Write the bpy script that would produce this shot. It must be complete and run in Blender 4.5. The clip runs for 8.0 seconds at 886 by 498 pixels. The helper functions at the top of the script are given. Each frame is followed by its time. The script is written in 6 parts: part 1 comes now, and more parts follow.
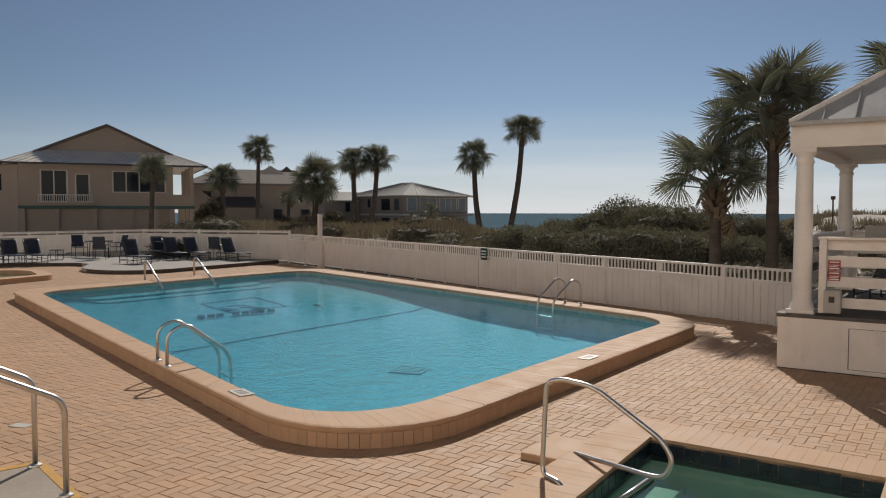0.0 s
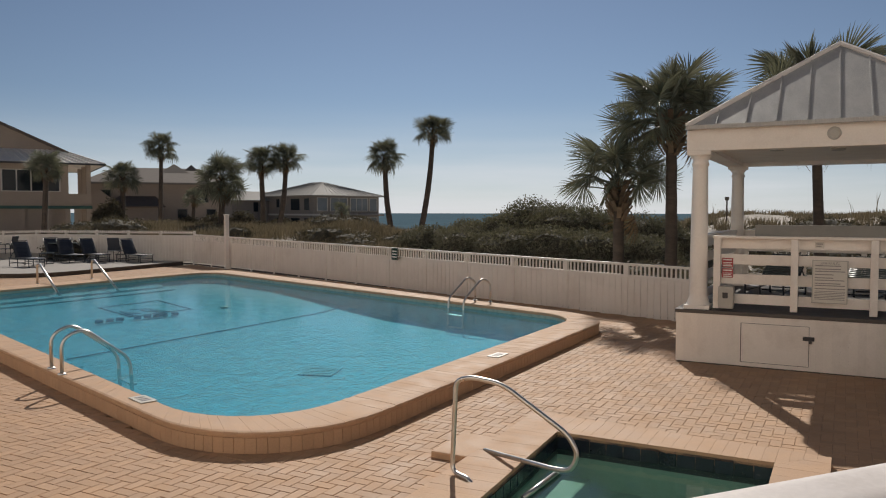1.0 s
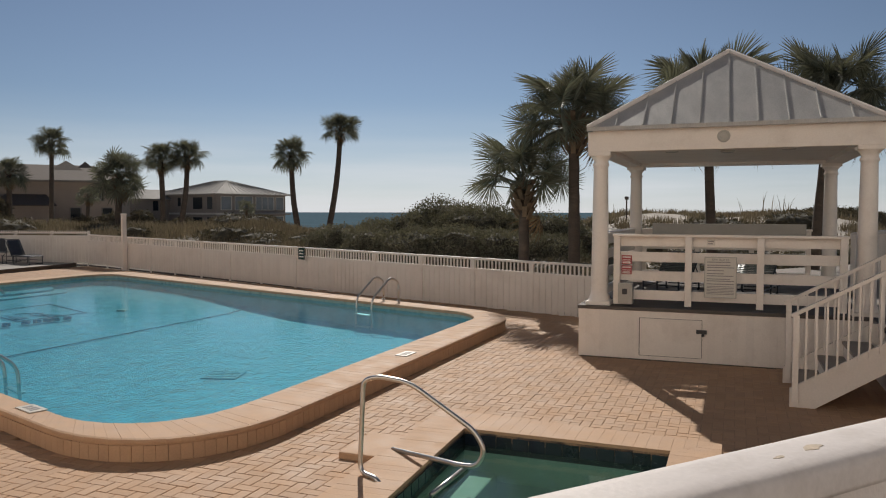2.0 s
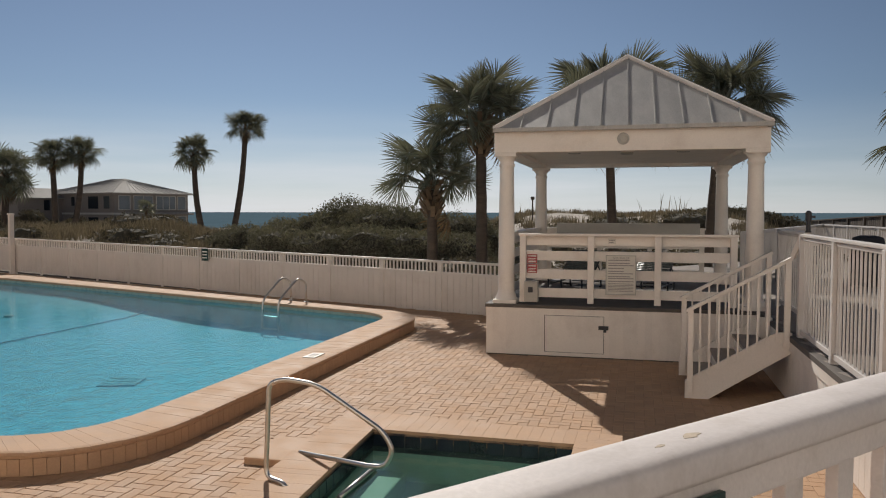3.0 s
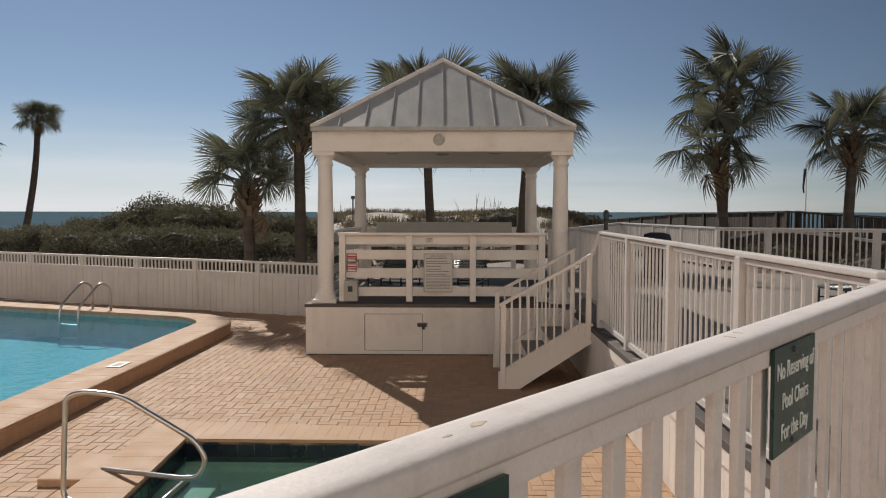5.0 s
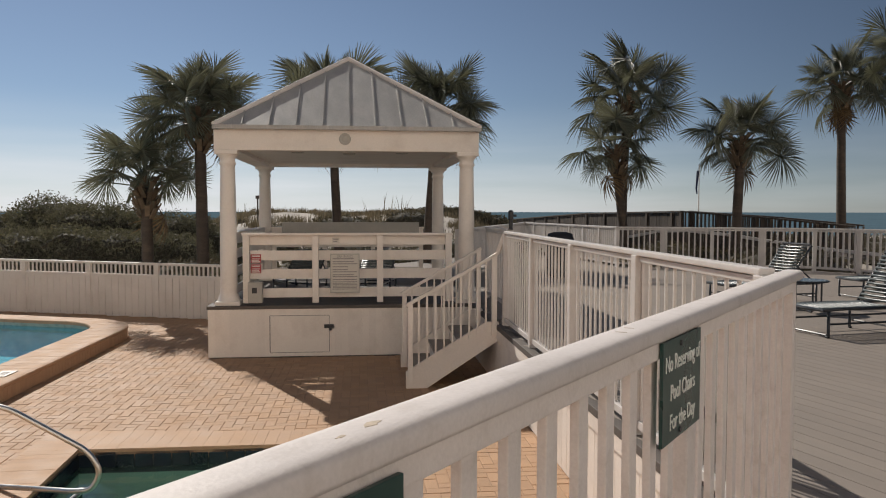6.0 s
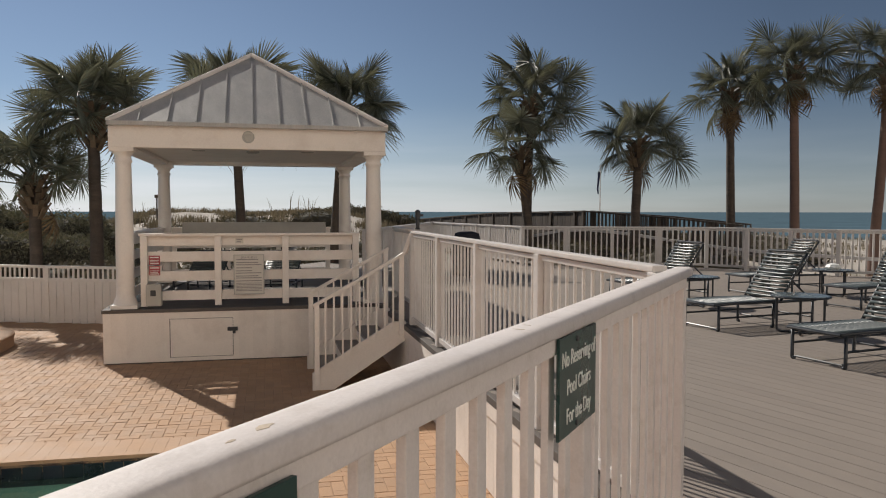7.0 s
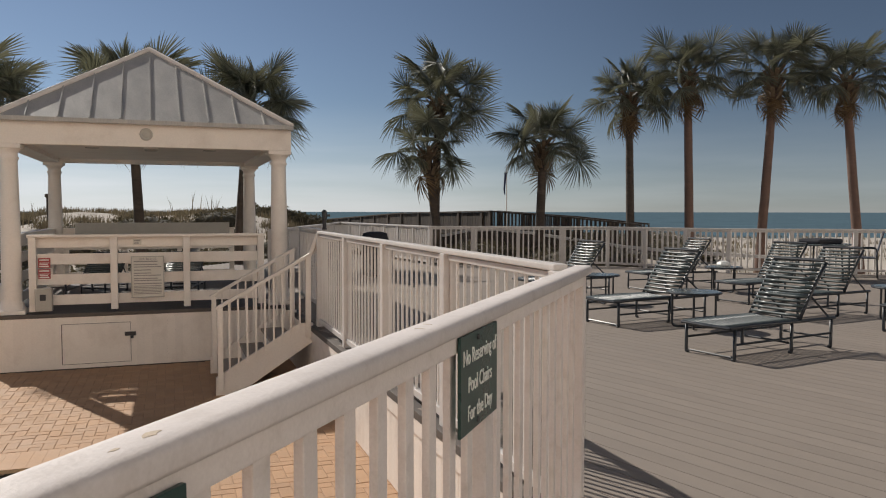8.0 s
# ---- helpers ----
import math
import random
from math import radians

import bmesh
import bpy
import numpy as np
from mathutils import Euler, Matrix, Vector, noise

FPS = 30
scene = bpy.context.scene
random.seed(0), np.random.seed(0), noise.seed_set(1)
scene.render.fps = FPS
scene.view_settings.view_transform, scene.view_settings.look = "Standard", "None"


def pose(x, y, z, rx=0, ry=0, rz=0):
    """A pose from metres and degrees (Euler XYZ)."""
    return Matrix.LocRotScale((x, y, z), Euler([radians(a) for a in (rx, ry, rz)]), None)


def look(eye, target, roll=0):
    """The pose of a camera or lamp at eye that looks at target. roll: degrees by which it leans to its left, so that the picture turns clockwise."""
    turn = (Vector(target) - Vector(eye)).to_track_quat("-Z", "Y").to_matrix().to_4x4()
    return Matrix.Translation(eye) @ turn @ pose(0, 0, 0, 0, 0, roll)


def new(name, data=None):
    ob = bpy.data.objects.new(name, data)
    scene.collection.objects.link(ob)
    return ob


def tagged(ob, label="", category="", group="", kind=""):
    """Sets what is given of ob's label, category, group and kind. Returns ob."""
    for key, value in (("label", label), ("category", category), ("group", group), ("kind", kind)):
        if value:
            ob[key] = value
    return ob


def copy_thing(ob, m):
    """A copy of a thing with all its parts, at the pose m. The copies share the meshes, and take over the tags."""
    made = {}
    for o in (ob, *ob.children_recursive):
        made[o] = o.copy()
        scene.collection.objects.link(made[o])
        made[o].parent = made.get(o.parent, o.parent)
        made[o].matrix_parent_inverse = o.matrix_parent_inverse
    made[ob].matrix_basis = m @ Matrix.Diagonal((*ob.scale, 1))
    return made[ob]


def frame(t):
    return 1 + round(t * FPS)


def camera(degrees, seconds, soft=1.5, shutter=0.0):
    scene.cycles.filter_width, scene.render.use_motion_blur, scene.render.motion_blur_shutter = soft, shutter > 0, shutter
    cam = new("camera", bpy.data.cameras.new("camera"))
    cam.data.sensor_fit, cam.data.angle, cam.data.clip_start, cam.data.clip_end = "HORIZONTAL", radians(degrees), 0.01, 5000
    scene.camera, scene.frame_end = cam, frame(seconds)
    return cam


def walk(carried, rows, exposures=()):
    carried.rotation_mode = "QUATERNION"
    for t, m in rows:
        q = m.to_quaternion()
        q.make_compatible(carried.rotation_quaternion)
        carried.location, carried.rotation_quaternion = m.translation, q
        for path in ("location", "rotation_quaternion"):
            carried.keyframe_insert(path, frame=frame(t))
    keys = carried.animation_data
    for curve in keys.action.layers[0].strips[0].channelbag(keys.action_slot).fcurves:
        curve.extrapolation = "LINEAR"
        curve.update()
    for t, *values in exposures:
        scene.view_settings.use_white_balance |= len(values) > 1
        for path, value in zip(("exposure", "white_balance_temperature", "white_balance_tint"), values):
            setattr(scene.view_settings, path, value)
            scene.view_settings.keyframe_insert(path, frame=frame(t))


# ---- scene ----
cam = camera(60.0, 8.0, soft=1.1)

EYE = (0.0, 0.0, 2.1)           # the tripod head's axis
REACH, ASIDE = 0.14, 0.025      # how far the lens stands ahead of that axis, and to its right
# seconds, heading (degrees to the left of +y), pitch below level
PAN = [
    (0.0, 26.94, 2.73), (0.5, 23.68, 2.71), (1.0, 20.33, 2.72), (1.5, 16.94, 2.76),
    (3.0, 6.76, 2.79), (3.5, 3.48, 2.79), (4.0, 0.17, 2.81), (4.5, -3.15, 2.82),
    (6.0, -13.37, 2.82), (6.5, -16.80, 2.82), (7.0, -20.21, 2.83), (7.5, -23.62, 2.82), (8.0, -27.01, 2.82),
]


def panned(h, p):
    a = radians(h)
    x, y = ASIDE * math.cos(a) - REACH * math.sin(a), ASIDE * math.sin(a) + REACH * math.cos(a)
    return pose(EYE[0] + x, EYE[1] + y, EYE[2], 90 - p, -0.075, h)


walk(cam, [(t, panned(h, p)) for t, h, p in PAN],
     exposures=[(0.0, -0.09), (1.5, -0.08), (3.5, -0.05), (6.0, 0.06), (8.0, 0.10)])

# ---------------------------------------------------------------- light
SUN_AZ, SUN_EL = -18.5, 37.0
world = bpy.data.worlds.new("world")
scene.world = world
world.use_nodes = True
wn = world.node_tree
sky = wn.nodes.new("ShaderNodeTexSky")
sky.sky_type, sky.sun_disc = "NISHITA", False
sky.sun_elevation, sky.sun_rotation = radians(SUN_EL), radians(SUN_AZ)
sky.air_density, sky.dust_density, sky.ozone_density = 0.85, 0.1, 3.6
cool = wn.nodes.new("ShaderNodeMix")
cool.data_type, cool.blend_type = "RGBA", "MULTIPLY"
cool.inputs[0].default_value = 1.0
cool.inputs[7].default_value = (0.92, 0.995, 1.07, 1)
haze = wn.nodes.new("ShaderNodeHueSaturation")
haze.inputs["Saturation"].default_value = 0.78
wn.links.new(sky.outputs[0], haze.inputs["Color"])
wn.links.new(haze.outputs[0], cool.inputs[6])
# pale sea haze low over the horizon, streaked by thin cloud
coord = wn.nodes.new("ShaderNodeTexCoord")
axes = wn.nodes.new("ShaderNodeSeparateXYZ")
wn.links.new(coord.outputs["Generated"], axes.inputs[0])
low = wn.nodes.new("ShaderNodeMapRange")
low.interpolation_type = "SMOOTHSTEP"
low.inputs[1].default_value, low.inputs[2].default_value = -0.02, 0.15
low.inputs[3].default_value, low.inputs[4].default_value = 0.70, 0.0
wn.links.new(axes.outputs[2], low.inputs[0])
drawn = wn.nodes.new("ShaderNodeMapping")
drawn.inputs["Scale"].default_value = (2.2, 2.2, 26.0)
wn.links.new(coord.outputs["Generated"], drawn.inputs[0])
wisp = wn.nodes.new("ShaderNodeTexNoise")
wisp.inputs["Scale"].default_value, wisp.inputs["Detail"].default_value = 1.6, 4
wn.links.new(drawn.outputs[0], wisp.inputs["Vector"])
thin = wn.nodes.new("ShaderNodeMapRange")
thin.inputs[1].default_value, thin.inputs[2].default_value, thin.inputs[3].default_value, thin.inputs[4].default_value = 0.35, 0.75, 0.75, 1.35
wn.links.new(wisp.outputs[0], thin.inputs[0])
veil = wn.nodes.new("ShaderNodeMath")
veil.operation = "MULTIPLY"
wn.links.new(low.outputs[0], veil.inputs[0])
wn.links.new(thin.outputs[0], veil.inputs[1])
# the haze is brightest below the sun
toward = wn.nodes.new("ShaderNodeVectorMath")
toward.operation = "DOT_PRODUCT"
toward.inputs[1].default_value = (math.sin(radians(SUN_AZ)), math.cos(radians(SUN_AZ)), 0)
wn.links.new(coord.outputs["Generated"], toward.inputs[0])
glow = wn.nodes.new("ShaderNodeMapRange")
glow.inputs[1].default_value, glow.inputs[2].default_value, glow.inputs[3].default_value, glow.inputs[4].default_value = 0.6, 1.0, 0.3, 1.1
wn.links.new(toward.outputs["Value"], glow.inputs[0])
broad = wn.nodes.new("ShaderNodeMath")
broad.operation = "MULTIPLY"
wn.links.new(veil.outputs[0], broad.inputs[0])
wn.links.new(glow.outputs[0], broad.inputs[1])
mist = wn.nodes.new("ShaderNodeMix")
mist.data_type = "RGBA"
mist.inputs[7].default_value = (15.2, 15.4, 16.2, 1)
wn.links.new(broad.outputs[0], mist.inputs[0])
wide = wn.nodes.new("ShaderNodeMapRange")
wide.inputs[1].default_value, wide.inputs[2].default_value, wide.inputs[3].default_value, wide.inputs[4].default_value = 0.45, 1.0, 0.64, 1.08
wn.links.new(toward.outputs["Value"], wide.inputs[0])
fade = wn.nodes.new("ShaderNodeVectorMath")
fade.operation = "SCALE"
wn.links.new(cool.outputs[2], fade.inputs[0])
wn.links.new(wide.outputs[0], fade.inputs["Scale"])
wn.links.new(fade.outputs[0], mist.inputs[6])
wn.links.new(mist.outputs[2], wn.nodes["Background"].inputs[0])
wn.nodes["Background"].inputs[1].default_value = 0.050
sun_data = bpy.data.lights.new("sun", "SUN")
sun_data.energy, sun_data.angle, sun_data.color = 4.0, radians(0.53), (1.0, 0.93, 0.84)
sun = new("sun", sun_data)
SUN_DIR = Vector((math.sin(radians(SUN_AZ)) * math.cos(radians(SUN_EL)), math.cos(radians(SUN_AZ)) * math.cos(radians(SUN_EL)), math.sin(radians(SUN_EL))))
sun.matrix_basis = look(SUN_DIR * 50, (0, 0, 0))

# ---------------------------------------------------------------- materials
def material(name, color, rough=0.6, metal=0.0, vary=0.15, scale=6.0, fine=60.0, bump=0.15, each=0.0, stain=None, stain_amount=0.0, stain_scale=1.5,
             stretch=(1, 1, 1), spec=0.5, island=False, coat=0.0):
    """A procedural surface: base colour varied at two scales, piece by piece (each), with stains and a fine relief."""
    m = bpy.data.materials.new(name)
    m.use_nodes = True
    nt = m.node_tree
    n, link = nt.nodes, nt.links.new
    b = n["Principled BSDF"]
    geo = n.new("ShaderNodeNewGeometry")
    mp = n.new("ShaderNodeMapping")
    mp.inputs["Scale"].default_value = stretch
    link(geo.outputs["Position"], mp.inputs[0])
    n1, n2 = n.new("ShaderNodeTexNoise"), n.new("ShaderNodeTexNoise")
    n1.inputs["Scale"].default_value, n2.inputs["Scale"].default_value = scale, fine
    n1.inputs["Detail"].default_value, n2.inputs["Detail"].default_value = 4, 3
    for t in (n1, n2):
        link(mp.outputs[0], t.inputs["Vector"])
    add = n.new("ShaderNodeMath")
    add.operation = "ADD"
    link(n1.outputs[0], add.inputs[0])
    link(n2.outputs[0], add.inputs[1])
    rng = n.new("ShaderNodeMapRange")
    rng.inputs[1].default_value, rng.inputs[2].default_value = 0.6, 1.4
    rng.inputs[3].default_value, rng.inputs[4].default_value = 1 - vary, 1 + vary
    link(add.outputs[0], rng.inputs[0])
    value = rng.outputs[0]
    if each:
        src = geo.outputs["Random Per Island"] if island else n.new("ShaderNodeObjectInfo").outputs["Random"]
        er = n.new("ShaderNodeMapRange")
        er.inputs[3].default_value, er.inputs[4].default_value = 1 - each, 1 + each
        link(src, er.inputs[0])
        mu = n.new("ShaderNodeMath")
        mu.operation = "MULTIPLY"
        link(value, mu.inputs[0])
        link(er.outputs[0], mu.inputs[1])
        value = mu.outputs[0]
    hsv = n.new("ShaderNodeHueSaturation")
    hsv.inputs["Color"].default_value = (*color, 1)
    link(value, hsv.inputs["Value"])
    out = hsv.outputs[0]
    if stain:
        sn = n.new("ShaderNodeTexNoise")
        sn.inputs["Scale"].default_value, sn.inputs["Detail"].default_value, sn.inputs["Roughness"].default_value = stain_scale, 6, 0.65
        link(mp.outputs[0], sn.inputs["Vector"])
        sr = n.new("ShaderNodeMapRange")
        sr.inputs[1].default_value, sr.inputs[2].default_value, sr.inputs[4].default_value = 0.5, 0.72, stain_amount
        link(sn.outputs[0], sr.inputs[0])
        mx = n.new("ShaderNodeMix")
        mx.data_type = "RGBA"
        link(sr.outputs[0], mx.inputs[0])
        link(out, mx.inputs[6])
        mx.inputs[7].default_value = (*stain, 1)
        out = mx.outputs[2]
    link(out, b.inputs["Base Color"])
    rr = n.new("ShaderNodeMapRange")
    rr.inputs[1].default_value, rr.inputs[2].default_value = 0.3, 0.7
    rr.inputs[3].default_value, rr.inputs[4].default_value = max(rough - 0.08, 0.02), min(rough + 0.08, 1)
    link(n1.outputs[0], rr.inputs[0])
    link(rr.outputs[0], b.inputs["Roughness"])
    b.inputs["Metallic"].default_value = metal
    b.inputs["Specular IOR Level"].default_value = spec
    b.inputs["Coat Weight"].default_value = coat
    if bump:
        bp = n.new("ShaderNodeBump")
        bp.inputs["Strength"].default_value, bp.inputs["Distance"].default_value = bump, 0.01
        link(n2.outputs[0], bp.inputs["Height"])
        link(bp.outputs[0], b.inputs["Normal"])
    return m


def leaf_material(name, color, passed, rough=0.45, each=0.3):
    """Foliage: a glossy leaf that lets some sun through."""
    m = material(name, color, rough, vary=0.25, scale=2.0, fine=30, bump=0.1, each=each, island=True)
    nt = m.node_tree
    b = nt.nodes["Principled BSDF"]
    tr = nt.nodes.new("ShaderNodeBsdfTranslucent")
    tr.inputs[0].default_value = (*passed, 1)
    mix = nt.nodes.new("ShaderNodeMixShader")
    mix.inputs[0].default_value = 0.25
    nt.links.new(b.outputs[0], mix.inputs[1])
    nt.links.new(tr.outputs[0], mix.inputs[2])
    nt.links.new(mix.outputs[0], nt.nodes["Material Output"].inputs[0])
    return m


def water_material(name, tint, scale, strength, rough=0.02, reflect=0.75, ruffled=None, haze=((0.1, 0.4, 0.8), 0.1)):
    """Clear water: light passes tinted, a little is scattered back, and the surface mirrors by its angle; ripples bend the mirror."""
    m = bpy.data.materials.new(name)
    m.use_nodes = True
    nt = m.node_tree
    n, link = nt.nodes, nt.links.new
    n.remove(n["Principled BSDF"])
    geo = n.new("ShaderNodeNewGeometry")
    mp = n.new("ShaderNodeMapping")
    mp.inputs["Scale"].default_value = (1.0, 0.7, 1.0)
    link(geo.outputs["Position"], mp.inputs[0])
    w = n.new("ShaderNodeTexNoise")
    w.inputs["Scale"].default_value, w.inputs["Detail"].default_value = scale, 3
    link(mp.outputs[0], w.inputs["Vector"])
    w2 = n.new("ShaderNodeTexNoise")
    w2.inputs["Scale"].default_value, w2.inputs["Detail"].default_value = scale * 0.22, 2
    link(mp.outputs[0], w2.inputs["Vector"])
    both = n.new("ShaderNodeMath")
    both.operation = "MULTIPLY_ADD"
    both.inputs[1].default_value = 1.6
    link(w2.outputs[0], both.inputs[0])
    link(w.outputs[0], both.inputs[2])
    bp = n.new("ShaderNodeBump")
    bp.inputs["Strength"].default_value, bp.inputs["Distance"].default_value = strength, 0.015
    link(both.outputs[0], bp.inputs["Height"])
    if ruffled:
        # a breeze ruffles one end: strength there, and between which y it dies away
        xyz = n.new("ShaderNodeSeparateXYZ")
        link(geo.outputs["Position"], xyz.inputs[0])
        lull = n.new("ShaderNodeMapRange")
        lull.interpolation_type = "SMOOTHSTEP"
        lull.inputs[1].default_value, lull.inputs[2].default_value = ruffled[1], ruffled[2]
        lull.inputs[3].default_value, lull.inputs[4].default_value = ruffled[0], strength
        link(xyz.outputs[1], lull.inputs[0])
        link(lull.outputs[0], bp.inputs["Strength"])
    fr = n.new("ShaderNodeLayerWeight")
    fr.inputs[0].default_value = 0.5
    link(bp.outputs[0], fr.inputs["Normal"])
    steep = n.new("ShaderNodeMath")
    steep.operation = "POWER"
    steep.inputs[1].default_value = 5.0
    link(fr.outputs["Facing"], steep.inputs[0])
    tr = n.new("ShaderNodeBsdfTransparent")
    tr.inputs[0].default_value = (*tint, 1)
    gl = n.new("ShaderNodeBsdfGlossy")
    gl.inputs["Roughness"].default_value = rough
    link(bp.outputs[0], gl.inputs["Normal"])
    mix = n.new("ShaderNodeMixShader")
    calm = n.new("ShaderNodeMath")
    calm.operation = "MULTIPLY_ADD"
    calm.inputs[1].default_value = reflect
    calm.inputs[2].default_value = 0.02
    link(steep.outputs[0], calm.inputs[0])
    link(calm.outputs[0], mix.inputs[0])
    back = n.new("ShaderNodeBsdfDiffuse")
    back.inputs[0].default_value = (*haze[0], 1)
    body = n.new("ShaderNodeMixShader")
    body.inputs[0].default_value = haze[1]
    link(tr.outputs[0], body.inputs[1])
    link(back.outputs[0], body.inputs[2])
    link(body.outputs[0], mix.inputs[1])
    link(gl.outputs[0], mix.inputs[2])
    link(mix.outputs[0], n["Material Output"].inputs[0])
    return m


PAVER = material("paver_clay", (0.46, 0.282, 0.162), 0.74, vary=0.12, scale=3.0, fine=90, bump=0.25, each=0.07, stain=(0.30, 0.19, 0.11), stain_amount=0.35, stain_scale=0.7)
PAVER_MASS = material("paver_clay_mass", (0.46, 0.282, 0.162), 0.74, vary=0.12, scale=3.0, fine=90, bump=0.25, each=0.07, island=True, stain=(0.30, 0.19, 0.11), stain_amount=0.35, stain_scale=0.7)
JOINT = material("joint_sand", (0.37, 0.24, 0.15), 0.95, vary=0.2, bump=0.3)
COPING = material("coping_brick", (0.50, 0.315, 0.19), 0.75, vary=0.12, scale=4.0, fine=70, bump=0.2, each=0.04, stain=(0.36, 0.22, 0.13), stain_amount=0.3)
COPING_MASS = material("coping_brick_mass", (0.50, 0.315, 0.19), 0.75, vary=0.12, scale=4.0, fine=70, bump=0.2, each=0.06, island=True, stain=(0.36, 0.22, 0.13), stain_amount=0.3)
# strong fine mottling in the colour stands in for rippling caustic light
PLASTER = material("pool_plaster", (0.215, 0.395, 0.46), 0.7, vary=0.55, scale=4.0, fine=34, bump=0.0)
# same plaster, its colour lightened for the brighter light under shallow water
SHALLOW_PLASTER = material("shallow_bright_plaster", (0.34, 0.50, 0.54), 0.7, vary=0.2, scale=5.0, fine=26, bump=0.0)
WATER = water_material("pool_water", (0.55, 0.93, 0.985), 24.0, 0.12, reflect=0.78, ruffled=(0.95, 7.0, 13.5), haze=((0.06, 0.50, 0.76), 0.18))
SPA_WATER = water_material("spa_water", (0.74, 0.93, 0.86), 9.0, 0.04, reflect=0.8, haze=((0.2, 0.36, 0.3), 0.12))
SPA_PLASTER = material("spa_plaster", (0.22, 0.34, 0.285), 0.7, vary=0.15, bump=0.0)
TILE_DARK = material("dark_glazed_tile", (0.012, 0.018, 0.03), 0.2, vary=0.3, bump=0.02, each=0.3)
TILE_BAND = material("waterline_tile", (0.33, 0.42, 0.38), 0.3, vary=0.2, scale=12, bump=0.05)
DRAIN = material("drain_grate_plastic", (0.13, 0.235, 0.265), 0.6, vary=0.15, bump=0.0)
MOSAIC = material("dark_mosaic", (0.02, 0.05, 0.08), 0.4, vary=0.3, bump=0.0)
STEEL = material("polished_steel", (0.62, 0.60, 0.57), 0.34, metal=1.0, vary=0.05, bump=0.02)
WHITE = material("white_paint", (0.80, 0.735, 0.67), 0.5, vary=0.06, scale=2.0, fine=50, bump=0.08, each=0.03, stain=(0.50, 0.42, 0.35), stain_amount=0.35, stain_scale=2.2)
WHITE_FENCE = material("white_fence_vinyl", (0.78, 0.72, 0.66), 0.45, vary=0.05, scale=1.5, fine=40, bump=0.05, each=0.02, stain=(0.52, 0.45, 0.38), stain_amount=0.35, stain_scale=1.2)
RAIL_WHITE = material("worn_rail_paint", (0.69, 0.635, 0.605), 0.6, vary=0.07, scale=5.0, fine=150, bump=0.10, spec=0.3, each=0.04, stain=(0.42, 0.36, 0.31), stain_amount=0.35, stain_scale=14.0)
BARE_WOOD = material("bare_weathered_wood", (0.54, 0.45, 0.35), 0.85, vary=0.25, scale=60, fine=200, bump=0.2)
RAIL_SIDE = material("grey_white_rail_paint", (0.61, 0.575, 0.55), 0.5, vary=0.06, scale=3.0, fine=60, bump=0.08, each=0.04, stain=(0.42, 0.36, 0.30), stain_amount=0.35, stain_scale=3.0)
DECK = material("composite_deck", (0.25, 0.213, 0.182), 0.75, vary=0.10, scale=3.0, fine=110, bump=0.2, each=0.035, stretch=(4, 0.4, 1), stain=(0.22, 0.19, 0.165), stain_amount=0.4, stain_scale=0.8)
DECK_EDGE = material("dark_deck_edge", (0.10, 0.085, 0.075), 0.7, vary=0.2, bump=0.1)
ROOF_METAL = material("standing_seam_metal", (0.40, 0.39, 0.37), 0.45, metal=0.0, vary=0.2, scale=2.2, fine=30, bump=0.05, stretch=(3.0, 1.0, 0.5), stain=(0.52, 0.50, 0.47), stain_amount=0.6, stain_scale=1.6)
SIGN_GREEN = material("green_sign", (0.012, 0.045, 0.04), 0.3, vary=0.1, bump=0.02)
SIGN_TEXT = material("white_lettering", (0.8, 0.8, 0.76), 0.5, vary=0.03, bump=0.0)
MARKER_TILE = material("worn_marker_tile", (0.58, 0.54, 0.47), 0.45, vary=0.08, bump=0.02)
SIGN_WHITE = material("notice_board", (0.62, 0.58, 0.52), 0.4, vary=0.05, bump=0.02)
SIGN_BAR = material("notice_print", (0.27, 0.25, 0.24), 0.6, vary=0.1, bump=0.0)
SIGN_RED = material("red_sign", (0.36, 0.05, 0.055), 0.4, vary=0.1, bump=0.02)
GREY_BOX = material("grey_plastic", (0.42, 0.40, 0.36), 0.5, vary=0.08, bump=0.05)
DARK_PLASTIC = material("dark_plastic", (0.03, 0.03, 0.035), 0.4, vary=0.15, bump=0.05)
LOUNGE_FRAME = material("dark_aluminium", (0.018, 0.022, 0.028), 0.35, metal=0.0, vary=0.15, bump=0.03)
STRAP = material("vinyl_strap", (0.055, 0.07, 0.07), 0.36, vary=0.12, scale=3, bump=0.03, each=0.10, spec=0.55)
STRAP_NAVY = material("navy_sling", (0.035, 0.042, 0.06), 0.4, vary=0.15, bump=0.05, each=0.12)
TABLE_TOP = material("acrylic_table_top", (0.10, 0.12, 0.125), 0.18, vary=0.2, bump=0.02)
TRUNK = material("palm_trunk", (0.085, 0.066, 0.053), 0.9, vary=0.35, scale=5.0, fine=40, bump=0.6, stretch=(1, 1, 3), stain=(0.20, 0.15, 0.11), stain_amount=0.5)
TRUNK_RED = material("palm_trunk_bare", (0.17, 0.105, 0.082), 0.85, vary=0.25, scale=4.0, fine=35, bump=0.5, stretch=(1, 1, 3), stain=(0.19, 0.125, 0.10), stain_amount=0.5)
BOOTS = material("palm_boots", (0.16, 0.115, 0.075), 0.9, vary=0.35, scale=8.0, bump=0.4, each=0.3, island=True)
FROND = leaf_material("palm_leaf", (0.145, 0.155, 0.115), (0.21, 0.21, 0.125), 0.52, 0.45)
FROND_DRY = leaf_material("dry_palm_leaf", (0.16, 0.105, 0.055), (0.2, 0.12, 0.05), 0.6, 0.3)
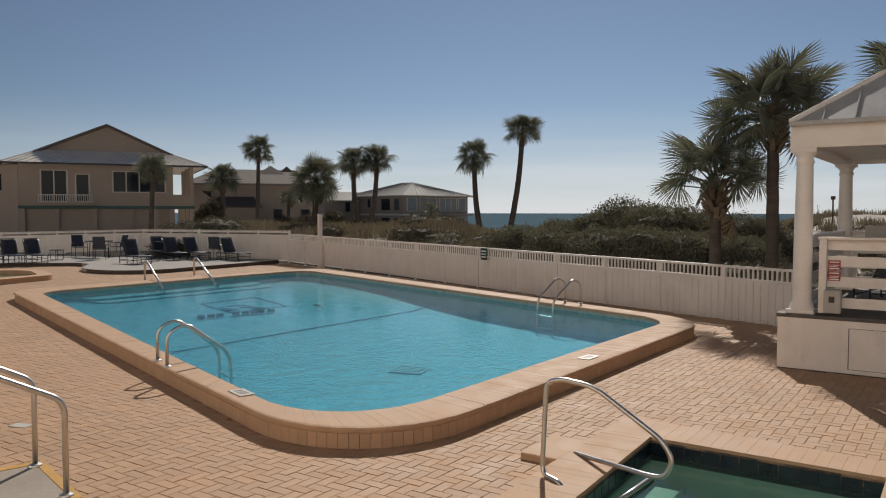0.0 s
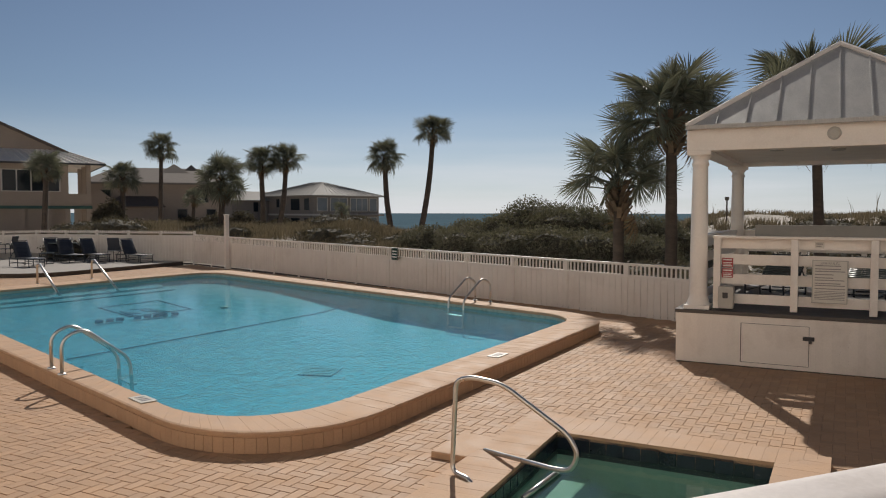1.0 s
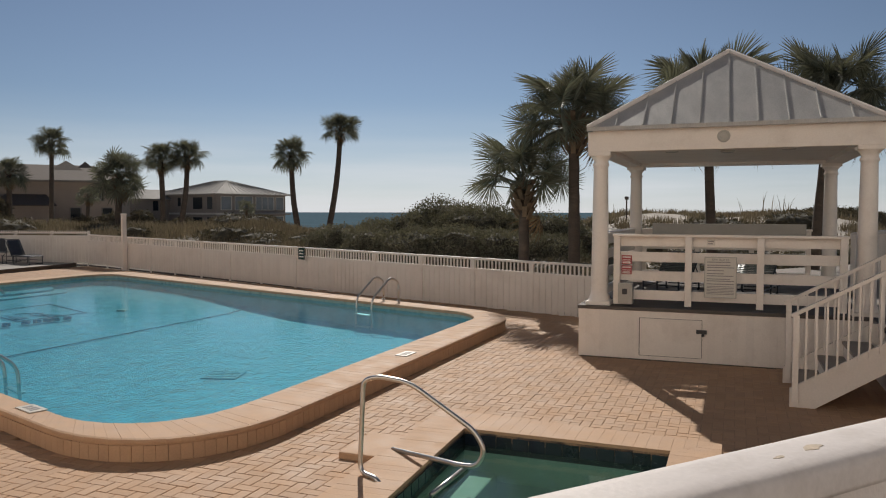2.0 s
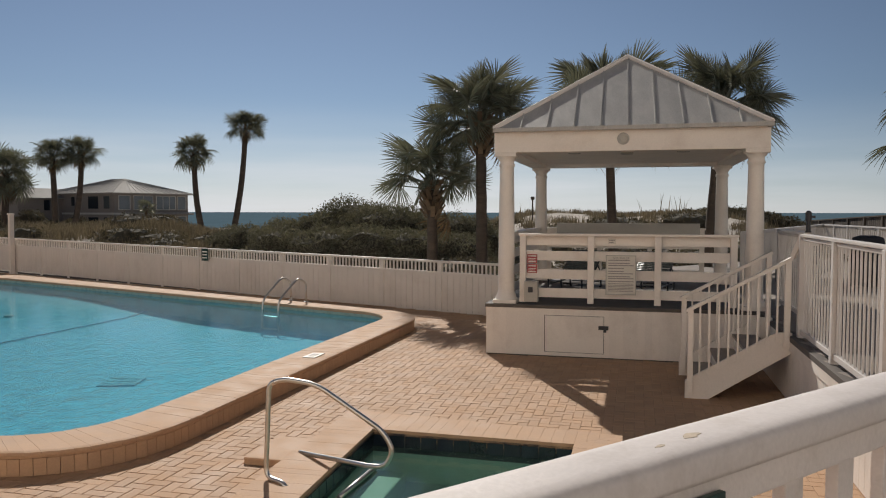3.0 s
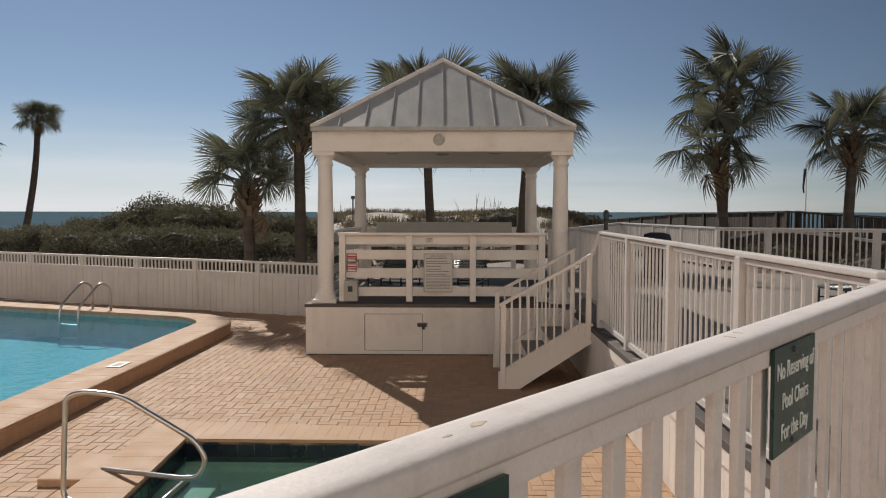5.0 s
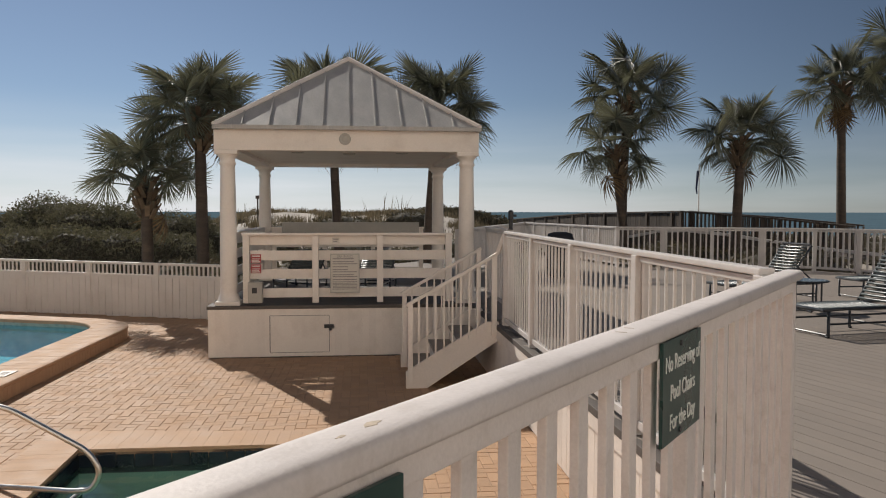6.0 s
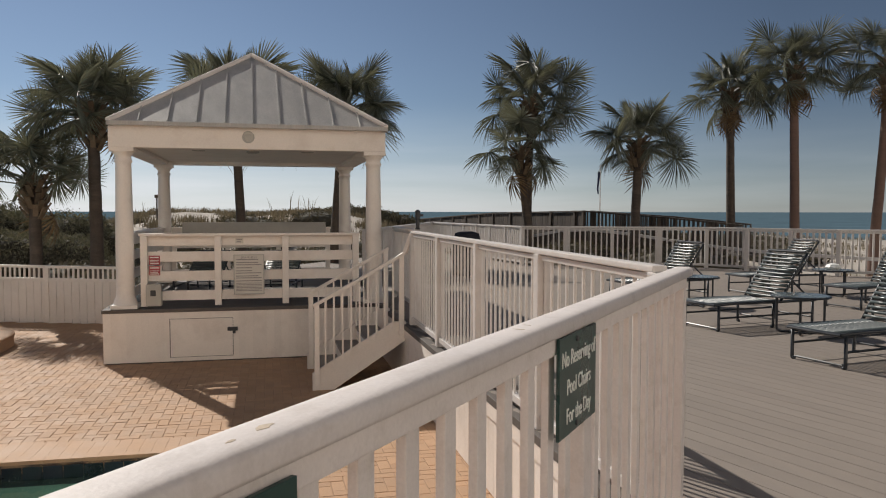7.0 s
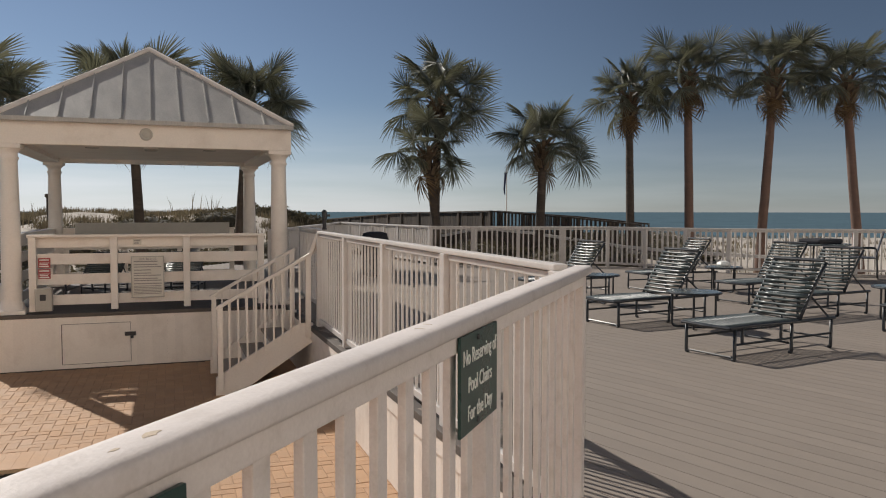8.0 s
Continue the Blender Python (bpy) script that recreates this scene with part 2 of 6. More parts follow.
SCRUB = leaf_material("scrub_leaf", (0.165, 0.155, 0.112), (0.17, 0.16, 0.085), 0.85, 0.4)
# dark base colour stands in for the shade inside the scrub
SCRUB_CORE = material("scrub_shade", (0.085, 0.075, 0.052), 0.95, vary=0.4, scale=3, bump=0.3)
DUNE_SCRUB = leaf_material("dune_scrub_leaf", (0.125, 0.105, 0.07), (0.10, 0.085, 0.045), 0.8, 0.45)
GRASS = leaf_material("dune_grass", (0.225, 0.185, 0.125), (0.19, 0.155, 0.09), 0.75, 0.5)
SAND = material("white_sand", (0.50, 0.45, 0.39), 0.95, vary=0.12, scale=0.8, fine=20, bump=0.3, stain=(0.12, 0.10, 0.055), stain_amount=0.9, stain_scale=0.25)
SEA = material("sea", (0.098, 0.155, 0.192), 0.9, vary=0.25, scale=0.05, fine=0.6, bump=0.0, spec=0.0)
OLD_WOOD = material("weathered_wood", (0.085, 0.068, 0.055), 0.85, vary=0.3, scale=4, fine=40, bump=0.3, each=0.25, stretch=(1, 1, 0.3))
STUCCO = material("tan_stucco", (0.42, 0.345, 0.28), 0.9, vary=0.08, scale=1.2, fine=12, bump=0.15)
STUCCO_B = material("grey_siding", (0.27, 0.235, 0.205), 0.85, vary=0.1, scale=1.0, fine=10, bump=0.1)
ROOF_TAN = material("tan_metal_roof", (0.86, 0.80, 0.73), 0.6, metal=0.0, vary=0.1, scale=1.0, fine=8, bump=0.05)
ROOF_GREY = material("grey_tan_metal_roof", (0.36, 0.34, 0.315), 0.75, metal=0.0, spec=0.1, vary=0.1, scale=1.0, fine=8, bump=0.05)
ROOF_DARK = material("brown_shingle", (0.15, 0.12, 0.10), 0.85, vary=0.25, scale=3, bump=0.2)
TRIM_GREEN = material("teal_trim", (0.05, 0.12, 0.10), 0.5, vary=0.1, bump=0.0)
WINDOW = material("window_glass", (0.02, 0.026, 0.032), 0.08, vary=0.3, scale=0.7, bump=0.0, spec=0.2)
# pale base colour paints the sky's reflection into the glass
WINDOW_SKY = material("sky_reflection_glass", (0.20, 0.22, 0.235), 0.08, vary=0.4, scale=0.5, bump=0.0)
CONCRETE = material("grey_concrete", (0.35, 0.295, 0.24), 0.85, vary=0.15, scale=3, fine=50, bump=0.2, stain=(0.2, 0.17, 0.14), stain_amount=0.5)
PATIO = material("patio_concrete", (0.34, 0.31, 0.28), 0.85, vary=0.12, scale=2, fine=40, bump=0.15)
YELLOW = material("yellow_edge_paint", (0.55, 0.30, 0.06), 0.6, vary=0.2, scale=8, bump=0.1, stain=(0.35, 0.27, 0.2), stain_amount=0.5, stain_scale=9)
COVER_NAVY = material("dark_cover_cloth", (0.02, 0.022, 0.03), 0.8, vary=0.2, bump=0.2)
FLAG_BLUE = material("furled_flag_cloth", (0.03, 0.035, 0.08), 0.8, vary=0.2, bump=0.1)

# ---------------------------------------------------------------- tools
def finish(name, bm, mat, smooth=False):
    me = bpy.data.meshes.new(name)
    bmesh.ops.recalc_face_normals(bm, faces=bm.faces)
    bm.to_mesh(me)
    bm.free()
    me.materials.append(mat)
    if smooth:
        for p in me.polygons:
            p.use_smooth = True
    return me


def part(name, bm, mat, parent=None, label="", m=None, smooth=False):
    """Links a bmesh as one mesh object under a thing or a part."""
    ob = new(name, finish(name, bm, mat, smooth))
    ob.parent = parent
    if m is not None:
        ob.matrix_basis = m
    if label:
        ob["label"] = label
    return ob


def piece(name, me, parent, m):
    ob = new(name, me)
    ob.parent = parent
    ob.matrix_basis = m
    return ob


def thing(name, m, label, category, group="", kind=""):
    e = new(name)
    e.empty_display_size = 0.1
    e.matrix_basis = m
    return tagged(e, label, category, group, kind)


def box(bm, x0, y0, z0, x1, y1, z1, bev=0.0):
    vs = [bm.verts.new(p) for p in ((x0, y0, z0), (x1, y0, z0), (x1, y1, z0), (x0, y1, z0), (x0, y0, z1), (x1, y0, z1), (x1, y1, z1), (x0, y1, z1))]
    fs = [bm.faces.new([vs[i] for i in f]) for f in ((3, 2, 1, 0), (4, 5, 6, 7), (0, 1, 5, 4), (1, 2, 6, 5), (2, 3, 7, 6), (3, 0, 4, 7))]
    if bev:
        es = list({e for f in fs for e in f.edges})
        bmesh.ops.bevel(bm, geom=es, offset=bev, segments=2, affect="EDGES", profile=0.6)
    return bm


def boxed(*a, bev=0.0):
    return box(bmesh.new(), *a, bev=bev)


def bar(bm, p0, p1, w, h, bev=0.0):
    """A beam from p0 to p1, w wide and h deep."""
    p0, p1 = Vector(p0), Vector(p1)
    d = (p1 - p0).normalized()
    side = d.cross(Vector((0, 0, 1)))
    side = side.normalized() if side.length > 1e-4 else Vector((1, 0, 0))
    up = side.cross(d)
    vs = [bm.verts.new(p + side * (w / 2 * a) + up * (h / 2 * b)) for p in (p0, p1) for a, b in ((-1, -1), (1, -1), (1, 1), (-1, 1))]
    fs = [bm.faces.new([vs[i] for i in f]) for f in ((0, 1, 2, 3), (7, 6, 5, 4), (0, 4, 5, 1), (1, 5, 6, 2), (2, 6, 7, 3), (3, 7, 4, 0))]
    if bev:
        bmesh.ops.bevel(bm, geom=list({e for f in fs for e in f.edges}), offset=bev, segments=2, affect="EDGES", profile=0.6)
    return bm


def tube(bm, pts, r, seg=8, r1=None, cap=True):
    pts = [Vector(p) for p in pts]
    rings, ref = [], None
    for i, p in enumerate(pts):
        d = (pts[min(i + 1, len(pts) - 1)] - pts[max(i - 1, 0)]).normalized()
        if ref is None:
            ref = d.orthogonal().normalized()
        ref = (ref - d * ref.dot(d)).normalized()
        side = d.cross(ref)
        k = i / max(len(pts) - 1, 1)
        rad = r if r1 is None else r + (r1 - r) * k
        rings.append([bm.verts.new(p + (ref * math.cos(a) + side * math.sin(a)) * rad) for a in (2 * math.pi * j / seg for j in range(seg))])
    for a, b in zip(rings, rings[1:]):
        for j in range(seg):
            bm.faces.new((a[j], a[(j + 1) % seg], b[(j + 1) % seg], b[j]))
    if cap:
        bm.faces.new(rings[0][::-1])
        bm.faces.new(rings[-1])
    return bm


def rounded_path(pts, r=0.08, n=5):
    """A bent pipe's path: the corners of pts rounded."""
    pts = [Vector(p) for p in pts]
    out = [pts[0]]
    for a, b, c in zip(pts, pts[1:], pts[2:]):
        d0, d1 = (a - b), (c - b)
        k = min(r, d0.length * 0.45, d1.length * 0.45)
        s, e = b + d0.normalized() * k, b + d1.normalized() * k
        for i in range(n + 1):
            t = i / n
            out.append(s * (1 - t) ** 2 + b * 2 * t * (1 - t) + e * t * t)
    return out + [pts[-1]]


def lathe(bm, profile, seg=20, x=0.0, y=0.0):
    rings = [[bm.verts.new((x + r * math.cos(2 * math.pi * j / seg), y + r * math.sin(2 * math.pi * j / seg), z)) for j in range(seg)] for r, z in profile]
    for a, b in zip(rings, rings[1:]):
        for j in range(seg):
            bm.faces.new((a[j], a[(j + 1) % seg], b[(j + 1) % seg], b[j]))
    bm.faces.new(rings[0][::-1])
    bm.faces.new(rings[-1])
    return bm


def prism(bm, poly, z0, z1):
    lo = [bm.verts.new((x, y, z0)) for x, y in poly]
    hi = [bm.verts.new((x, y, z1)) for x, y in poly]
    bm.faces.new(lo[::-1])
    bm.faces.new(hi)
    for i in range(len(poly)):
        j = (i + 1) % len(poly)
        bm.faces.new((lo[i], lo[j], hi[j], hi[i]))
    return bm


def fillet(poly, reach, n=10):
    """A polygon with its corners rounded; reach: how far from each corner the curve begins."""
    out = []
    for i, p in enumerate(poly):
        a, b, c = Vector(poly[i - 1]), Vector(p), Vector(poly[(i + 1) % len(poly)])
        k = reach[i]
        s, e = b + (a - b).normalized() * k, b + (c - b).normalized() * k
        for q in range(n + 1):
            t = q / n
            # between a quadratic and a circle
            w = 0.75
            k0, k1, k2 = (1 - t) ** 2, 2 * w * t * (1 - t), t * t
            out.append((s * k0 + b * k1 + e * k2) / (k0 + k1 + k2))
    return out


def resample(loop, step):
    """A closed loop at even steps; returns the points."""
    pts = [Vector(p) for p in loop]
    seg = [(pts[(i + 1) % len(pts)] - p).length for i, p in enumerate(pts)]
    total = sum(seg)
    n = max(3, int(round(total / step)))
    out, i, acc = [], 0, 0.0
    for k in range(n):
        want = total * k / n
        while acc + seg[i] < want:
            acc += seg[i]
            i += 1
        t = (want - acc) / seg[i]
        out.append(pts[i].lerp(pts[(i + 1) % len(pts)], t))
    return out


def inside(x, y, poly):
    hit = False
    j = len(poly) - 1
    for i in range(len(poly)):
        xi, yi, xj, yj = poly[i][0], poly[i][1], poly[j][0], poly[j][1]
        if (yi > y) != (yj > y) and x < (xj - xi) * (y - yi) / (yj - yi) + xi:
            hit = not hit
        j = i
    return hit


def polar(az, d, el=None, z=0.0):
    """A place by its bearing to the right of +y and its distance from the eye; el: its height in degrees above the eye's level."""
    a = radians(az)
    return Vector((d * math.sin(a), d * math.cos(a), z if el is None else EYE[2] + d * math.tan(radians(el))))


def lettering(name, text, size, mat, parent, m, depth=0.002):
    """Raised letters in the built-in font, as a mesh."""
    cu = bpy.data.curves.new(name, "FONT")
    cu.body, cu.size, cu.extrude = text, size, depth
    cu.align_x, cu.align_y = "CENTER", "CENTER"
    tmp = new(name, cu)
    me = bpy.data.meshes.new_from_object(tmp.evaluated_get(bpy.context.evaluated_depsgraph_get()))
    bpy.data.objects.remove(tmp)
    me.materials.clear()
    me.materials.append(mat)
    return piece(name, me, parent, m)


# the bathhouse side: x along the gazebo's front, y to its back
GM = pose(-0.683, 11.424, 0, 0, 0, -7.38)
ZD = 0.75                       # the upper deck's floor
def gaz(u, v, z=0.0):
    return GM @ Vector((u, v, z))

# ---------------------------------------------------------------- ground, sea
rnd = random.Random(7)
nrm = np.random.default_rng(11)


def smooth(a, b, x):
    t = min(max((x - a) / (b - a), 0.0), 1.0)
    return t * t * (3 - 2 * t)


BUILT = [(-40, -14), (-40, 21.0), (-34.8, 22.3), (-20.2, 25.6), (-0.6, 15.5), (0.4, 16.6), (8.4, 25.0), (9.0, 17.3), (12.5, 15.1), (13.7, 12.4), (15.6, 10.9), (20, 7.8), (20, -14)]


def land(x, y):
    """Height of the natural ground: low flats, dunes towards the sea, then the beach."""
    if inside(x, y, BUILT):
        return -2.4
    az = math.degrees(math.atan2(x, max(y, 1)))
    d = math.hypot(x, y)
    crest = 1.72 * smooth(-8, 0, az) * (1 - smooth(13, 22, az)) * smooth(24, 38, d) * (1 - smooth(70, 95, d))
    crest += 0.85 * smooth(-52, -42, az) * (1 - smooth(-27, -20, az)) * smooth(31, 44, d) * (1 - smooth(50, 62, d))
    bumps = 0.45 * noise.noise((x * 0.11, y * 0.11, 0.3)) + 0.2 * noise.noise((x * 0.4, y * 0.4, 1.7))
    base = 0.1 + crest + bumps * smooth(18, 30, d) * (1 - smooth(120, 150, y)) * (1 - smooth(100, 200, d))
    shore = y + 1.1 * max(0.0, x - 14)
    if shore > 80:
        base += -3.9 * smooth(80, 165, shore) - 3.0 * smooth(165, 320, shore)
    return base


def ground_sheet():
    far = [120, 150, 200, 280, 400, 700, 1200, 2200, 4500]
    near = [i * 1.5 for i in range(-30, 31)]
    mid = [55, 65, 75, 85, 95, 105]
    xs = sorted([-a for a in far] + [-a for a in mid] + near + mid + far)
    ys = xs
    verts = [(x, y, land(x, y)) for y in ys for x in xs]
    n = len(xs)
    faces = [(j * n + i, j * n + i + 1, (j + 1) * n + i + 1, (j + 1) * n + i) for j in range(len(ys) - 1) for i in range(n - 1)]
    me = bpy.data.meshes.new("ground")
    me.from_pydata(verts, [], faces)
    me.materials.append(SAND)
    for p in me.polygons:
        p.use_smooth = True
    return tagged(new("ground", me), "pale sand dunes and beach with dry grass patches", "ground", kind="structure")


ground_sheet()
bm = bmesh.new()
for a, b in (((-4600, 34), (4600, 4700)),):
    bm.faces.new([bm.verts.new((x, y, -3.2)) for x, y in ((a[0], a[1]), (b[0], a[1]), (b[0], b[1]), (a[0], b[1]))])
tagged(part("water", bm, SEA), "calm blue sea reaching to the horizon", "sea", kind="structure")

# ---------------------------------------------------------------- swimming pool
OUTER = fillet([(-3.39, 5.08), (-1.98, 14.25), (-15.8, 21.6), (-17.87, 11.93)], [1.75, 0.95, 1.0, 0.8])
INNER = fillet([(-3.89, 5.56), (-2.55, 14.06), (-15.53, 20.57), (-16.89, 12.0)], [1.45, 0.75, 0.9, 0.6])
ZC, ZW = 0.20, 0.09
SPA_OUT = [(-0.68, -3.77), (2.04, -4.03), (2.04, -7.6), (-0.62, -7.6)]
SPA_IN = [(-0.23, -4.38), (1.63, -4.40), (1.63, -7.2), (-0.12, -7.2)]
PAVED = [gaz(4.05, -8.0), gaz(4.05, 0.02), gaz(0.02, 0.02), gaz(0.02, 4.3), Vector((-0.75, 15.50, 0)), Vector((-20.15, 25.40, 0)), Vector((-20.45, 21, 0)), Vector((-20.9, 18.6, 0)),
         Vector((-22.6, 18.2, 0)), Vector((-26, 20.2, 0)), Vector((-28.5, 18.5, 0)), Vector((-38, 14, 0)), Vector((-38, -14, 0)), Vector((-9.6, -14, 0)), Vector((-9.3, -8.75, 0)), Vector((-0.85, -0.6, 0)), Vector((2.5, 2.6, 0))]


def loop_pair(outer, inner, n):
    """Matching rings of n points: each fillet has the same number of points on both rings, and the straights are split alike."""
    a, b = [Vector(p) for p in outer], [Vector(p) for p in inner]
    lens = [(a[(i + 1) % len(a)] - p).length for i, p in enumerate(a)]
    total = sum(lens)
    ra, rb = [], []
    for i, l in enumerate(lens):
        k = max(1, int(round(n * l / total)))
        for q in range(k):
            t = q / k
            ra.append(a[i].lerp(a[(i + 1) % len(a)], t))
            rb.append(b[i].lerp(b[(i + 1) % len(b)], t))
    return ra, rb


def pool():
    top = thing("swimming_pool", pose(0, 0, 0), "raised swimming pool with tan brick coping and blue water", "pool")
    inner = resample(INNER, 0.22)
    n = len(inner)
    bm = bmesh.new()
    deep = [bm.verts.new((p.x, p.y, ZF_at(p.x))) for p in inner]
    rim = [bm.verts.new((p.x, p.y, ZW - 0.10)) for p in inner]
    for i in range(n):
        j = (i + 1) % n
        bm.faces.new((deep[i], deep[j], rim[j], rim[i]))
    lo_x, hi_x = min(p.x for p in inner), max(p.x for p in inner)
    cols = [lo_x + (hi_x - lo_x) * i / 48 for i in range(49)]
    def span(x):
        ys = []
        for i in range(n):
            p, q = inner[i], inner[(i + 1) % n]
            if (p.x > x) != (q.x > x):
                ys.append(p.y + (q.y - p.y) * (x - p.x) / (q.x - p.x))
        return (min(ys), max(ys))
    spans = [span(min(max(x, lo_x + 0.002), hi_x - 0.002)) for x in cols]
    grid = [[bm.verts.new((x, s0 - 0.02 + (s1 - s0 + 0.04) * k / 2, ZF_at(x))) for k in range(3)] for x, (s0, s1) in zip(cols, spans)]
    for g0, g1 in zip(grid, grid[1:]):
        for k in range(2):
            bm.faces.new((g0[k], g1[k], g1[k + 1], g0[k + 1]))
    part("basin", bm, PLASTER, top, "pale blue pool plaster")
    bm = bmesh.new()
    lo = [bm.verts.new((p.x, p.y, ZW - 0.10)) for p in inner]
    hi = [bm.verts.new((p.x, p.y, ZC - 0.04)) for p in inner]
    for i in range(n):
        j = (i + 1) % n
        bm.faces.new((lo[i], lo[j], hi[j], hi[i]))
    part("waterline_tile_band", bm, TILE_BAND, top, "green-grey waterline tile")
    bm = bmesh.new()
    bm.faces.new([bm.verts.new((p.x, p.y, ZW)) for p in inner])
    w = part("water", bm, WATER, top, "clear turquoise pool water")
    # coping caps, one brick at a time round the rim
    ra, rb = loop_pair(OUTER, INNER, 430)
    near, far = [], []
    m = len(ra)
    for i in range(m):
        j = (i + 1) % m
        c = (ra[i] + ra[j]) / 2
        (near if (c.y < 12.5 and c.x > -13.5) or c.x > -3.2 else far).append((i, j))
    near, extra = near[:290], near[290:]
    def cap(bm, i, j, g=0.0008):
        a0, a1, b0, b1 = ra[i], ra[j], rb[i], rb[j]
        e = (a1 - a0) * (g / max((a1 - a0).length, 1e-6))
        f = (b1 - b0) * (g / max((b1 - b0).length, 1e-6))
        o0, o1 = (a0 - b0).normalized(), (a1 - b1).normalized()
        z = ZC + rnd.uniform(-0.0015, 0.0015)
        prof = ((0.02, z - 0.055), (0.028, z - 0.03), (0.02, z - 0.008), (-0.015, z))
        left = [(a0 + e + o0 * r, h) for r, h in prof] + [(b0 + f, z), (b0 + f - o0 * 0.012, z - 0.012), (b0 + f - o0 * 0.012, z - 0.055)]
        right = [(a1 - e + o1 * r, h) for r, h in prof] + [(b1 - f, z), (b1 - f - o1 * 0.012, z - 0.012), (b1 - f - o1 * 0.012, z - 0.055)]
        L = [bm.verts.new((p.x, p.y, h)) for p, h in left]
        R = [bm.verts.new((p.x, p.y, h)) for p, h in right]
        for k in range(len(L)):
            q = (k + 1) % len(L)
            bm.faces.new((L[k], L[q], R[q], R[k]))
        bm.faces.new(L[::-1])
        bm.faces.new(R)
    for i, j in near:
        bm = bmesh.new()
        cap(bm, i, j)
        part("coping_brick", bm, COPING, top)
    bm = bmesh.new()
    for i, j in far + extra:
        cap(bm, i, j)
    ob = part("coping_course", bm, COPING_MASS, top, "tan brick coping")
    tagged(ob, kind="stuff")
    # soldier bricks on the outer face, over a mortar core
    bm = bmesh.new()
    no = len(ra)
    ins = [ra[i] + (rb[i] - ra[i]).normalized() * 0.02 for i in range(no)]
    inn = [rb[i] + (ra[i] - rb[i]).normalized() * 0.002 for i in range(no)]
    for lo, hi in ((-0.06, ZC - 0.056),):
        A = [bm.verts.new((p.x, p.y, lo)) for p in ins]
        B = [bm.verts.new((p.x, p.y, hi)) for p in ins]
        C = [bm.verts.new((p.x, p.y, hi)) for p in inn]
        for i in range(no):
            j = (i + 1) % no
            bm.faces.new((A[i], A[j], B[j], B[i]))
            bm.faces.new((B[i], B[j], C[j], C[i]))
    part("kerb_core", bm, JOINT, top, "brown mortar between the kerb bricks")
    ring = resample(OUTER, 0.098)
    k = len(ring)
    share = finish("kerb_brick", box(bmesh.new(), -0.0478, -0.016, 0.0, 0.0478, 0.035, ZC - 0.060, 0.004), COPING)
    made = 0
    rest = bmesh.new()
    for i in range(k):
        p, q = ring[i], ring[(i + 1) % k]
        c = (p + q) / 2
        if c.y > 14.8 or c.x < -17.0:
            continue
        a = math.degrees(math.atan2(q.y - p.y, q.x - p.x))
        if made < 295 and c.x > -14:
            piece("kerb_brick", share, top, pose(c.x, c.y, 0, 0, 0, a))
            made += 1
        else:
            d, s = (q - p).normalized(), Vector((-(q - p).y, (q - p).x)).normalized()
            pts = [c + d * x + s * y for x, y in ((-0.045, -0.018), (0.045, -0.018), (0.045, 0.035), (-0.045, 0.035))]
            prism(rest, [(t.x, t.y) for t in pts], 0, ZC - 0.062)
    tagged(part("kerb_course", rest, COPING_MASS, top), kind="stuff")
    # floor inlays
    def strip(name, pts, w, z=None, label=""):
        bm = bmesh.new()
        for p, q in zip(pts, pts[1:]):
            zp = ZF_at(p[0]) + 0.02 if z is None else z
            zq = ZF_at(q[0]) + 0.02 if z is None else z
            bar(bm, (p[0], p[1], zp), (q[0], q[1], zq), w, 0.012)
        return part(name, bm, MOSAIC, top, label)
    strip("floor_line", [(-9.69, 9.28), (-8.93, 16.0), (-8.98, 16.8), (-9.15, 17.45)], 0.034, label="dark tile line across the pool floor")
    frame_pts = [(-13.57, 13.88), (-13.29, 15.54), (-11.51, 14.55), (-11.85, 13.01), (-13.57, 13.88)]
    strip("mosaic_border", frame_pts, 0.035, label="dark tile outline on the pool floor")
    for x, y, s in ((-12.0, 13.2, 1), (-11.65, 13.75, -1)):
        bm = bmesh.new()
        z = ZF_at(x) + 0.03
        vs = [bm.verts.new((x + a, y + b, z + c)) for c in (0, 0.012) for a, b in ((0.02, -0.12), (0.10, 0.16), (-0.62, 0.30))]
        bm.faces.new(vs[:3][::-1])
        bm.faces.new(vs[3:])
        for i in range(3):
            bm.faces.new((vs[i], vs[(i + 1) % 3], vs[3 + (i + 1) % 3], vs[3 + i]))
        part("mosaic_fin", bm, MOSAIC, top, "dark tile fin in the floor mosaic")
    strip("mosaic_curve", [(-12.35 + 0.3 * math.cos(a), 13.75 + 0.38 * math.sin(a)) for a in (0.2, 0.7, 1.2, 1.8, 2.4, 3.0)], 0.05)
    strip("mosaic_tail", [(-12.15 + 0.3 * math.cos(a), 14.15 + 0.36 * math.sin(a)) for a in (3.4, 3.9, 4.5, 5.1, 5.6)], 0.05)
    # step edge blocks
    blk = finish("edge_block", box(bmesh.new(), -0.075, -0.055, 0, 0.075, 0.055, 0.07, 0.01), MOSAIC)
    for t in (0.0, 0.13, 0.25, 0.47, 0.60, 0.72, 0.82, 0.97):
        x, y = -11.72 + t * 0.55, 12.01 + t * 1.64
        piece("edge_block", blk, top, pose(x, y, ZF_at(x) + 0.02, 0, 0, 40))
    # broad entry steps along the shallow end
    for k, (w, z) in enumerate(((1.15, -0.085), (0.62, -0.035))):
        bm = bmesh.new()
        poly = fillet([(-16.70, 13.0), (-16.70 + w, 12.75), (-15.78 + w * 0.96, 18.1), (-15.86, 18.5)], [0.05, 0.45, 0.45, 0.05], 6)
        prism(bm, [(p[0], p[1]) for p in poly], -0.2, z)
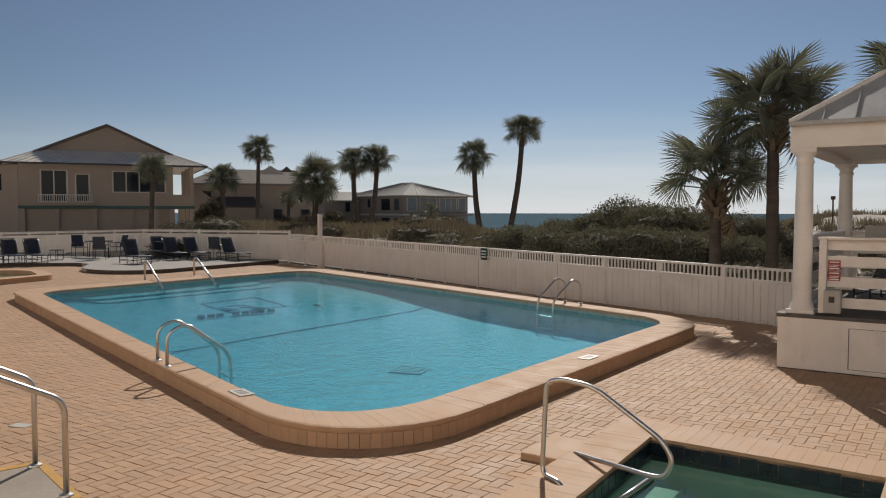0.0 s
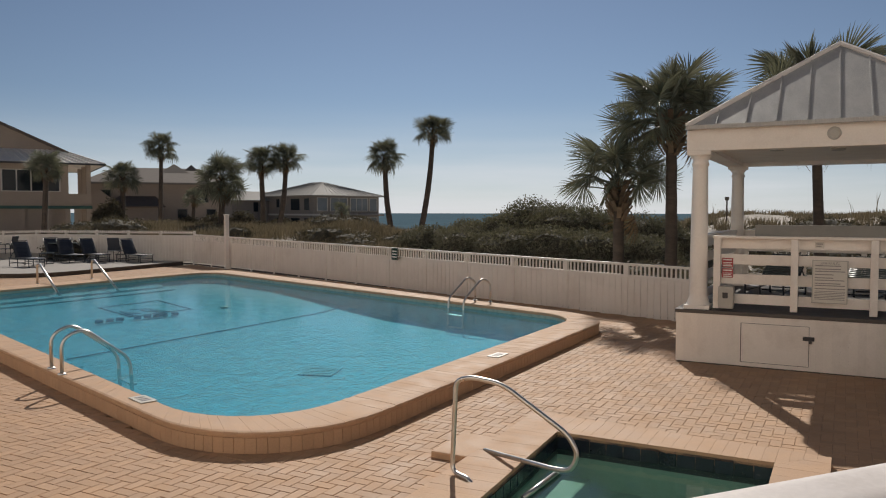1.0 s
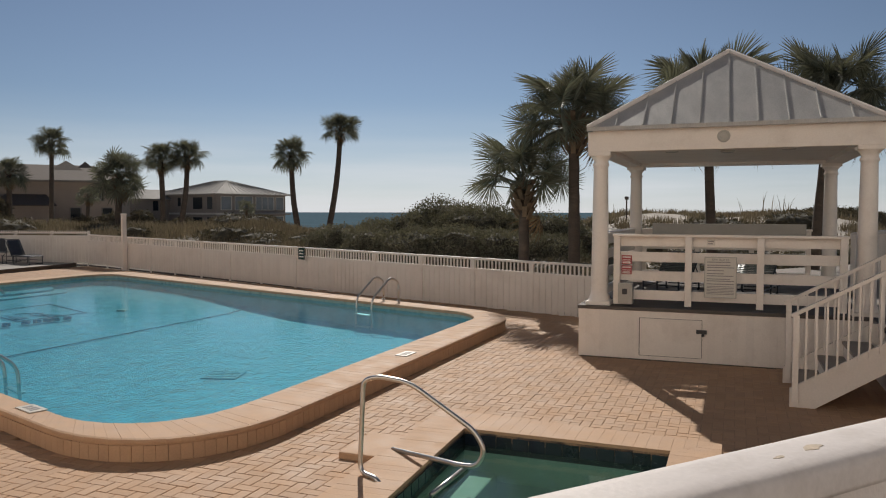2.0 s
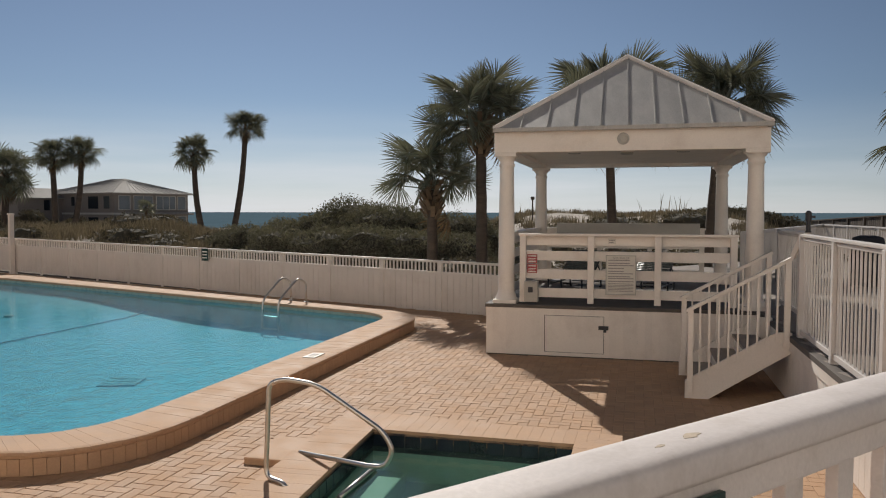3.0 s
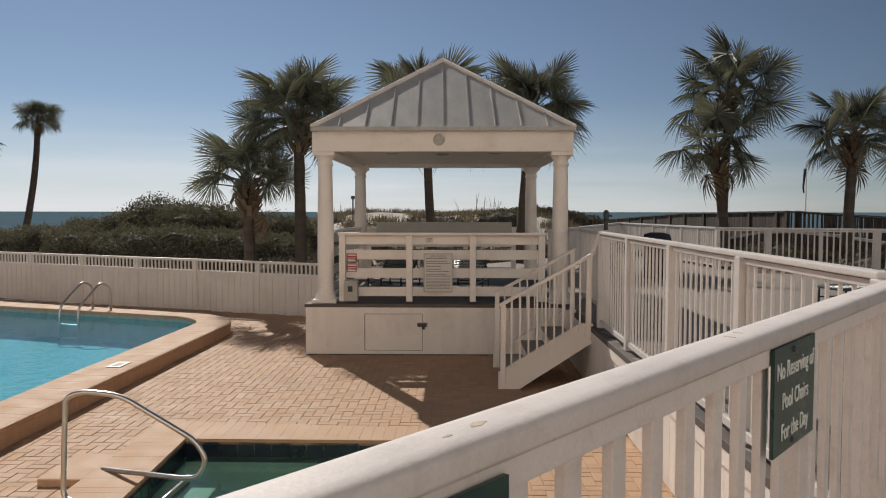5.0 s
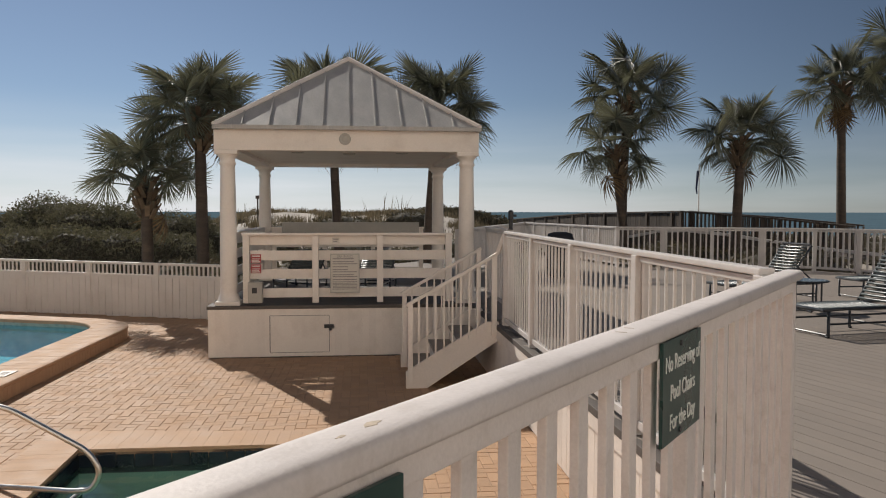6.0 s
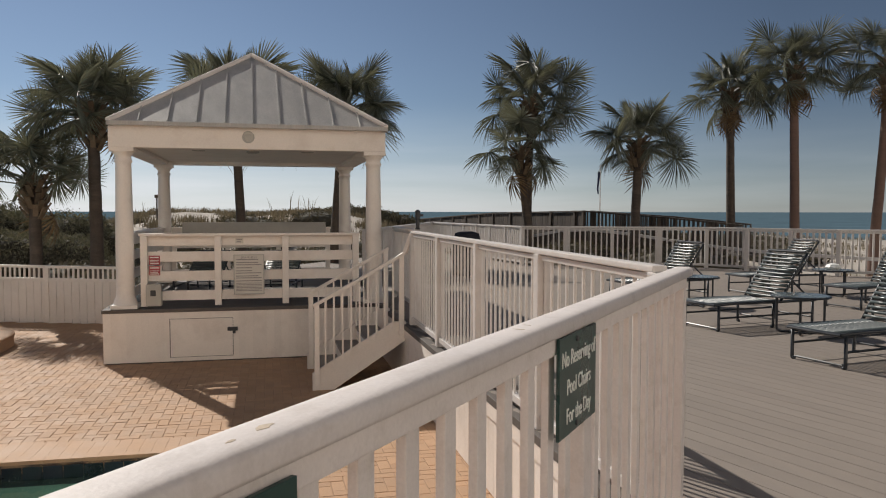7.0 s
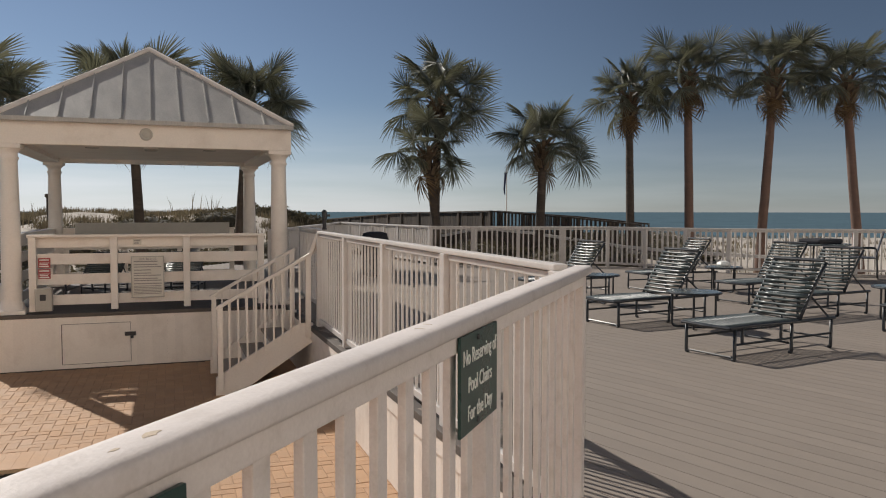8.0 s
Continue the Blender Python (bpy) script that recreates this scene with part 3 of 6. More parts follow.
        part("entry_step", bm, SHALLOW_PLASTER, top, "submerged entry step coloured lighter for shallow water")
    # main drain
    bm = bmesh.new()
    x, y = -5.83, 10.4
    box(bm, -0.26, -0.26, -0.008, 0.26, 0.26, 0.008, 0.003)
    d = part("main_drain", bm, DRAIN, top, "grey-green square drain grate", pose(x, y, ZF_at(x) + 0.01, 0, 0, 10))
    for i in range(5):
        part("drain_bar", boxed(-0.22, -0.23 + i * 0.105, 0.0085, 0.22, -0.19 + i * 0.105, 0.013), TILE_BAND, d)
    # skimmer fitting
    bm = lathe(bmesh.new(), [(0.10, 0), (0.10, 0.02), (0.03, 0.03)], 12)
    part("floor_inlet", bm, SIGN_WHITE, top, "white round floor fitting", pose(-11.1, 15.21, ZF_at(-11) + 0.02))
    return top


def ZF_at(x):
    return -0.35 + 0.23 * smooth(6.5, 12.5, -x)


pool()


def ladder(m, reach=0.48, width=0.46):
    """A pool ladder: two bent steel rails with treads under water."""
    t = thing("pool_ladder", m, "polished steel pool ladder with two bent grab rails", "ladder", "pool ladders")
    for s in (0, width):
        path = rounded_path([(s, -0.30, 0.0), (s, -0.30, 0.41), (s, -0.06, 0.52), (s, reach, 0.09), (s, reach + 0.05, -0.95)], 0.14, 6)
        r = part("grab_rail", tube(bmesh.new(), path, 0.022, 10), STEEL, t, smooth=True)
        part("escutcheon", lathe(bmesh.new(), [(0.05, 0), (0.045, 0.012), (0.024, 0.02)], 14, s, -0.30), STEEL, r)
    for z in (-0.25, -0.5, -0.75):
        part("tread", boxed(0.0, reach + 0.0, z, width, reach + 0.08, z + 0.025, bev=0.006), STEEL, t)
    return t


lad = ladder(pose(-7.56, 7.43, ZC, 0, 0, -29))
copy_thing(lad, pose(-4.88, 15.50, ZC, 0, 0, 152))


def entry_rail(m, reach):
    t = thing("entry_handrail", m, "bright steel handrail sloping into the pool steps", "handrail", "pool entry handrails")
    part("rail", tube(bmesh.new(), rounded_path([(0, 0, 0), (0, 0, 0.58), (0.55, 0, 0.63), (reach, 0, 0.03)], 0.15, 6), 0.030, 10), STEEL, t, smooth=True)
    part("escutcheon", lathe(bmesh.new(), [(0.05, 0), (0.045, 0.012), (0.026, 0.02)], 14), STEEL, t)
    return t


entry_rail(pose(-18.75, 16.85, 0.0, 0, 0, -34.7), 3.9)
entry_rail(pose(-18.80, 18.93, 0.0, 0, 0, -37.5), 4.8)

pm = thing("paving_marker", pose(-7.11, 4.9, 0.001, 0, 0, 12), "small white marker tile set in the brick paving", "marker")
part("tile", boxed(-0.10, -0.06, 0, 0.10, 0.06, 0.006, bev=0.002), MARKER_TILE, pm)
# depth marker tiles on the coping
for x, y, a in ((-5.55, 6.30, -25.5), (-2.86, 9.9, 81)):
    s = thing("depth_marker", pose(x, y, ZC + 0.003, 0, 0, a), "white depth marker tile with dark print set on the coping", "marker", "depth markers")
    part("tile", boxed(-0.16, -0.085, 0, 0.16, 0.085, 0.008, bev=0.002), MARKER_TILE, s)
    for i, x0 in enumerate((-0.10, -0.02, 0.05)):
        part("print_bar", boxed(x0, -0.045, 0.0082, x0 + 0.045, 0.045, 0.0105), SIGN_BAR, s)

# ---------------------------------------------------------------- spa
def spa():
    t = thing("spa", GM, "sunken spa with tan brick coping, dark tile band and green water", "spa")
    zs, zw = 0.07, -0.08
    bm = bmesh.new()
    lo = [bm.verts.new((x, y, -0.40)) for x, y in SPA_IN]
    hi = [bm.verts.new((x, y, zw - 0.06)) for x, y in SPA_IN]
    for i in range(4):
        j = (i + 1) % 4
        bm.faces.new((lo[i], lo[j], hi[j], hi[i]))
    bm.faces.new(lo)
    part("basin", bm, SPA_PLASTER, t, "dull green spa plaster")
    part("bench", boxed(-0.10, -7.19, -0.42, 0.16, -4.6, -0.24, bev=0.02), SPA_PLASTER, t, "submerged green plaster bench")
    part("entry_step", boxed(0.16, -6.1, -0.42, 0.52, -5.2, -0.37, bev=0.02), SPA_PLASTER, t)
    bm = bmesh.new()
    bm.faces.new([bm.verts.new((x, y, zw)) for x, y in SPA_IN])
    part("water", bm, SPA_WATER, t, "green spa water")
    # dark tiles, one row under the rim
    tile = finish("rim_tile", box(bmesh.new(), -0.0735, -0.008, -0.055, 0.0735, 0.008, 0.055, 0.003), TILE_DARK)
    for i in range(4):
        a, b = Vector(SPA_IN[i]), Vector(SPA_IN[(i + 1) % 4])
        n = int((b - a).length / 0.152)
        ang = math.degrees(math.atan2(b.y - a.y, b.x - a.x))
        for k in range(n):
            c = a.lerp(b, (k + 0.5) / n)
            piece("rim_tile", tile, t, pose(c.x, c.y, -0.035, 0, 0, ang))
    bm = bmesh.new()
    lo = [bm.verts.new((x, y, zw - 0.06)) for x, y in SPA_IN]
    hi = [bm.verts.new((x, y, zs - 0.03)) for x, y in SPA_IN]
    for i in range(4):
        j = (i + 1) % 4
        bm.faces.new((lo[i], lo[j], hi[j], hi[i]))
    part("rim_wall", bm, DARK_PLASTIC, t, "dark grout behind the rim tiles")
    # coping bricks, mitred at the corners
    for i in range(4):
        a0, a1, b0, b1 = Vector(SPA_OUT[i]), Vector(SPA_OUT[(i + 1) % 4]), Vector(SPA_IN[i]), Vector(SPA_IN[(i + 1) % 4])
        d = (b1 - b0).normalized()
        o0, o1, i1 = (a0 - b0).dot(d), (a1 - b0).dot(d), (b1 - b0).length

        def edge_pair(x):
            outer = a0.lerp(a1, (x - o0) / (o1 - o0))
            inner = b0.lerp(a0, x / o0) if x < 0 else b1.lerp(a1, (x - i1) / (o1 - i1)) if x > i1 else b0 + d * x
            return outer, inner
        stops = []
        for lo_, hi_ in ((o0, 0.0), (0.0, i1), (i1, o1)):
            n = max(1, round((hi_ - lo_) / 0.102))
            stops += [(lo_ + (hi_ - lo_) * q / n, lo_ + (hi_ - lo_) * (q + 1) / n) for q in range(n)]
        for s0, s1 in stops:
            (p0, q0), (p1, q1) = edge_pair(s0 + 0.0004), edge_pair(s1 - 0.0004)
            pts = [p0, p1, q1, q0]
            cen = sum(pts, Vector((0, 0))) / 4
            bm = bmesh.new()
            z = zs + rnd.uniform(-0.0008, 0.0008)
            ins = [p + (cen - p) * 0.008 for p in pts]
            lov = [bm.verts.new((p.x, p.y, -0.03)) for p in pts]
            mid = [bm.verts.new((p.x, p.y, z - 0.004)) for p in pts]
            top = [bm.verts.new((p.x, p.y, z)) for p in ins]
            for x in range(4):
                y = (x + 1) % 4
                bm.faces.new((lov[x], lov[y], mid[y], mid[x]))
                bm.faces.new((mid[x], mid[y], top[y], top[x]))
            bm.faces.new(top)
            part("coping_brick", bm, COPING, t)
    part("step_block", boxed(-1.01, -5.40, -0.02, -0.662, -4.76, 0.058, bev=0.014), COPING, t, "tan brick step beside the coping")
    return t


spa()
sr = thing("spa_handrail", GM, "bent polished steel handrail over the spa edge", "handrail")
part("rail", tube(bmesh.new(), rounded_path([(-0.35, -5.96, 0.05), (-0.40, -5.94, 0.085), (-0.57, -5.86, 0.085), (-0.545, -5.845, 0.80), (-0.42, -5.845, 0.84), (-0.16, -5.845, 0.815), (0.36, -5.845, 0.50),
     (0.44, -5.845, 0.36), (0.38, -5.845, 0.235), (0.24, -5.80, 0.215), (-0.60, -5.19, 0.065)], 0.10, 6), 0.019, 12), STEEL, sr, smooth=True)
part("wall_rail", tube(bmesh.new(), [(0.02, -5.05, -0.06), (-0.02, -5.75, -0.06)], 0.02, 8), STEEL, sr, smooth=True)

# ---------------------------------------------------------------- pavement: herringbone clay pavers
def pavers():
    pav = [(p.x, p.y) for p in PAVED]
    pool_edge = [(p.x, p.y) for p in (Vector(q) for q in OUTER)]
    spa_edge = [gaz(x, y) for x, y in SPA_OUT]
    spa_edge = [(p.x, p.y) for p in spa_edge]
    kid = [(-26.2, 15.2), (-23.9, 17.0), (-21.7, 15.9), (-21.2, 13.4), (-24, 12)]
    # bed: a slab with the pools left out, laid as small squares
    verts, faces = [], []
    step = 0.25
    def clear(x, y, r=0.0):
        return inside(x, y, pav) and not inside(x, y, pool_edge) and not inside(x, y, spa_edge) and not inside(x, y, kid)
    for i in range(-152, 20):
        for j in range(-40, 104):
            x, y = i * step, j * step
            inner_ok = [not inside(x + a, y + b, INNER) and not inside(x + a, y + b, SPA_W) for a in (0, step) for b in (0, step)]
            if inside(x + step / 2, y + step / 2, pav) and all(inner_ok):
                k = len(verts)
                verts += [(x, y, -0.0045), (x + step, y, -0.0045), (x + step, y + step, -0.0045), (x, y + step, -0.0045)]
                faces.append((k, k + 1, k + 2, k + 3))
    me = bpy.data.meshes.new("pavement")
    me.from_pydata(verts, [], faces)
    me.materials.append(JOINT)
    base = tagged(new("pavement", me), "tan clay brick paving laid in herringbone", "paving", kind="structure")
    # pavers
    W = 0.102
    g = 0.0026
    share = {}
    for key, (a, b) in (("h", (2 * W, W)), ("v", (W, 2 * W))):
        bm = bmesh.new()
        x0, y0, x1, y1, c = g, g, a - g, b - g, 0.003
        lo = [bm.verts.new(p) for p in ((x0, y0, -0.03), (x1, y0, -0.03), (x1, y1, -0.03), (x0, y1, -0.03))]
        mi = [bm.verts.new(p) for p in ((x0, y0, -c), (x1, y0, -c), (x1, y1, -c), (x0, y1, -c))]
        hi = [bm.verts.new(p) for p in ((x0 + c, y0 + c, 0), (x1 - c, y0 + c, 0), (x1 - c, y1 - c, 0), (x0 + c, y1 - c, 0))]
        for i in range(4):
            j = (i + 1) % 4
            bm.faces.new((lo[i], lo[j], mi[j], mi[i]))
            bm.faces.new((mi[i], mi[j], hi[j], hi[i]))
        bm.faces.new(hi)
        share[key] = finish("paver", bm, PAVER)
    G3 = GM.to_3x3()
    ux, uy, vx, vy = G3[0][0], G3[1][0], G3[0][1], G3[1][1]
    ox, oy = GM.translation.x, GM.translation.y
    verts, faces, count = [], [], 0
    tmpl = {}
    for key in share:
        me2 = share[key]
        tmpl[key] = ([tuple(v.co) for v in me2.vertices], [tuple(p.vertices) for p in me2.polygons])
    for b in range(-265, 130):
        for a in range(-370, 60):
            r = (a - b) % 4
            if r == 0:
                key, cx, cy = "h", (a + 1) * W, (b + 0.5) * W
            elif r == 3:
                key, cx, cy = "v", (a + 0.5) * W, (b + 1) * W
            else:
                continue
            wx, wy = ox + ux * cx + vx * cy, oy + uy * cx + vy * cy
            if not clear(wx, wy):
                continue
            z = rnd.uniform(-0.0018, 0.0018)
            if count < 298 and -5.2 < wx < -2.2 and 3.75 < wy < 5.35:
                piece("paver", share[key], base, GM @ pose(a * W, b * W, z, rnd.uniform(-0.3, 0.3), rnd.uniform(-0.3, 0.3), 0))
                count += 1
            else:
                k = len(verts)
                tv, tf = tmpl[key]
                for x, y, zz in tv:
                    x, y = x + a * W, y + b * W
                    verts.append((ox + ux * x + vx * y, oy + uy * x + vy * y, zz + z))
                faces += [tuple(k + q for q in f) for f in tf]
    me = bpy.data.meshes.new("paver_field")
    me.from_pydata(verts, [], faces)
    me.materials.append(PAVER_MASS)
    ob = new("paver_field", me)
    ob.parent = base
    tagged(ob, kind="stuff")


# unseen plain pale wall added behind the camera, bouncing sunlight back as fill
bm = boxed(-70, -14.4, -0.5, 60, -14.0, 19.0)
tagged(part("wall_bounce", bm, material("pale_bounce_wall", (0.79, 0.74, 0.68), 0.85, vary=0.05, scale=0.6, fine=8, bump=0.1)), "unseen plain pale wall added to bounce fill light", "wall", kind="structure")

SPA_W = [(p.x, p.y) for p in (gaz(x, y) for x, y in SPA_IN)]
# ---------------------------------------------------------------- upper deck
def deck():
    """Grey-brown deck boards on the raised platform, with a dark edge board and white boarded fascia."""
    edge = [(2.14, 2.85), gaz(3.86, -8.0).to_2d(), gaz(3.86, 4.3).to_2d(), (0.6, 16.7), (8.7, 25.0), (8.68, 17.45), (12.36, 15.1), (13.48, 12.36), (15.5, 10.86), (19.5, 8.0), (19.5, -14), (-9.5, -14), (-9.5, -8.4), (-1.1, -0.30)]
    poly = [(p[0], p[1]) for p in edge]
    bm = bmesh.new()
    prism(bm, poly, ZD - 0.16, ZD - 0.03)
    base = tagged(part("floor", bm, DECK_EDGE), "raised grey-brown board deck", "deck", kind="structure")
    DM = pose(4.18, 5.61, 0, 0, 0, 8.3)
    inv = DM.inverted()
    loc = [inv @ Vector((x, y, 0)) for x, y in poly]
    w = 0.142
    mesh = {}
    for i in range(-90, 108):
        x = i * w
        # span of the board inside the platform
        cuts = []
        for k in range(len(loc)):
            a, b = loc[k], loc[(k + 1) % len(loc)]
            xm = x + w / 2
            if (a.x > xm) != (b.x > xm):
                cuts.append(a.y + (b.y - a.y) * (xm - a.x) / (b.x - a.x))
        cuts.sort()
        for y0, y1 in zip(cuts[::2], cuts[1::2]):
            ends = [y0] + [q for q in (0.95, -6.0) if y0 + 0.4 < q < y1 - 0.4] + [y1]
            ends = sorted(ends)
            for e0, e1 in zip(ends, ends[1:]):
                bm = box(bmesh.new(), x + 0.0026, e0 + 0.002, ZD - 0.028, x + w - 0.0026, e1 - 0.002, ZD)
                ob = part("deck_board", bm, DECK, base)
                ob.matrix_basis = DM
    return base


def fascia(p0, p1, name="fascia", top=None):
    """White vertical boards under a deck edge, from p0 to p1 (camera side on the left of that line)."""
    p0, p1 = Vector(p0), Vector(p1)
    d = p1 - p0
    L = d.length
    a = math.degrees(math.atan2(d.y, d.x))
    t = tagged(thing(name, pose(p0.x, p0.y, 0, 0, 0, a), "white painted vertical board fascia under the deck edge", "fascia"), kind="structure")
    n = int(L / 0.145)
    me = finish("fascia_board", box(bmesh.new(), 0.002, -0.012, 0.01, L / n - 0.002, 0.012, ZD - 0.16, 0.003), WHITE)
    for i in range(n):
        piece("fascia_board", me, t, pose(i * L / n, 0, 0))
    part("backing", boxed(0, -0.05, -0.05, L, -0.016, ZD - 0.17), DECK_EDGE, t)
    part("trim", boxed(0, -0.02, ZD - 0.165, L, 0.03, ZD - 0.062, bev=0.004), WHITE, t)
    part("edge_board", boxed(0, -0.06, ZD - 0.06, L, 0.035, ZD - 0.002, bev=0.006), DECK_EDGE, t, "dark worn deck edge board")
    return t


def railing(name, pts, z0, z1, label, spacing=0.165, pick=0.022, post=0.085, post_step=1.65, cap=(0.09, 0.04), mat=None, posts=True, group="", low=0.07, skip_first=False):
    """A white picket railing along pts: posts, pickets, cap, under-rail and bottom rail."""
    mat = mat or WHITE
    t = thing(name, pose(pts[0][0], pts[0][1], z0), label, "railing", group)
    o = Vector((pts[0][0], pts[0][1], 0))
    h = z1 - z0
    pm = finish("picket", box(bmesh.new(), -pick / 2, -pick / 2, low, pick / 2, pick / 2, h - cap[1]), mat)
    sm = finish("post", box(bmesh.new(), -post / 2, -post / 2, 0, post / 2, post / 2, h - cap[1] + 0.002, 0.006), mat)
    for si, (a, b) in enumerate(zip(pts, pts[1:])):
        a, b = Vector((a[0], a[1], 0)) - o, Vector((b[0], b[1], 0)) - o
        L, ang = (b - a).length, math.degrees(math.atan2((b - a).y, (b - a).x))
        u = (b - a) / L
        part("top_rail", bar(bmesh.new(), a + Vector((0, 0, h - cap[1] / 2)), b + Vector((0, 0, h - cap[1] / 2)), cap[0], cap[1], 0.008), mat, t)
        part("under_rail", bar(bmesh.new(), a + Vector((0, 0, h - cap[1] - 0.022)), b + Vector((0, 0, h - cap[1] - 0.022)), 0.035, 0.032, 0.004), mat, t)
        part("bottom_rail", bar(bmesh.new(), a + Vector((0, 0, low + 0.02)), b + Vector((0, 0, low + 0.02)), 0.045, 0.05, 0.004), mat, t)
        n = max(1, round(L / post_step))
        if posts:
            for i in range(n + 1):
                if si and i == 0 or (skip_first and si == 0 and i == 0):
                    continue
                p = a + u * (L * i / n)
                piece("post", sm, t, pose(p.x, p.y, 0, 0, 0, ang))
        k = int(L / spacing)
        for i in range(1, k):
            p = a + u * (L * i / k)
            if posts and min(abs((L * i / k) - L * q / n) for q in range(n + 1)) < post * 0.6:
                continue
            piece("picket", pm, t, pose(p.x, p.y, 0, 0, 0, ang))
    return t


deck()
C = gaz(3.87, -7.97)
fascia(gaz(3.80, -8.0), gaz(3.80, 0.0), "fascia")
fascia((-9.5, -8.38, 0), (2.12, 2.82, 0), "fascia")
side_rail = railing("deck_railing", [gaz(3.87, -2.2), (2.08, 2.88)], ZD, 1.868, "white painted picket railing along the deck edge", low=0.05, spacing=0.118, cap=(0.07, 0.032), pick=0.015, mat=RAIL_SIDE)
railing("deck_railing", [gaz(4.13, 0.75), gaz(4.13, -1.12)], ZD, 1.86, "short white picket railing between gazebo and stair", post_step=1.9, spacing=0.13, pick=0.018, post=0.06, mat=RAIL_SIDE)
gate = railing("stair_gate", [gaz(4.12, -1.20), gaz(3.95, -2.12)], ZD + 0.02, 1.84, "white picket gate at the top of the stair", spacing=0.12, post_step=1.25, cap=(0.05, 0.045), post=0.045, pick=0.018, mat=RAIL_SIDE)
gate["category"] = "gate"
railing("far_deck_railing", [(8.85, 25.0), (8.52, 17.35), (12.2, 15.0), (13.32, 12.25), (15.4, 10.72), (19.2, 8.0)], ZD, 1.73, "white picket railing along the seaward deck edge", spacing=0.128, pick=0.036, mat=RAIL_SIDE, post_step=1.04, cap=(0.10, 0.045))
railing("far_deck_railing", [gaz(4.1, 4.4), (8.85, 25.0)], ZD, 1.73, "white picket railing behind the gazebo", spacing=0.13, pick=0.028, mat=RAIL_SIDE, post_step=1.8, cap=(0.10, 0.045))


def near_rail():
    """The broad painted handrail beside the camera, with flat balusters."""
    P, Q = Vector((2.094, 2.767, 0)), Vector((-2.286, -1.334, 0))
    L = (Q - P).length
    a = math.degrees(math.atan2((Q - P).y, (Q - P).x))
    t = thing("deck_railing", pose(P.x, P.y, ZD, 0, 0, a), "white worn wooden railing with a broad rounded top and flat balusters", "railing")
    h = 1.865 - ZD
    bm = bmesh.new()
    half = [(0.038, h - 0.036), (0.040, h - 0.030), (0.040, h - 0.014), (0.037, h - 0.006), (0.029, h - 0.0015), (0.016, h)]
    prof = [(-y, z) for y, z in half] + half[::-1]
    A = [bm.verts.new((-0.09, y, z)) for y, z in prof]
    B = [bm.verts.new((L, y, z)) for y, z in prof]
    for i in range(len(prof)):
        j = (i + 1) % len(prof)
        bm.faces.new((A[i], A[j], B[j], B[i]))
    bm.faces.new(A[::-1])
    bm.faces.new(B)
    ob = part("top_rail", bm, RAIL_WHITE, t, "chalky white rounded handrail")
    for p in ob.data.polygons:
        p.use_smooth = abs(p.normal.x) < 0.5
    part("under_rail", boxed(-0.03, -0.024, h - 0.080, L, 0.024, h - 0.036, bev=0.004), RAIL_WHITE, t)
    part("bottom_rail", boxed(0, -0.028, 0.06, L, 0.028, 0.12, bev=0.004), RAIL_WHITE, t)
    me = finish("baluster", box(bmesh.new(), -0.0205, -0.009, 0.05, 0.0205, 0.009, h - 0.079, 0.003), RAIL_WHITE)
    for i in range(int((L - 0.12) / 0.126)):
        piece("baluster", me, t, pose(0.157 + i * 0.1265, 0, 0))
    pm = finish("post", box(bmesh.new(), -0.035, -0.024, -0.02, 0.035, 0.024, h - 0.037, 0.005), RAIL_WHITE)
    for x in (0.0, 1.43, 3.3, 5.6):
        piece("post", pm, t, pose(x, 0, 0))
    return t, P, Q


rail_t, RP, RQ = near_rail()


def flake(along, across, w, h, seed):
    """A shallow patch of bare wood where the handrail's paint has gone."""
    q = random.Random(seed)
    bm = bmesh.new()
    z = 1.865 - ZD
    ring = [(along + w * math.cos(a) * q.uniform(0.6, 1.1), across + h * math.sin(a) * q.uniform(0.6, 1.1)) for a in (2 * math.pi * i / 11 for i in range(11))]
    prism(bm, ring, z - 0.003, z + 0.0006)
    part("bare_patch", bm, BARE_WOOD, rail_t, "flaked patch of bare tan wood")


flake(2.635, 0.004, 0.017, 0.007, 1)
flake(2.69, 0.008, 0.008, 0.003, 2)
flake(1.86, 0.002, 0.003, 0.012, 3)
flake(1.80, -0.004, 0.002, 0.010, 4)
RD = (RQ - RP).normalized()
RA = math.degrees(math.atan2(RD.y, RD.x))


def sign_green(s0, s1, z0, z1, words, label):
    """A green sign board on the inner side of the near railing; s: metres from the railing's corner."""
    c = RP + RD * ((s0 + s1) / 2)
    side = Vector((RD.y, -RD.x, 0))       # away from the camera
    cam_side = -side
    at = c + cam_side * 0.031
    m = Matrix.Translation((at.x, at.y, (z0 + z1) / 2)) @ pose(0, 0, 0, 0, 0, RA + 180) @ pose(0, 0, 0, 90, 0, 0)
    t = thing("sign", m, label, "sign")
    w, h = abs(s1 - s0), z1 - z0
    part("board", boxed(-w / 2, -h / 2, -0.004, w / 2, h / 2, 0.004, bev=0.0015), SIGN_GREEN, t)
    for i, line in enumerate(words):
        lettering("lettering", line, h * 0.225, SIGN_TEXT, t, pose(0, h * (0.27 - 0.29 * i), 0.005) @ Matrix.Diagonal((0.78, 1.0, 1.0, 1.0)), 0.0008)
    for y in (-h / 2 + 0.015, h / 2 - 0.015):
        part("screw", lathe(bmesh.new(), [(0.007, 0.004), (0.006, 0.0075)], 10, -0.02, y), DARK_PLASTIC, t)
    return t


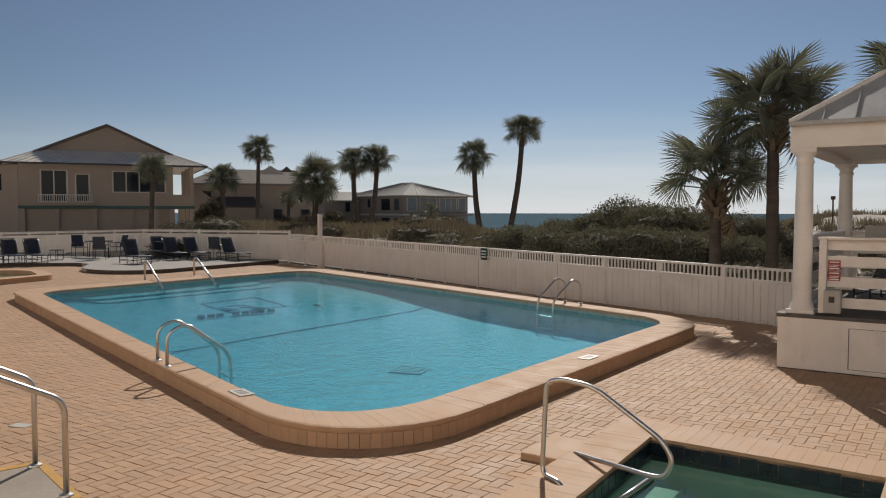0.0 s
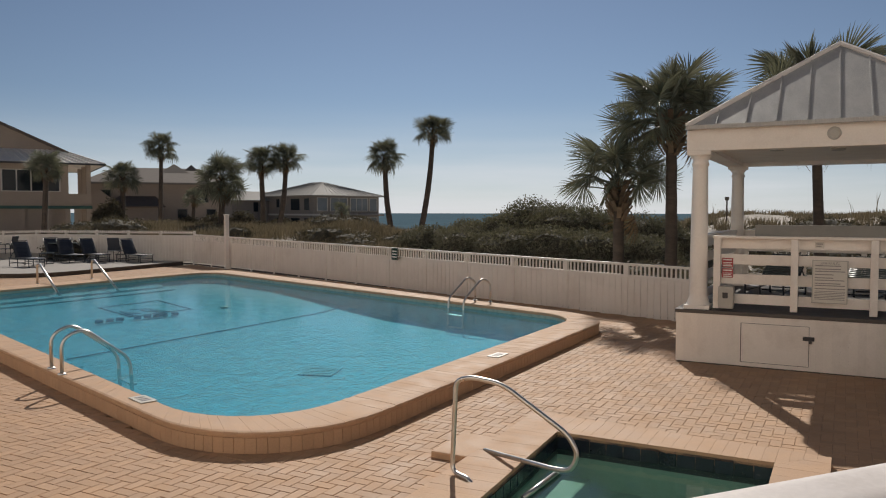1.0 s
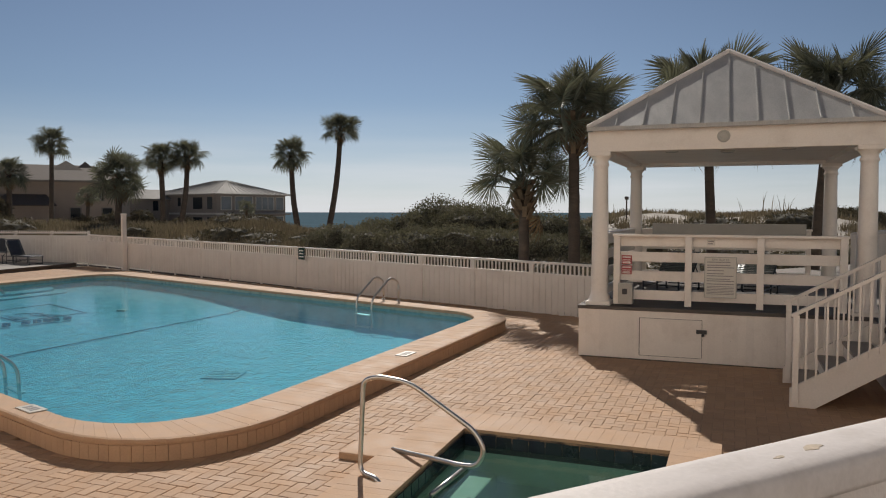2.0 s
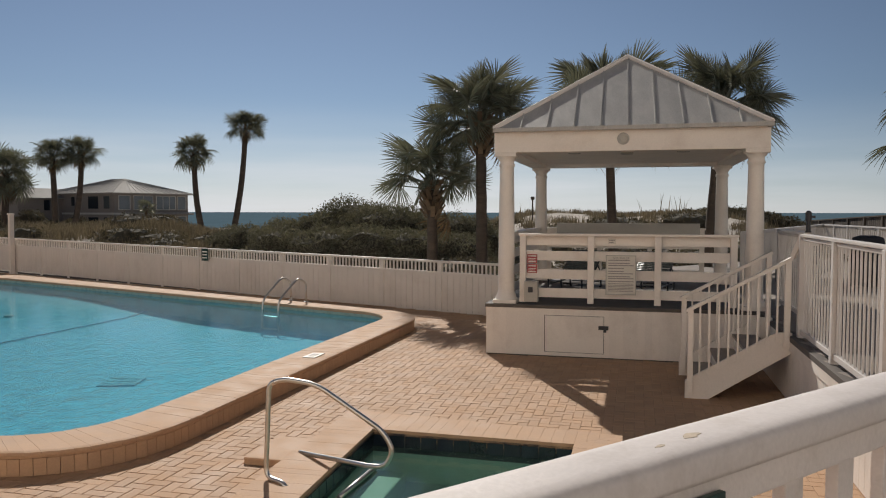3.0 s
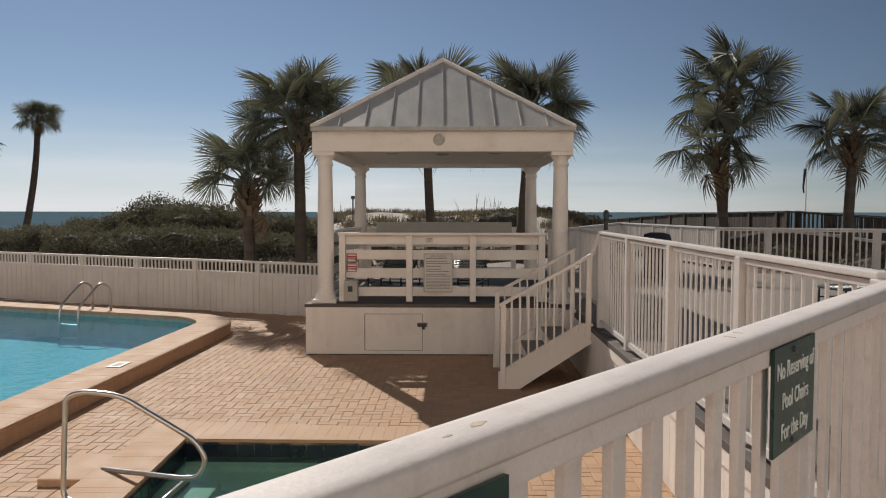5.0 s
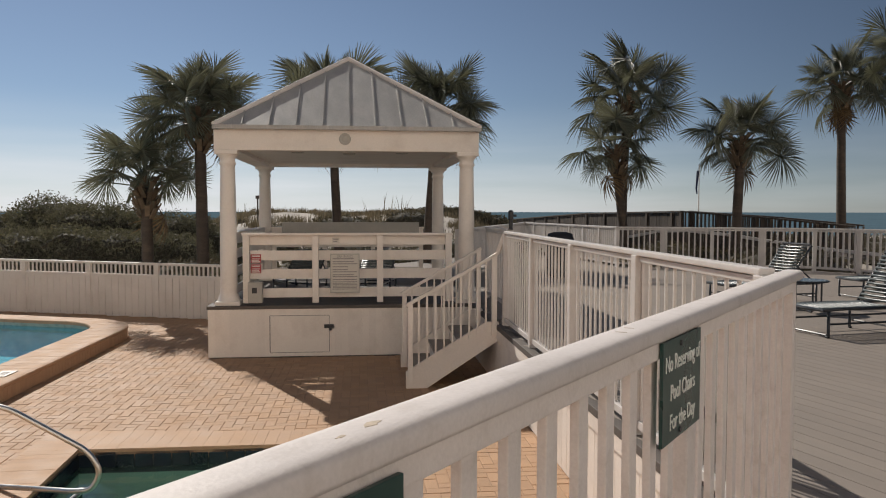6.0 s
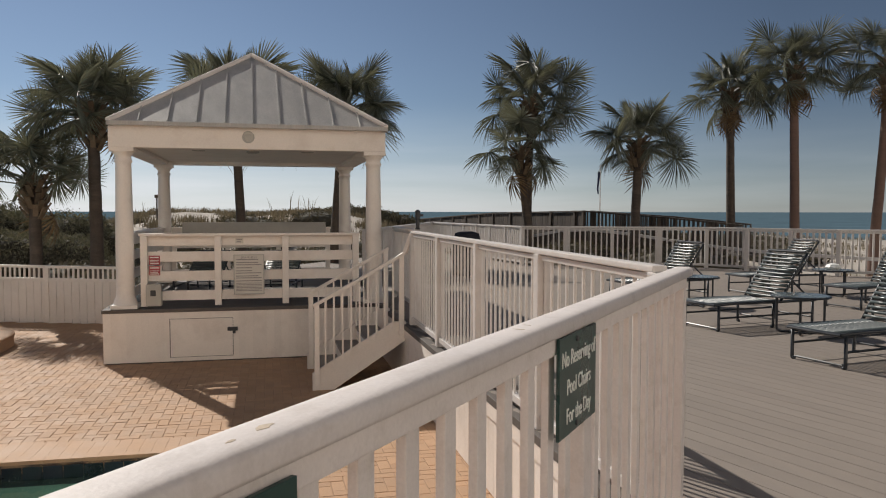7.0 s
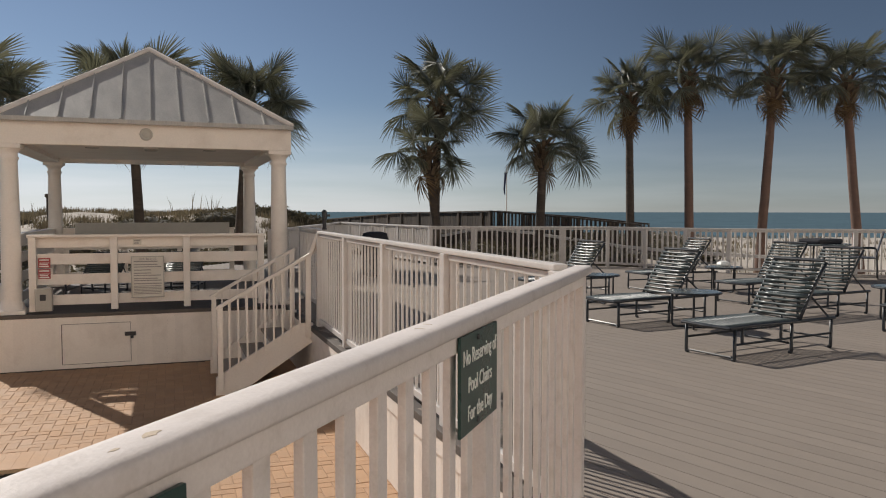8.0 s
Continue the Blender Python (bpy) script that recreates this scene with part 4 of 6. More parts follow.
sign_green(1.408, 1.698, 1.596, 1.822, ("No Reserving of", "Pool Chairs", "For the Day"), "dark green sign with white lettering screwed to the railing")
sign_green(2.616, 2.946, 1.582, 1.811, (), "plain dark green sign on the railing")

# ---------------------------------------------------------------- gazebo
def gazebo():
    t = thing("gazebo", GM, "white columned gazebo with hipped metal roof on a boarded base", "gazebo")
    U, V = 3.95, 4.45
    zb = 2.96
    # boarded base
    part("base_core", boxed(0.03, 0.03, -0.03, U - 0.03, V - 0.03, ZD - 0.06), DECK_EDGE, t, "dark structure behind the boards")
    n = 40
    me = finish("siding_board", box(bmesh.new(), 0.0001, 0.0, 0.015, U / n - 0.0001, 0.026, ZD - 0.05, 0.0008), WHITE)
    for i in range(n):
        piece("siding_board", me, t, pose(i * U / n, 0, 0))
    n2 = 45
    me = finish("siding_board", box(bmesh.new(), 0.0001, 0.0, 0.015, V / n2 - 0.0001, 0.026, ZD - 0.05, 0.0008), WHITE)
    for i in range(n2):
        piece("siding_board", me, t, pose(0.0, V - i * V / n2, 0, 0, 0, -90))
    part("floor_slab", boxed(-0.015, -0.02, ZD - 0.05, U, V, ZD, bev=0.008), DECK_EDGE, t, "dark grey floor edge")
    # access door
    d = part("access_door", boxed(0.87, -0.014, 0.075, 1.70, -0.001, 0.60, bev=0.003), WHITE, t, "white boarded access door")
    part("latch", boxed(1.63, -0.034, 0.42, 1.77, -0.014, 0.475, bev=0.006), DARK_PLASTIC, d, "dark metal hasp")
    part("padlock", boxed(1.70, -0.045, 0.385, 1.74, -0.016, 0.425, bev=0.006), DARK_PLASTIC, d)
    # dark strips laid on the siding as the shade in the door's gaps
    for x0, z0, x1, z1 in ((0.858, 0.07, 0.868, 0.605), (1.702, 0.07, 1.707, 0.605), (0.869, 0.601, 1.701, 0.606), (0.869, 0.068, 1.701, 0.074)):
        part("gap_shade_strip", boxed(x0, -0.004, z0, x1, -0.0006, z1), DECK_EDGE, d)
    # columns
    prof = [(0.165, 0), (0.165, 0.07), (0.15, 0.085), (0.145, 0.12), (0.128, 0.15), (0.122, 0.2), (0.121, 0.7), (0.115, 1.3), (0.104, 1.95), (0.103, 2.0), (0.118, 2.02), (0.118, 2.045), (0.106, 2.06), (0.107, 2.1), (0.14, 2.14), (0.15, 2.16)]
    for u, v in ((0.265, 0.20), (3.72, 0.20), (0.30, 4.15), (3.68, 4.15)):
        c = part("column", lathe(bmesh.new(), [(r, z + ZD) for r, z in prof], 28, u, v), WHITE, t, smooth=False)
        for p in c.data.polygons:
            p.use_smooth = abs(p.normal.z) < 0.9
        part("plinth", boxed(u - 0.175, v - 0.175, ZD, u + 0.175, v + 0.175, ZD + 0.055, bev=0.008), WHITE, c)
        part("abacus", boxed(u - 0.16, v - 0.16, ZD + 2.155, u + 0.16, v + 0.16, zb, bev=0.006), WHITE, c)
    # beams and ceiling
    part("beam", boxed(0.10, 0.05, zb, 3.88, 0.35, 3.25, bev=0.008), WHITE, t)
    part("beam", boxed(0.10, 4.0, zb, 3.88, 4.30, 3.25, bev=0.008), WHITE, t)
    part("beam", boxed(0.102, 0.352, zb + 0.002, 0.40, 3.998, 3.25, bev=0.008), WHITE, t)
    part("beam", boxed(3.58, 0.352, zb + 0.002, 3.878, 3.998, 3.25, bev=0.008), WHITE, t)
    part("ceiling_panel", boxed(0.40, 0.35, zb + 0.06, 3.58, 4.0, zb + 0.10), WHITE, t, "off-white boarded ceiling")
    for u, v in ((1.2, 0.9), (1.98, 1.2), (2.8, 0.9)):
        part("downlight", lathe(bmesh.new(), [(0.09, zb + 0.03), (0.10, zb + 0.045), (0.10, zb + 0.062)], 16, u, v), GREY_BOX, t, "small round ceiling lamp, unlit")
    # hipped roof
    e0, e1, f0, f1, ze = 0.12, 3.88, -0.04, 4.40, 3.30
    top = Vector((1.96, 2.17, 4.67))
    cor = [Vector((e0, f0, ze)), Vector((e1, f0, ze)), Vector((e1, f1, ze)), Vector((e0, f1, ze))]
    for i in range(4):
        a, b = cor[i], cor[(i + 1) % 4]
        bm = bmesh.new()
        nrm_ = (b - a).cross(top - a).normalized()
        up = [bm.verts.new(p) for p in (a, b, top)]
        dn = [bm.verts.new(p - nrm_ * 0.03) for p in (a, b, top)]
        bm.faces.new(up)
        bm.faces.new(dn[::-1])
        for k in range(3):
            q = (k + 1) % 3
            bm.faces.new((up[k], dn[k], dn[q], up[q]))
        s = part("roof_slope", bm, ROOF_METAL, t, "grey standing-seam metal slope")
        mid = (a + b) / 2
        L = (b - a).length
        u = (b - a) / L
        rise = top - mid
        k = 10
        for q in range(1, k):
            x = (q - k / 2) * L / k
            if abs(x) > L / 2 - 0.12:
                continue
            foot = mid + u * x
            frac = 1 - abs(x) / (L / 2)
            foot += rise * 0.004
            head = mid + u * x + rise * (frac * 0.96) if x else mid + rise * 0.95
            if (head - foot).length < 0.1:
                continue
            part("seam", bar(bmesh.new(), foot + nrm_ * 0.011, head + nrm_ * 0.011, 0.016, 0.022), ROOF_METAL, s)
        part("drip_edge", bar(bmesh.new(), a + Vector((0, 0, -0.02)), b + Vector((0, 0, -0.02)), 0.05, 0.06, 0.006), ROOF_METAL, s)
    for c in cor:
        part("hip_cap", tube(bmesh.new(), [c + Vector((0, 0, 0.01)), top + Vector((0, 0, 0.01))], 0.042, 8), WHITE, t, "pale rounded hip cap")
    part("roof_soffit", boxed(e0 + 0.05, f0 + 0.05, 3.245, e1 - 0.05, f1 - 0.05, 3.28), WHITE, t)
    # round plaque on the beam
    r = part("roundel", lathe(bmesh.new(), [(0.085, 0), (0.085, 0.012), (0.07, 0.02), (0.05, 0.014), (0.02, 0.022)], 20), GREY_BOX, t, "grey round plaque", pose(1.94, 0.048, 3.13, 90, 0, 0))
    # railings of the gazebo: planks between posts
    def plank_rail(p, q, posts, kinds=4):
        p, q = Vector(p), Vector(q)
        L = (q - p).length
        ang = math.degrees(math.atan2((q - p).y, (q - p).x))
        m = pose(p.x, p.y, ZD, 0, 0, ang)
        for f in posts:
            part("rail_post", boxed(f * L - 0.045, -0.06, 0.03, f * L + 0.045, 0.03, 1.0, bev=0.006), WHITE, t, m=m)
        for z0, z1 in ((0.10, 0.235), (0.37, 0.51), (0.64, 0.78), (0.86, 1.0))[:kinds]:
            part("rail_plank", boxed(-0.03, 0.03, z0, L + 0.03, 0.06, z1, bev=0.004), WHITE, t, m=m)
        part("rail_cap", boxed(-0.06, -0.07, 1.0, L + 0.06, 0.075, 1.035, bev=0.006), WHITE, t, m=m)
    plank_rail((0.53, 0.10), (3.44, 0.10), (0.0, 0.336, 0.655, 1.0))
    plank_rail((0.24, 4.0), (0.24, 0.45), (0.0, 0.5, 1.0))
    plank_rail((3.35, 4.25), (0.45, 4.25), (0.0, 0.33, 0.66, 1.0))
    part("back_panel", boxed(0.62, 4.10, ZD + 0.72, 3.30, 4.16, ZD + 1.13, bev=0.006), GREY_BOX, t, "grey-white boarded bench back")
    return t


gazebo()


def flat_sign(name, m, w, h, mat, rows, label, bars=SIGN_BAR, heading=None, border=None):
    t = thing(name, m, label, "sign")
    part("board", boxed(-w / 2, -0.012, 0, w / 2, 0, h, bev=0.002), mat, t)
    if border:
        for x0, x1, z0, z1 in ((-w / 2, -w / 2 + 0.012, 0, h), (w / 2 - 0.012, w / 2, 0, h), (-w / 2 + 0.013, w / 2 - 0.013, 0, 0.012), (-w / 2 + 0.013, w / 2 - 0.013, h - 0.012, h)):
            part("frame_strip", boxed(x0, -0.02, z0, x1, -0.0125, z1), border, t)
    if heading:
        lettering("heading", heading, h * 0.085, bars, t, pose(0, -0.0135, h * 0.925, 90, 0, 0), 0.001)
    for x0, x1, z, hh in rows:
        part("print_line", boxed(x0 * w, -0.0145, z * h, x1 * w, -0.0125, (z + hh) * h), bars, t)
    return t


rows = []
rr = random.Random(3)
z = 0.86
while z > 0.06:
    hh = 0.022 if z > 0.3 else 0.016
    rows.append((-0.42, rr.choice((0.1, 0.3, 0.4, 0.42)) if z > 0.3 else 0.42, z, hh))
    z -= rr.choice((0.048, 0.055, 0.075)) if z > 0.3 else 0.037
flat_sign("notice_sign", GM @ pose(1.93, 0.062, ZD + 0.17, 0, 0, 0), 0.42, 0.565, SIGN_WHITE, rows, "framed white rules notice with dark print on the gazebo railing", heading="SPA RULES", border=GREY_BOX)
for z in (0.455, 0.60):
    flat_sign("warning_sign", GM @ pose(0.66, 0.128, ZD + z), 0.145, 0.128, SIGN_RED, [(-0.4, 0.4, 0.10, 0.10), (-0.4, 0.3, 0.30, 0.06), (-0.4, 0.4, 0.46, 0.06), (-0.4, 0.4, 0.74, 0.12)], "small red warning plate with pale print on the gazebo railing", bars=SIGN_TEXT)["group"] = "warning plates"
flat_sign("notice_strip", GM @ pose(1.80, 0.128, ZD + 0.89), 0.11, 0.075, SIGN_WHITE, [(-0.35, 0.35, 0.6, 0.2), (-0.35, 0.2, 0.2, 0.2)], "small pale label on the railing plank")
bx = thing("control_box", GM @ pose(0.66, 0.04, ZD + 0.04), "grey plastic timer box mounted on the gazebo railing", "control box")
part("housing", boxed(-0.10, -0.07, 0, 0.10, 0.07, 0.30, bev=0.012), GREY_BOX, bx)
part("dial_window", boxed(-0.04, -0.078, 0.14, 0.03, -0.0705, 0.22, bev=0.004), DARK_PLASTIC, bx, "dark dial window")
part("lid_hinge", boxed(-0.09, -0.076, 0.262, 0.09, -0.0705, 0.272), GREY_BOX, bx)

# ---------------------------------------------------------------- stair from paving to deck
def stair():
    t = thing("staircase", GM, "short white painted wooden stair with picket handrails and grey treads", "stairs")
    u0, u1, v0, v1 = 2.72, 3.80, -2.09, -0.84
    for v in (v0, v1):
        bm = bmesh.new()
        poly = [(u0 - 0.03, 0.0), (u0 + 0.22, 0.0), (u1, 0.56), (u1, ZD + 0.03), (u1 - 0.16, ZD + 0.03), (u0 - 0.03, 0.20)]
        a = [bm.verts.new((x, v - 0.022, z)) for x, z in poly]
        b = [bm.verts.new((x, v + 0.022, z)) for x, z in poly]
        bm.faces.new(a)
        bm.faces.new(b[::-1])
        for i in range(len(poly)):
            j = (i + 1) % len(poly)
            bm.faces.new((a[i], b[i], b[j], a[j]))
        part("stringer", bm, WHITE, t, "white stair stringer")
        # posts, handrail, balusters
        for u, zb, zt in ((u0 + 0.02, 0.05, 1.0), (u1 - 0.06, 0.62, 1.58)):
            part("rail_post", boxed(u - 0.03, v - 0.03 - 0.04, zb, u + 0.03, v + 0.03 - 0.04, zt, bev=0.005), WHITE, t)
        p, q = Vector((u0 - 0.03, v - 0.04, 0.99)), Vector((u1 - 0.02, v - 0.04, 1.60))
        part("handrail", bar(bmesh.new(), p, q, 0.06, 0.04, 0.008), WHITE, t)
        n = 10
        for i in range(1, n):
            f = i / n
            u = u0 + 0.02 + (u1 - 0.08 - u0) * f
            zt = p.z + (q.z - p.z) * (u - p.x) / (q.x - p.x) - 0.02
            zb = 0.22 + (ZD - 0.19) * f
            part("baluster", boxed(u - 0.010, v - 0.050, zb - 0.03, u + 0.010, v - 0.030, zt), WHITE, t)
    part("rail_return", bar(bmesh.new(), (u1 - 0.02, v0 - 0.04, 1.60), (u1 + 0.06, v0 - 0.1, 1.84), 0.05, 0.05, 0.006), WHITE, t)
    k = 4
    for i in range(k - 1):
        z = ZD * (i + 1) / k
        x = u0 + (u1 - u0) * (i + 0.25) / k
        part("tread", boxed(x, v0 + 0.024, z - 0.035, x + 0.30, v1 - 0.024, z, bev=0.006), CONCRETE, t, "grey stair tread")
        part("riser", boxed(x + 0.02, v0 + 0.024, z - 0.19, x + 0.04, v1 - 0.024, z - 0.036), WHITE, t)
    return t


stair()

# small black lamp on the railing corner
lp = thing("post_lamp", GM @ pose(4.13, -1.13, 1.858), "small black lantern on the railing post", "lamp")
part("stem", lathe(bmesh.new(), [(0.035, 0), (0.035, 0.01), (0.026, 0.02), (0.026, 0.13)], 12), DARK_PLASTIC, lp)
part("lantern", lathe(bmesh.new(), [(0.03, 0.13), (0.036, 0.14), (0.036, 0.235), (0.02, 0.255), (0.008, 0.26)], 12), DARK_PLASTIC, lp)
part("side_arm", boxed(0.02, -0.012, 0.17, 0.075, 0.012, 0.20, bev=0.004), DARK_PLASTIC, lp)

# ---------------------------------------------------------------- pool fence
def pool_fence(pts, h_base, h_top, label, post_step=1.55, gap=0.265):
    """Solid white boards below, short open pickets and a top rail above."""
    t = thing("pool_fence", pose(pts[0][0], pts[0][1], 0), label, "fence", "pool fences")
    o = Vector((pts[0][0], pts[0][1], 0))
    for (a, b, h0, h1) in zip(pts, pts[1:], h_top, h_top[1:]):
        a, b = Vector((*a, 0)) - o, Vector((*b, 0)) - o
        L, ang = (b - a).length, math.degrees(math.atan2((b - a).y, (b - a).x))
        u = (b - a) / L
        part("top_rail", bar(bmesh.new(), a + Vector((0, 0, h0 - 0.025)), b + Vector((0, 0, h1 - 0.025)), 0.06, 0.05, 0.006), WHITE_FENCE, t)
        part("mid_rail", bar(bmesh.new(), a + Vector((0, 0, h0 - gap + 0.0)), b + Vector((0, 0, h1 - gap)), 0.05, 0.06, 0.006), WHITE_FENCE, t)
        n = int(L / 0.152)
        hm = (h0 + h1) / 2
        bm_ = finish("board", box(bmesh.new(), -0.0735, -0.014, 0.03, 0.0735, 0.014, hm - gap - 0.03, 0.007), WHITE_FENCE)
        pm = finish("picket", box(bmesh.new(), -0.016, -0.012, hm - gap + 0.03, 0.017, 0.012, hm - 0.05), WHITE_FENCE)
        for i in range(n):
            p = a + u * (L * (i + 0.5) / n)
            dz = (h1 - h0) * ((i + 0.5) / n - 0.5)
            piece("board", bm_, t, pose(p.x, p.y, h_base + dz, 0, 0, ang))
        for i in range(int(L / 0.098)):
            f = (i + 0.5) / int(L / 0.098)
            p = a + u * (L * f)
            piece("picket", pm, t, pose(p.x, p.y, h_base + (h1 - h0) * (f - 0.5), 0, 0, ang))
        k = max(1, round(L / post_step))
        for i in range(k + 1):
            p = a + u * (L * i / k)
            h = h0 + (h1 - h0) * i / k
            part("post", boxed(-0.04, -0.04, 0.0, 0.04, 0.035, h - 0.05, bev=0.005), WHITE_FENCE, t, m=pose(p.x, p.y, h_base, 0, 0, ang))
        part("ground_board", bar(bmesh.new(), a + Vector((0, 0.02, 0.03)), b + Vector((0, 0.02, 0.03)), 0.05, 0.06), DECK_EDGE, t)
    return t


pool_fence([(-0.55, 15.47), (-20.0, 25.4)], 0.0, [1.06, 1.22], "long white board fence with open pickets along its top")
pool_fence([(-20.06, 25.52), (-28.0, 25.1), (-36.5, 22.6)], 0.1, [1.30, 1.28, 1.05], "white board fence behind the lounging patio", gap=0.20)
wp = thing("white_post", pose(-17.3, 23.85, 0, 0, 0, -28), "tall plain white square post beside the fence", "post")
part("shaft", boxed(-0.07, -0.07, 0, 0.07, 0.07, 1.98, bev=0.008), WHITE, wp)
part("finial", boxed(-0.085, -0.085, 1.98, 0.085, 0.085, 2.02, bev=0.012), WHITE, wp)
flat_sign("fence_sign", pose(-8.58, 19.42, 0.80, 0, 0, -27), 0.26, 0.32, SIGN_GREEN, [(-0.35, 0.35, 0.2 + 0.25 * i, 0.09) for i in range(3)], "small dark green sign on the white fence", bars=SIGN_TEXT)

# ---------------------------------------------------------------- left patio and paddling pool
bm = bmesh.new()
edge = fillet([(-20.35, 25.3), (-20.55, 18.2), (-23.2, 17.9), (-25.8, 20.6), (-29.0, 18.0), (-40, 13.0), (-40, 21.5), (-36.6, 22.5), (-28.0, 25.0)], [0.3, 1.4, 1.2, 1.2, 1.5, 1, 1, 0.2, 0.2], 6)
prism(bm, [(p[0], p[1]) for p in edge], -0.05, 0.13)
tagged(part("patio", bm, PATIO), "raised grey concrete lounging patio with a dark rim", "patio", kind="structure")
bm = bmesh.new()
lo = [bm.verts.new((p[0], p[1], -0.02)) for p in edge]
cx, cy = sum(p[0] for p in edge) / len(edge), sum(p[1] for p in edge) / len(edge)
ring = [(Vector((p[0], p[1])) + (Vector((p[0], p[1])) - Vector((cx, cy))).normalized() * 0.05) for p in edge]
a = [bm.verts.new((p.x, p.y, -0.02)) for p in ring]
b = [bm.verts.new((p.x, p.y, 0.134)) for p in ring]
c = [bm.verts.new((p[0] * 0.995 + cx * 0.005, p[1] * 0.995 + cy * 0.005, 0.134)) for p in edge]
for i in range(len(ring)):
    j = (i + 1) % len(ring)
    bm.faces.new((a[i], a[j], b[j], b[i]))
    bm.faces.new((b[i], b[j], c[j], c[i]))
bmesh.ops.delete(bm, geom=lo, context="VERTS")
tagged(part("patio_rim", bm, OLD_WOOD), "dark brown rim board of the patio", "trim", kind="structure")

kp = thing("paddling_pool", pose(0, 0, 0), "small raised paddling pool with tan coping and green water", "pool")
kout = fillet([(-26.6, 15.4), (-23.9, 17.1), (-21.5, 15.8), (-21.3, 13.6), (-24, 11.8)], [0.7, 0.7, 0.3, 0.6, 0.7], 6)
kin = [(Vector(p) - Vector((-23.9, 14.8))) * 0.80 + Vector((-23.9, 14.8)) for p in kout]
bm = bmesh.new()
a = [bm.verts.new((p[0], p[1], -0.02)) for p in kout]
b = [bm.verts.new((p[0], p[1], 0.16)) for p in kout]
c = [bm.verts.new((p.x, p.y, 0.16)) for p in kin]
d = [bm.verts.new((p.x, p.y, -0.4)) for p in kin]
for i in range(len(a)):
    j = (i + 1) % len(a)
    bm.faces.new((a[i], a[j], b[j], b[i]))
    bm.faces.new((b[i], b[j], c[j], c[i]))
    bm.faces.new((c[i], c[j], d[j], d[i]))
part("coping", bm, COPING, kp)
bm = bmesh.new()
bm.faces.new([bm.verts.new((p.x, p.y, -0.3)) for p in kin])
part("basin_floor", bm, SPA_PLASTER, kp)
bm = bmesh.new()
bm.faces.new([bm.verts.new((p.x, p.y, 0.04)) for p in kin])
part("water", bm, SPA_WATER, kp)

# ---------------------------------------------------------------- steps and handrails beside the paving
st = thing("concrete_steps", pose(-5.40, 3.95, 0, 0, 0, -22), "grey concrete steps with worn yellow painted edges", "steps")
for i in range(3):
    s = part("step", boxed(-0.55, -0.45 - 0.34 * (i + 1), -0.02, 0.55, -0.45 - 0.34 * i + (0.55 if i == 0 else 0), 0.03 + 0.16 * i, bev=0.008), CONCRETE, st)
    part("yellow_edge", boxed(-0.55, -0.50 - 0.34 * i + (0.53 if i == 0 else 0), 0.0302 + 0.16 * i, 0.55, -0.45 - 0.34 * i + (0.55 if i == 0 else 0), 0.034 + 0.16 * i), YELLOW, s, "worn yellow edge stripe")
    for x in (-0.55, 0.47):
        part("yellow_edge", boxed(x, -0.45 - 0.34 * (i + 1), 0.0305 + 0.16 * i, x + 0.08, -0.51 - 0.34 * i + (0.53 if i == 0 else 0), 0.0345 + 0.16 * i), YELLOW, s)
for x in (-0.44, 0.44):
    h = thing("step_handrail", st.matrix_basis @ pose(x, 0.02, 0.03), "polished steel step handrail bent to a post", "handrail", "step handrails")
    part("rail", tube(bmesh.new(), rounded_path([(0, 0, 0), (0, 0, 0.70), (0, -1.15, 1.32), (0, -1.15, 0.42)], 0.10, 6), 0.022, 10), STEEL, h, smooth=True)
    part("escutcheon", lathe(bmesh.new(), [(0.055, 0), (0.05, 0.014), (0.023, 0.022)], 14), STEEL, h)
# ---------------------------------------------------------------- loungers and tables
def strap(k=1.0):
    """A vinyl strap across the frame, bowed across its width and sagging a little."""
    bm = bmesh.new()
    rows = []
    for y in (-0.275, -0.14, 0.0, 0.14, 0.275):
        sag = -0.010 * (1 - (y / 0.275) ** 2)
        rows.append([bm.verts.new((x * k, y, z + sag)) for x, z in ((-0.0185, -0.005), (-0.016, 0.003), (-0.007, 0.008), (0.007, 0.008), (0.016, 0.003), (0.0185, -0.005))])
    for a, b in zip(rows, rows[1:]):
        for i in range(6):
            j = (i + 1) % 6
            bm.faces.new((a[i], b[i], b[j], a[j]))
    bm.faces.new(rows[0])
    bm.faces.new(rows[-1][::-1])
    return bm


def lounger_meshes(strap_mat, tilt, k):
    L, B = 0.97, 0.68
    ca, sa = math.cos(radians(tilt)), math.sin(radians(tilt))
    me = {}
    me["seat_strap"] = finish("seat_strap", strap(k), strap_mat, True)
    return me, L, B, ca, sa


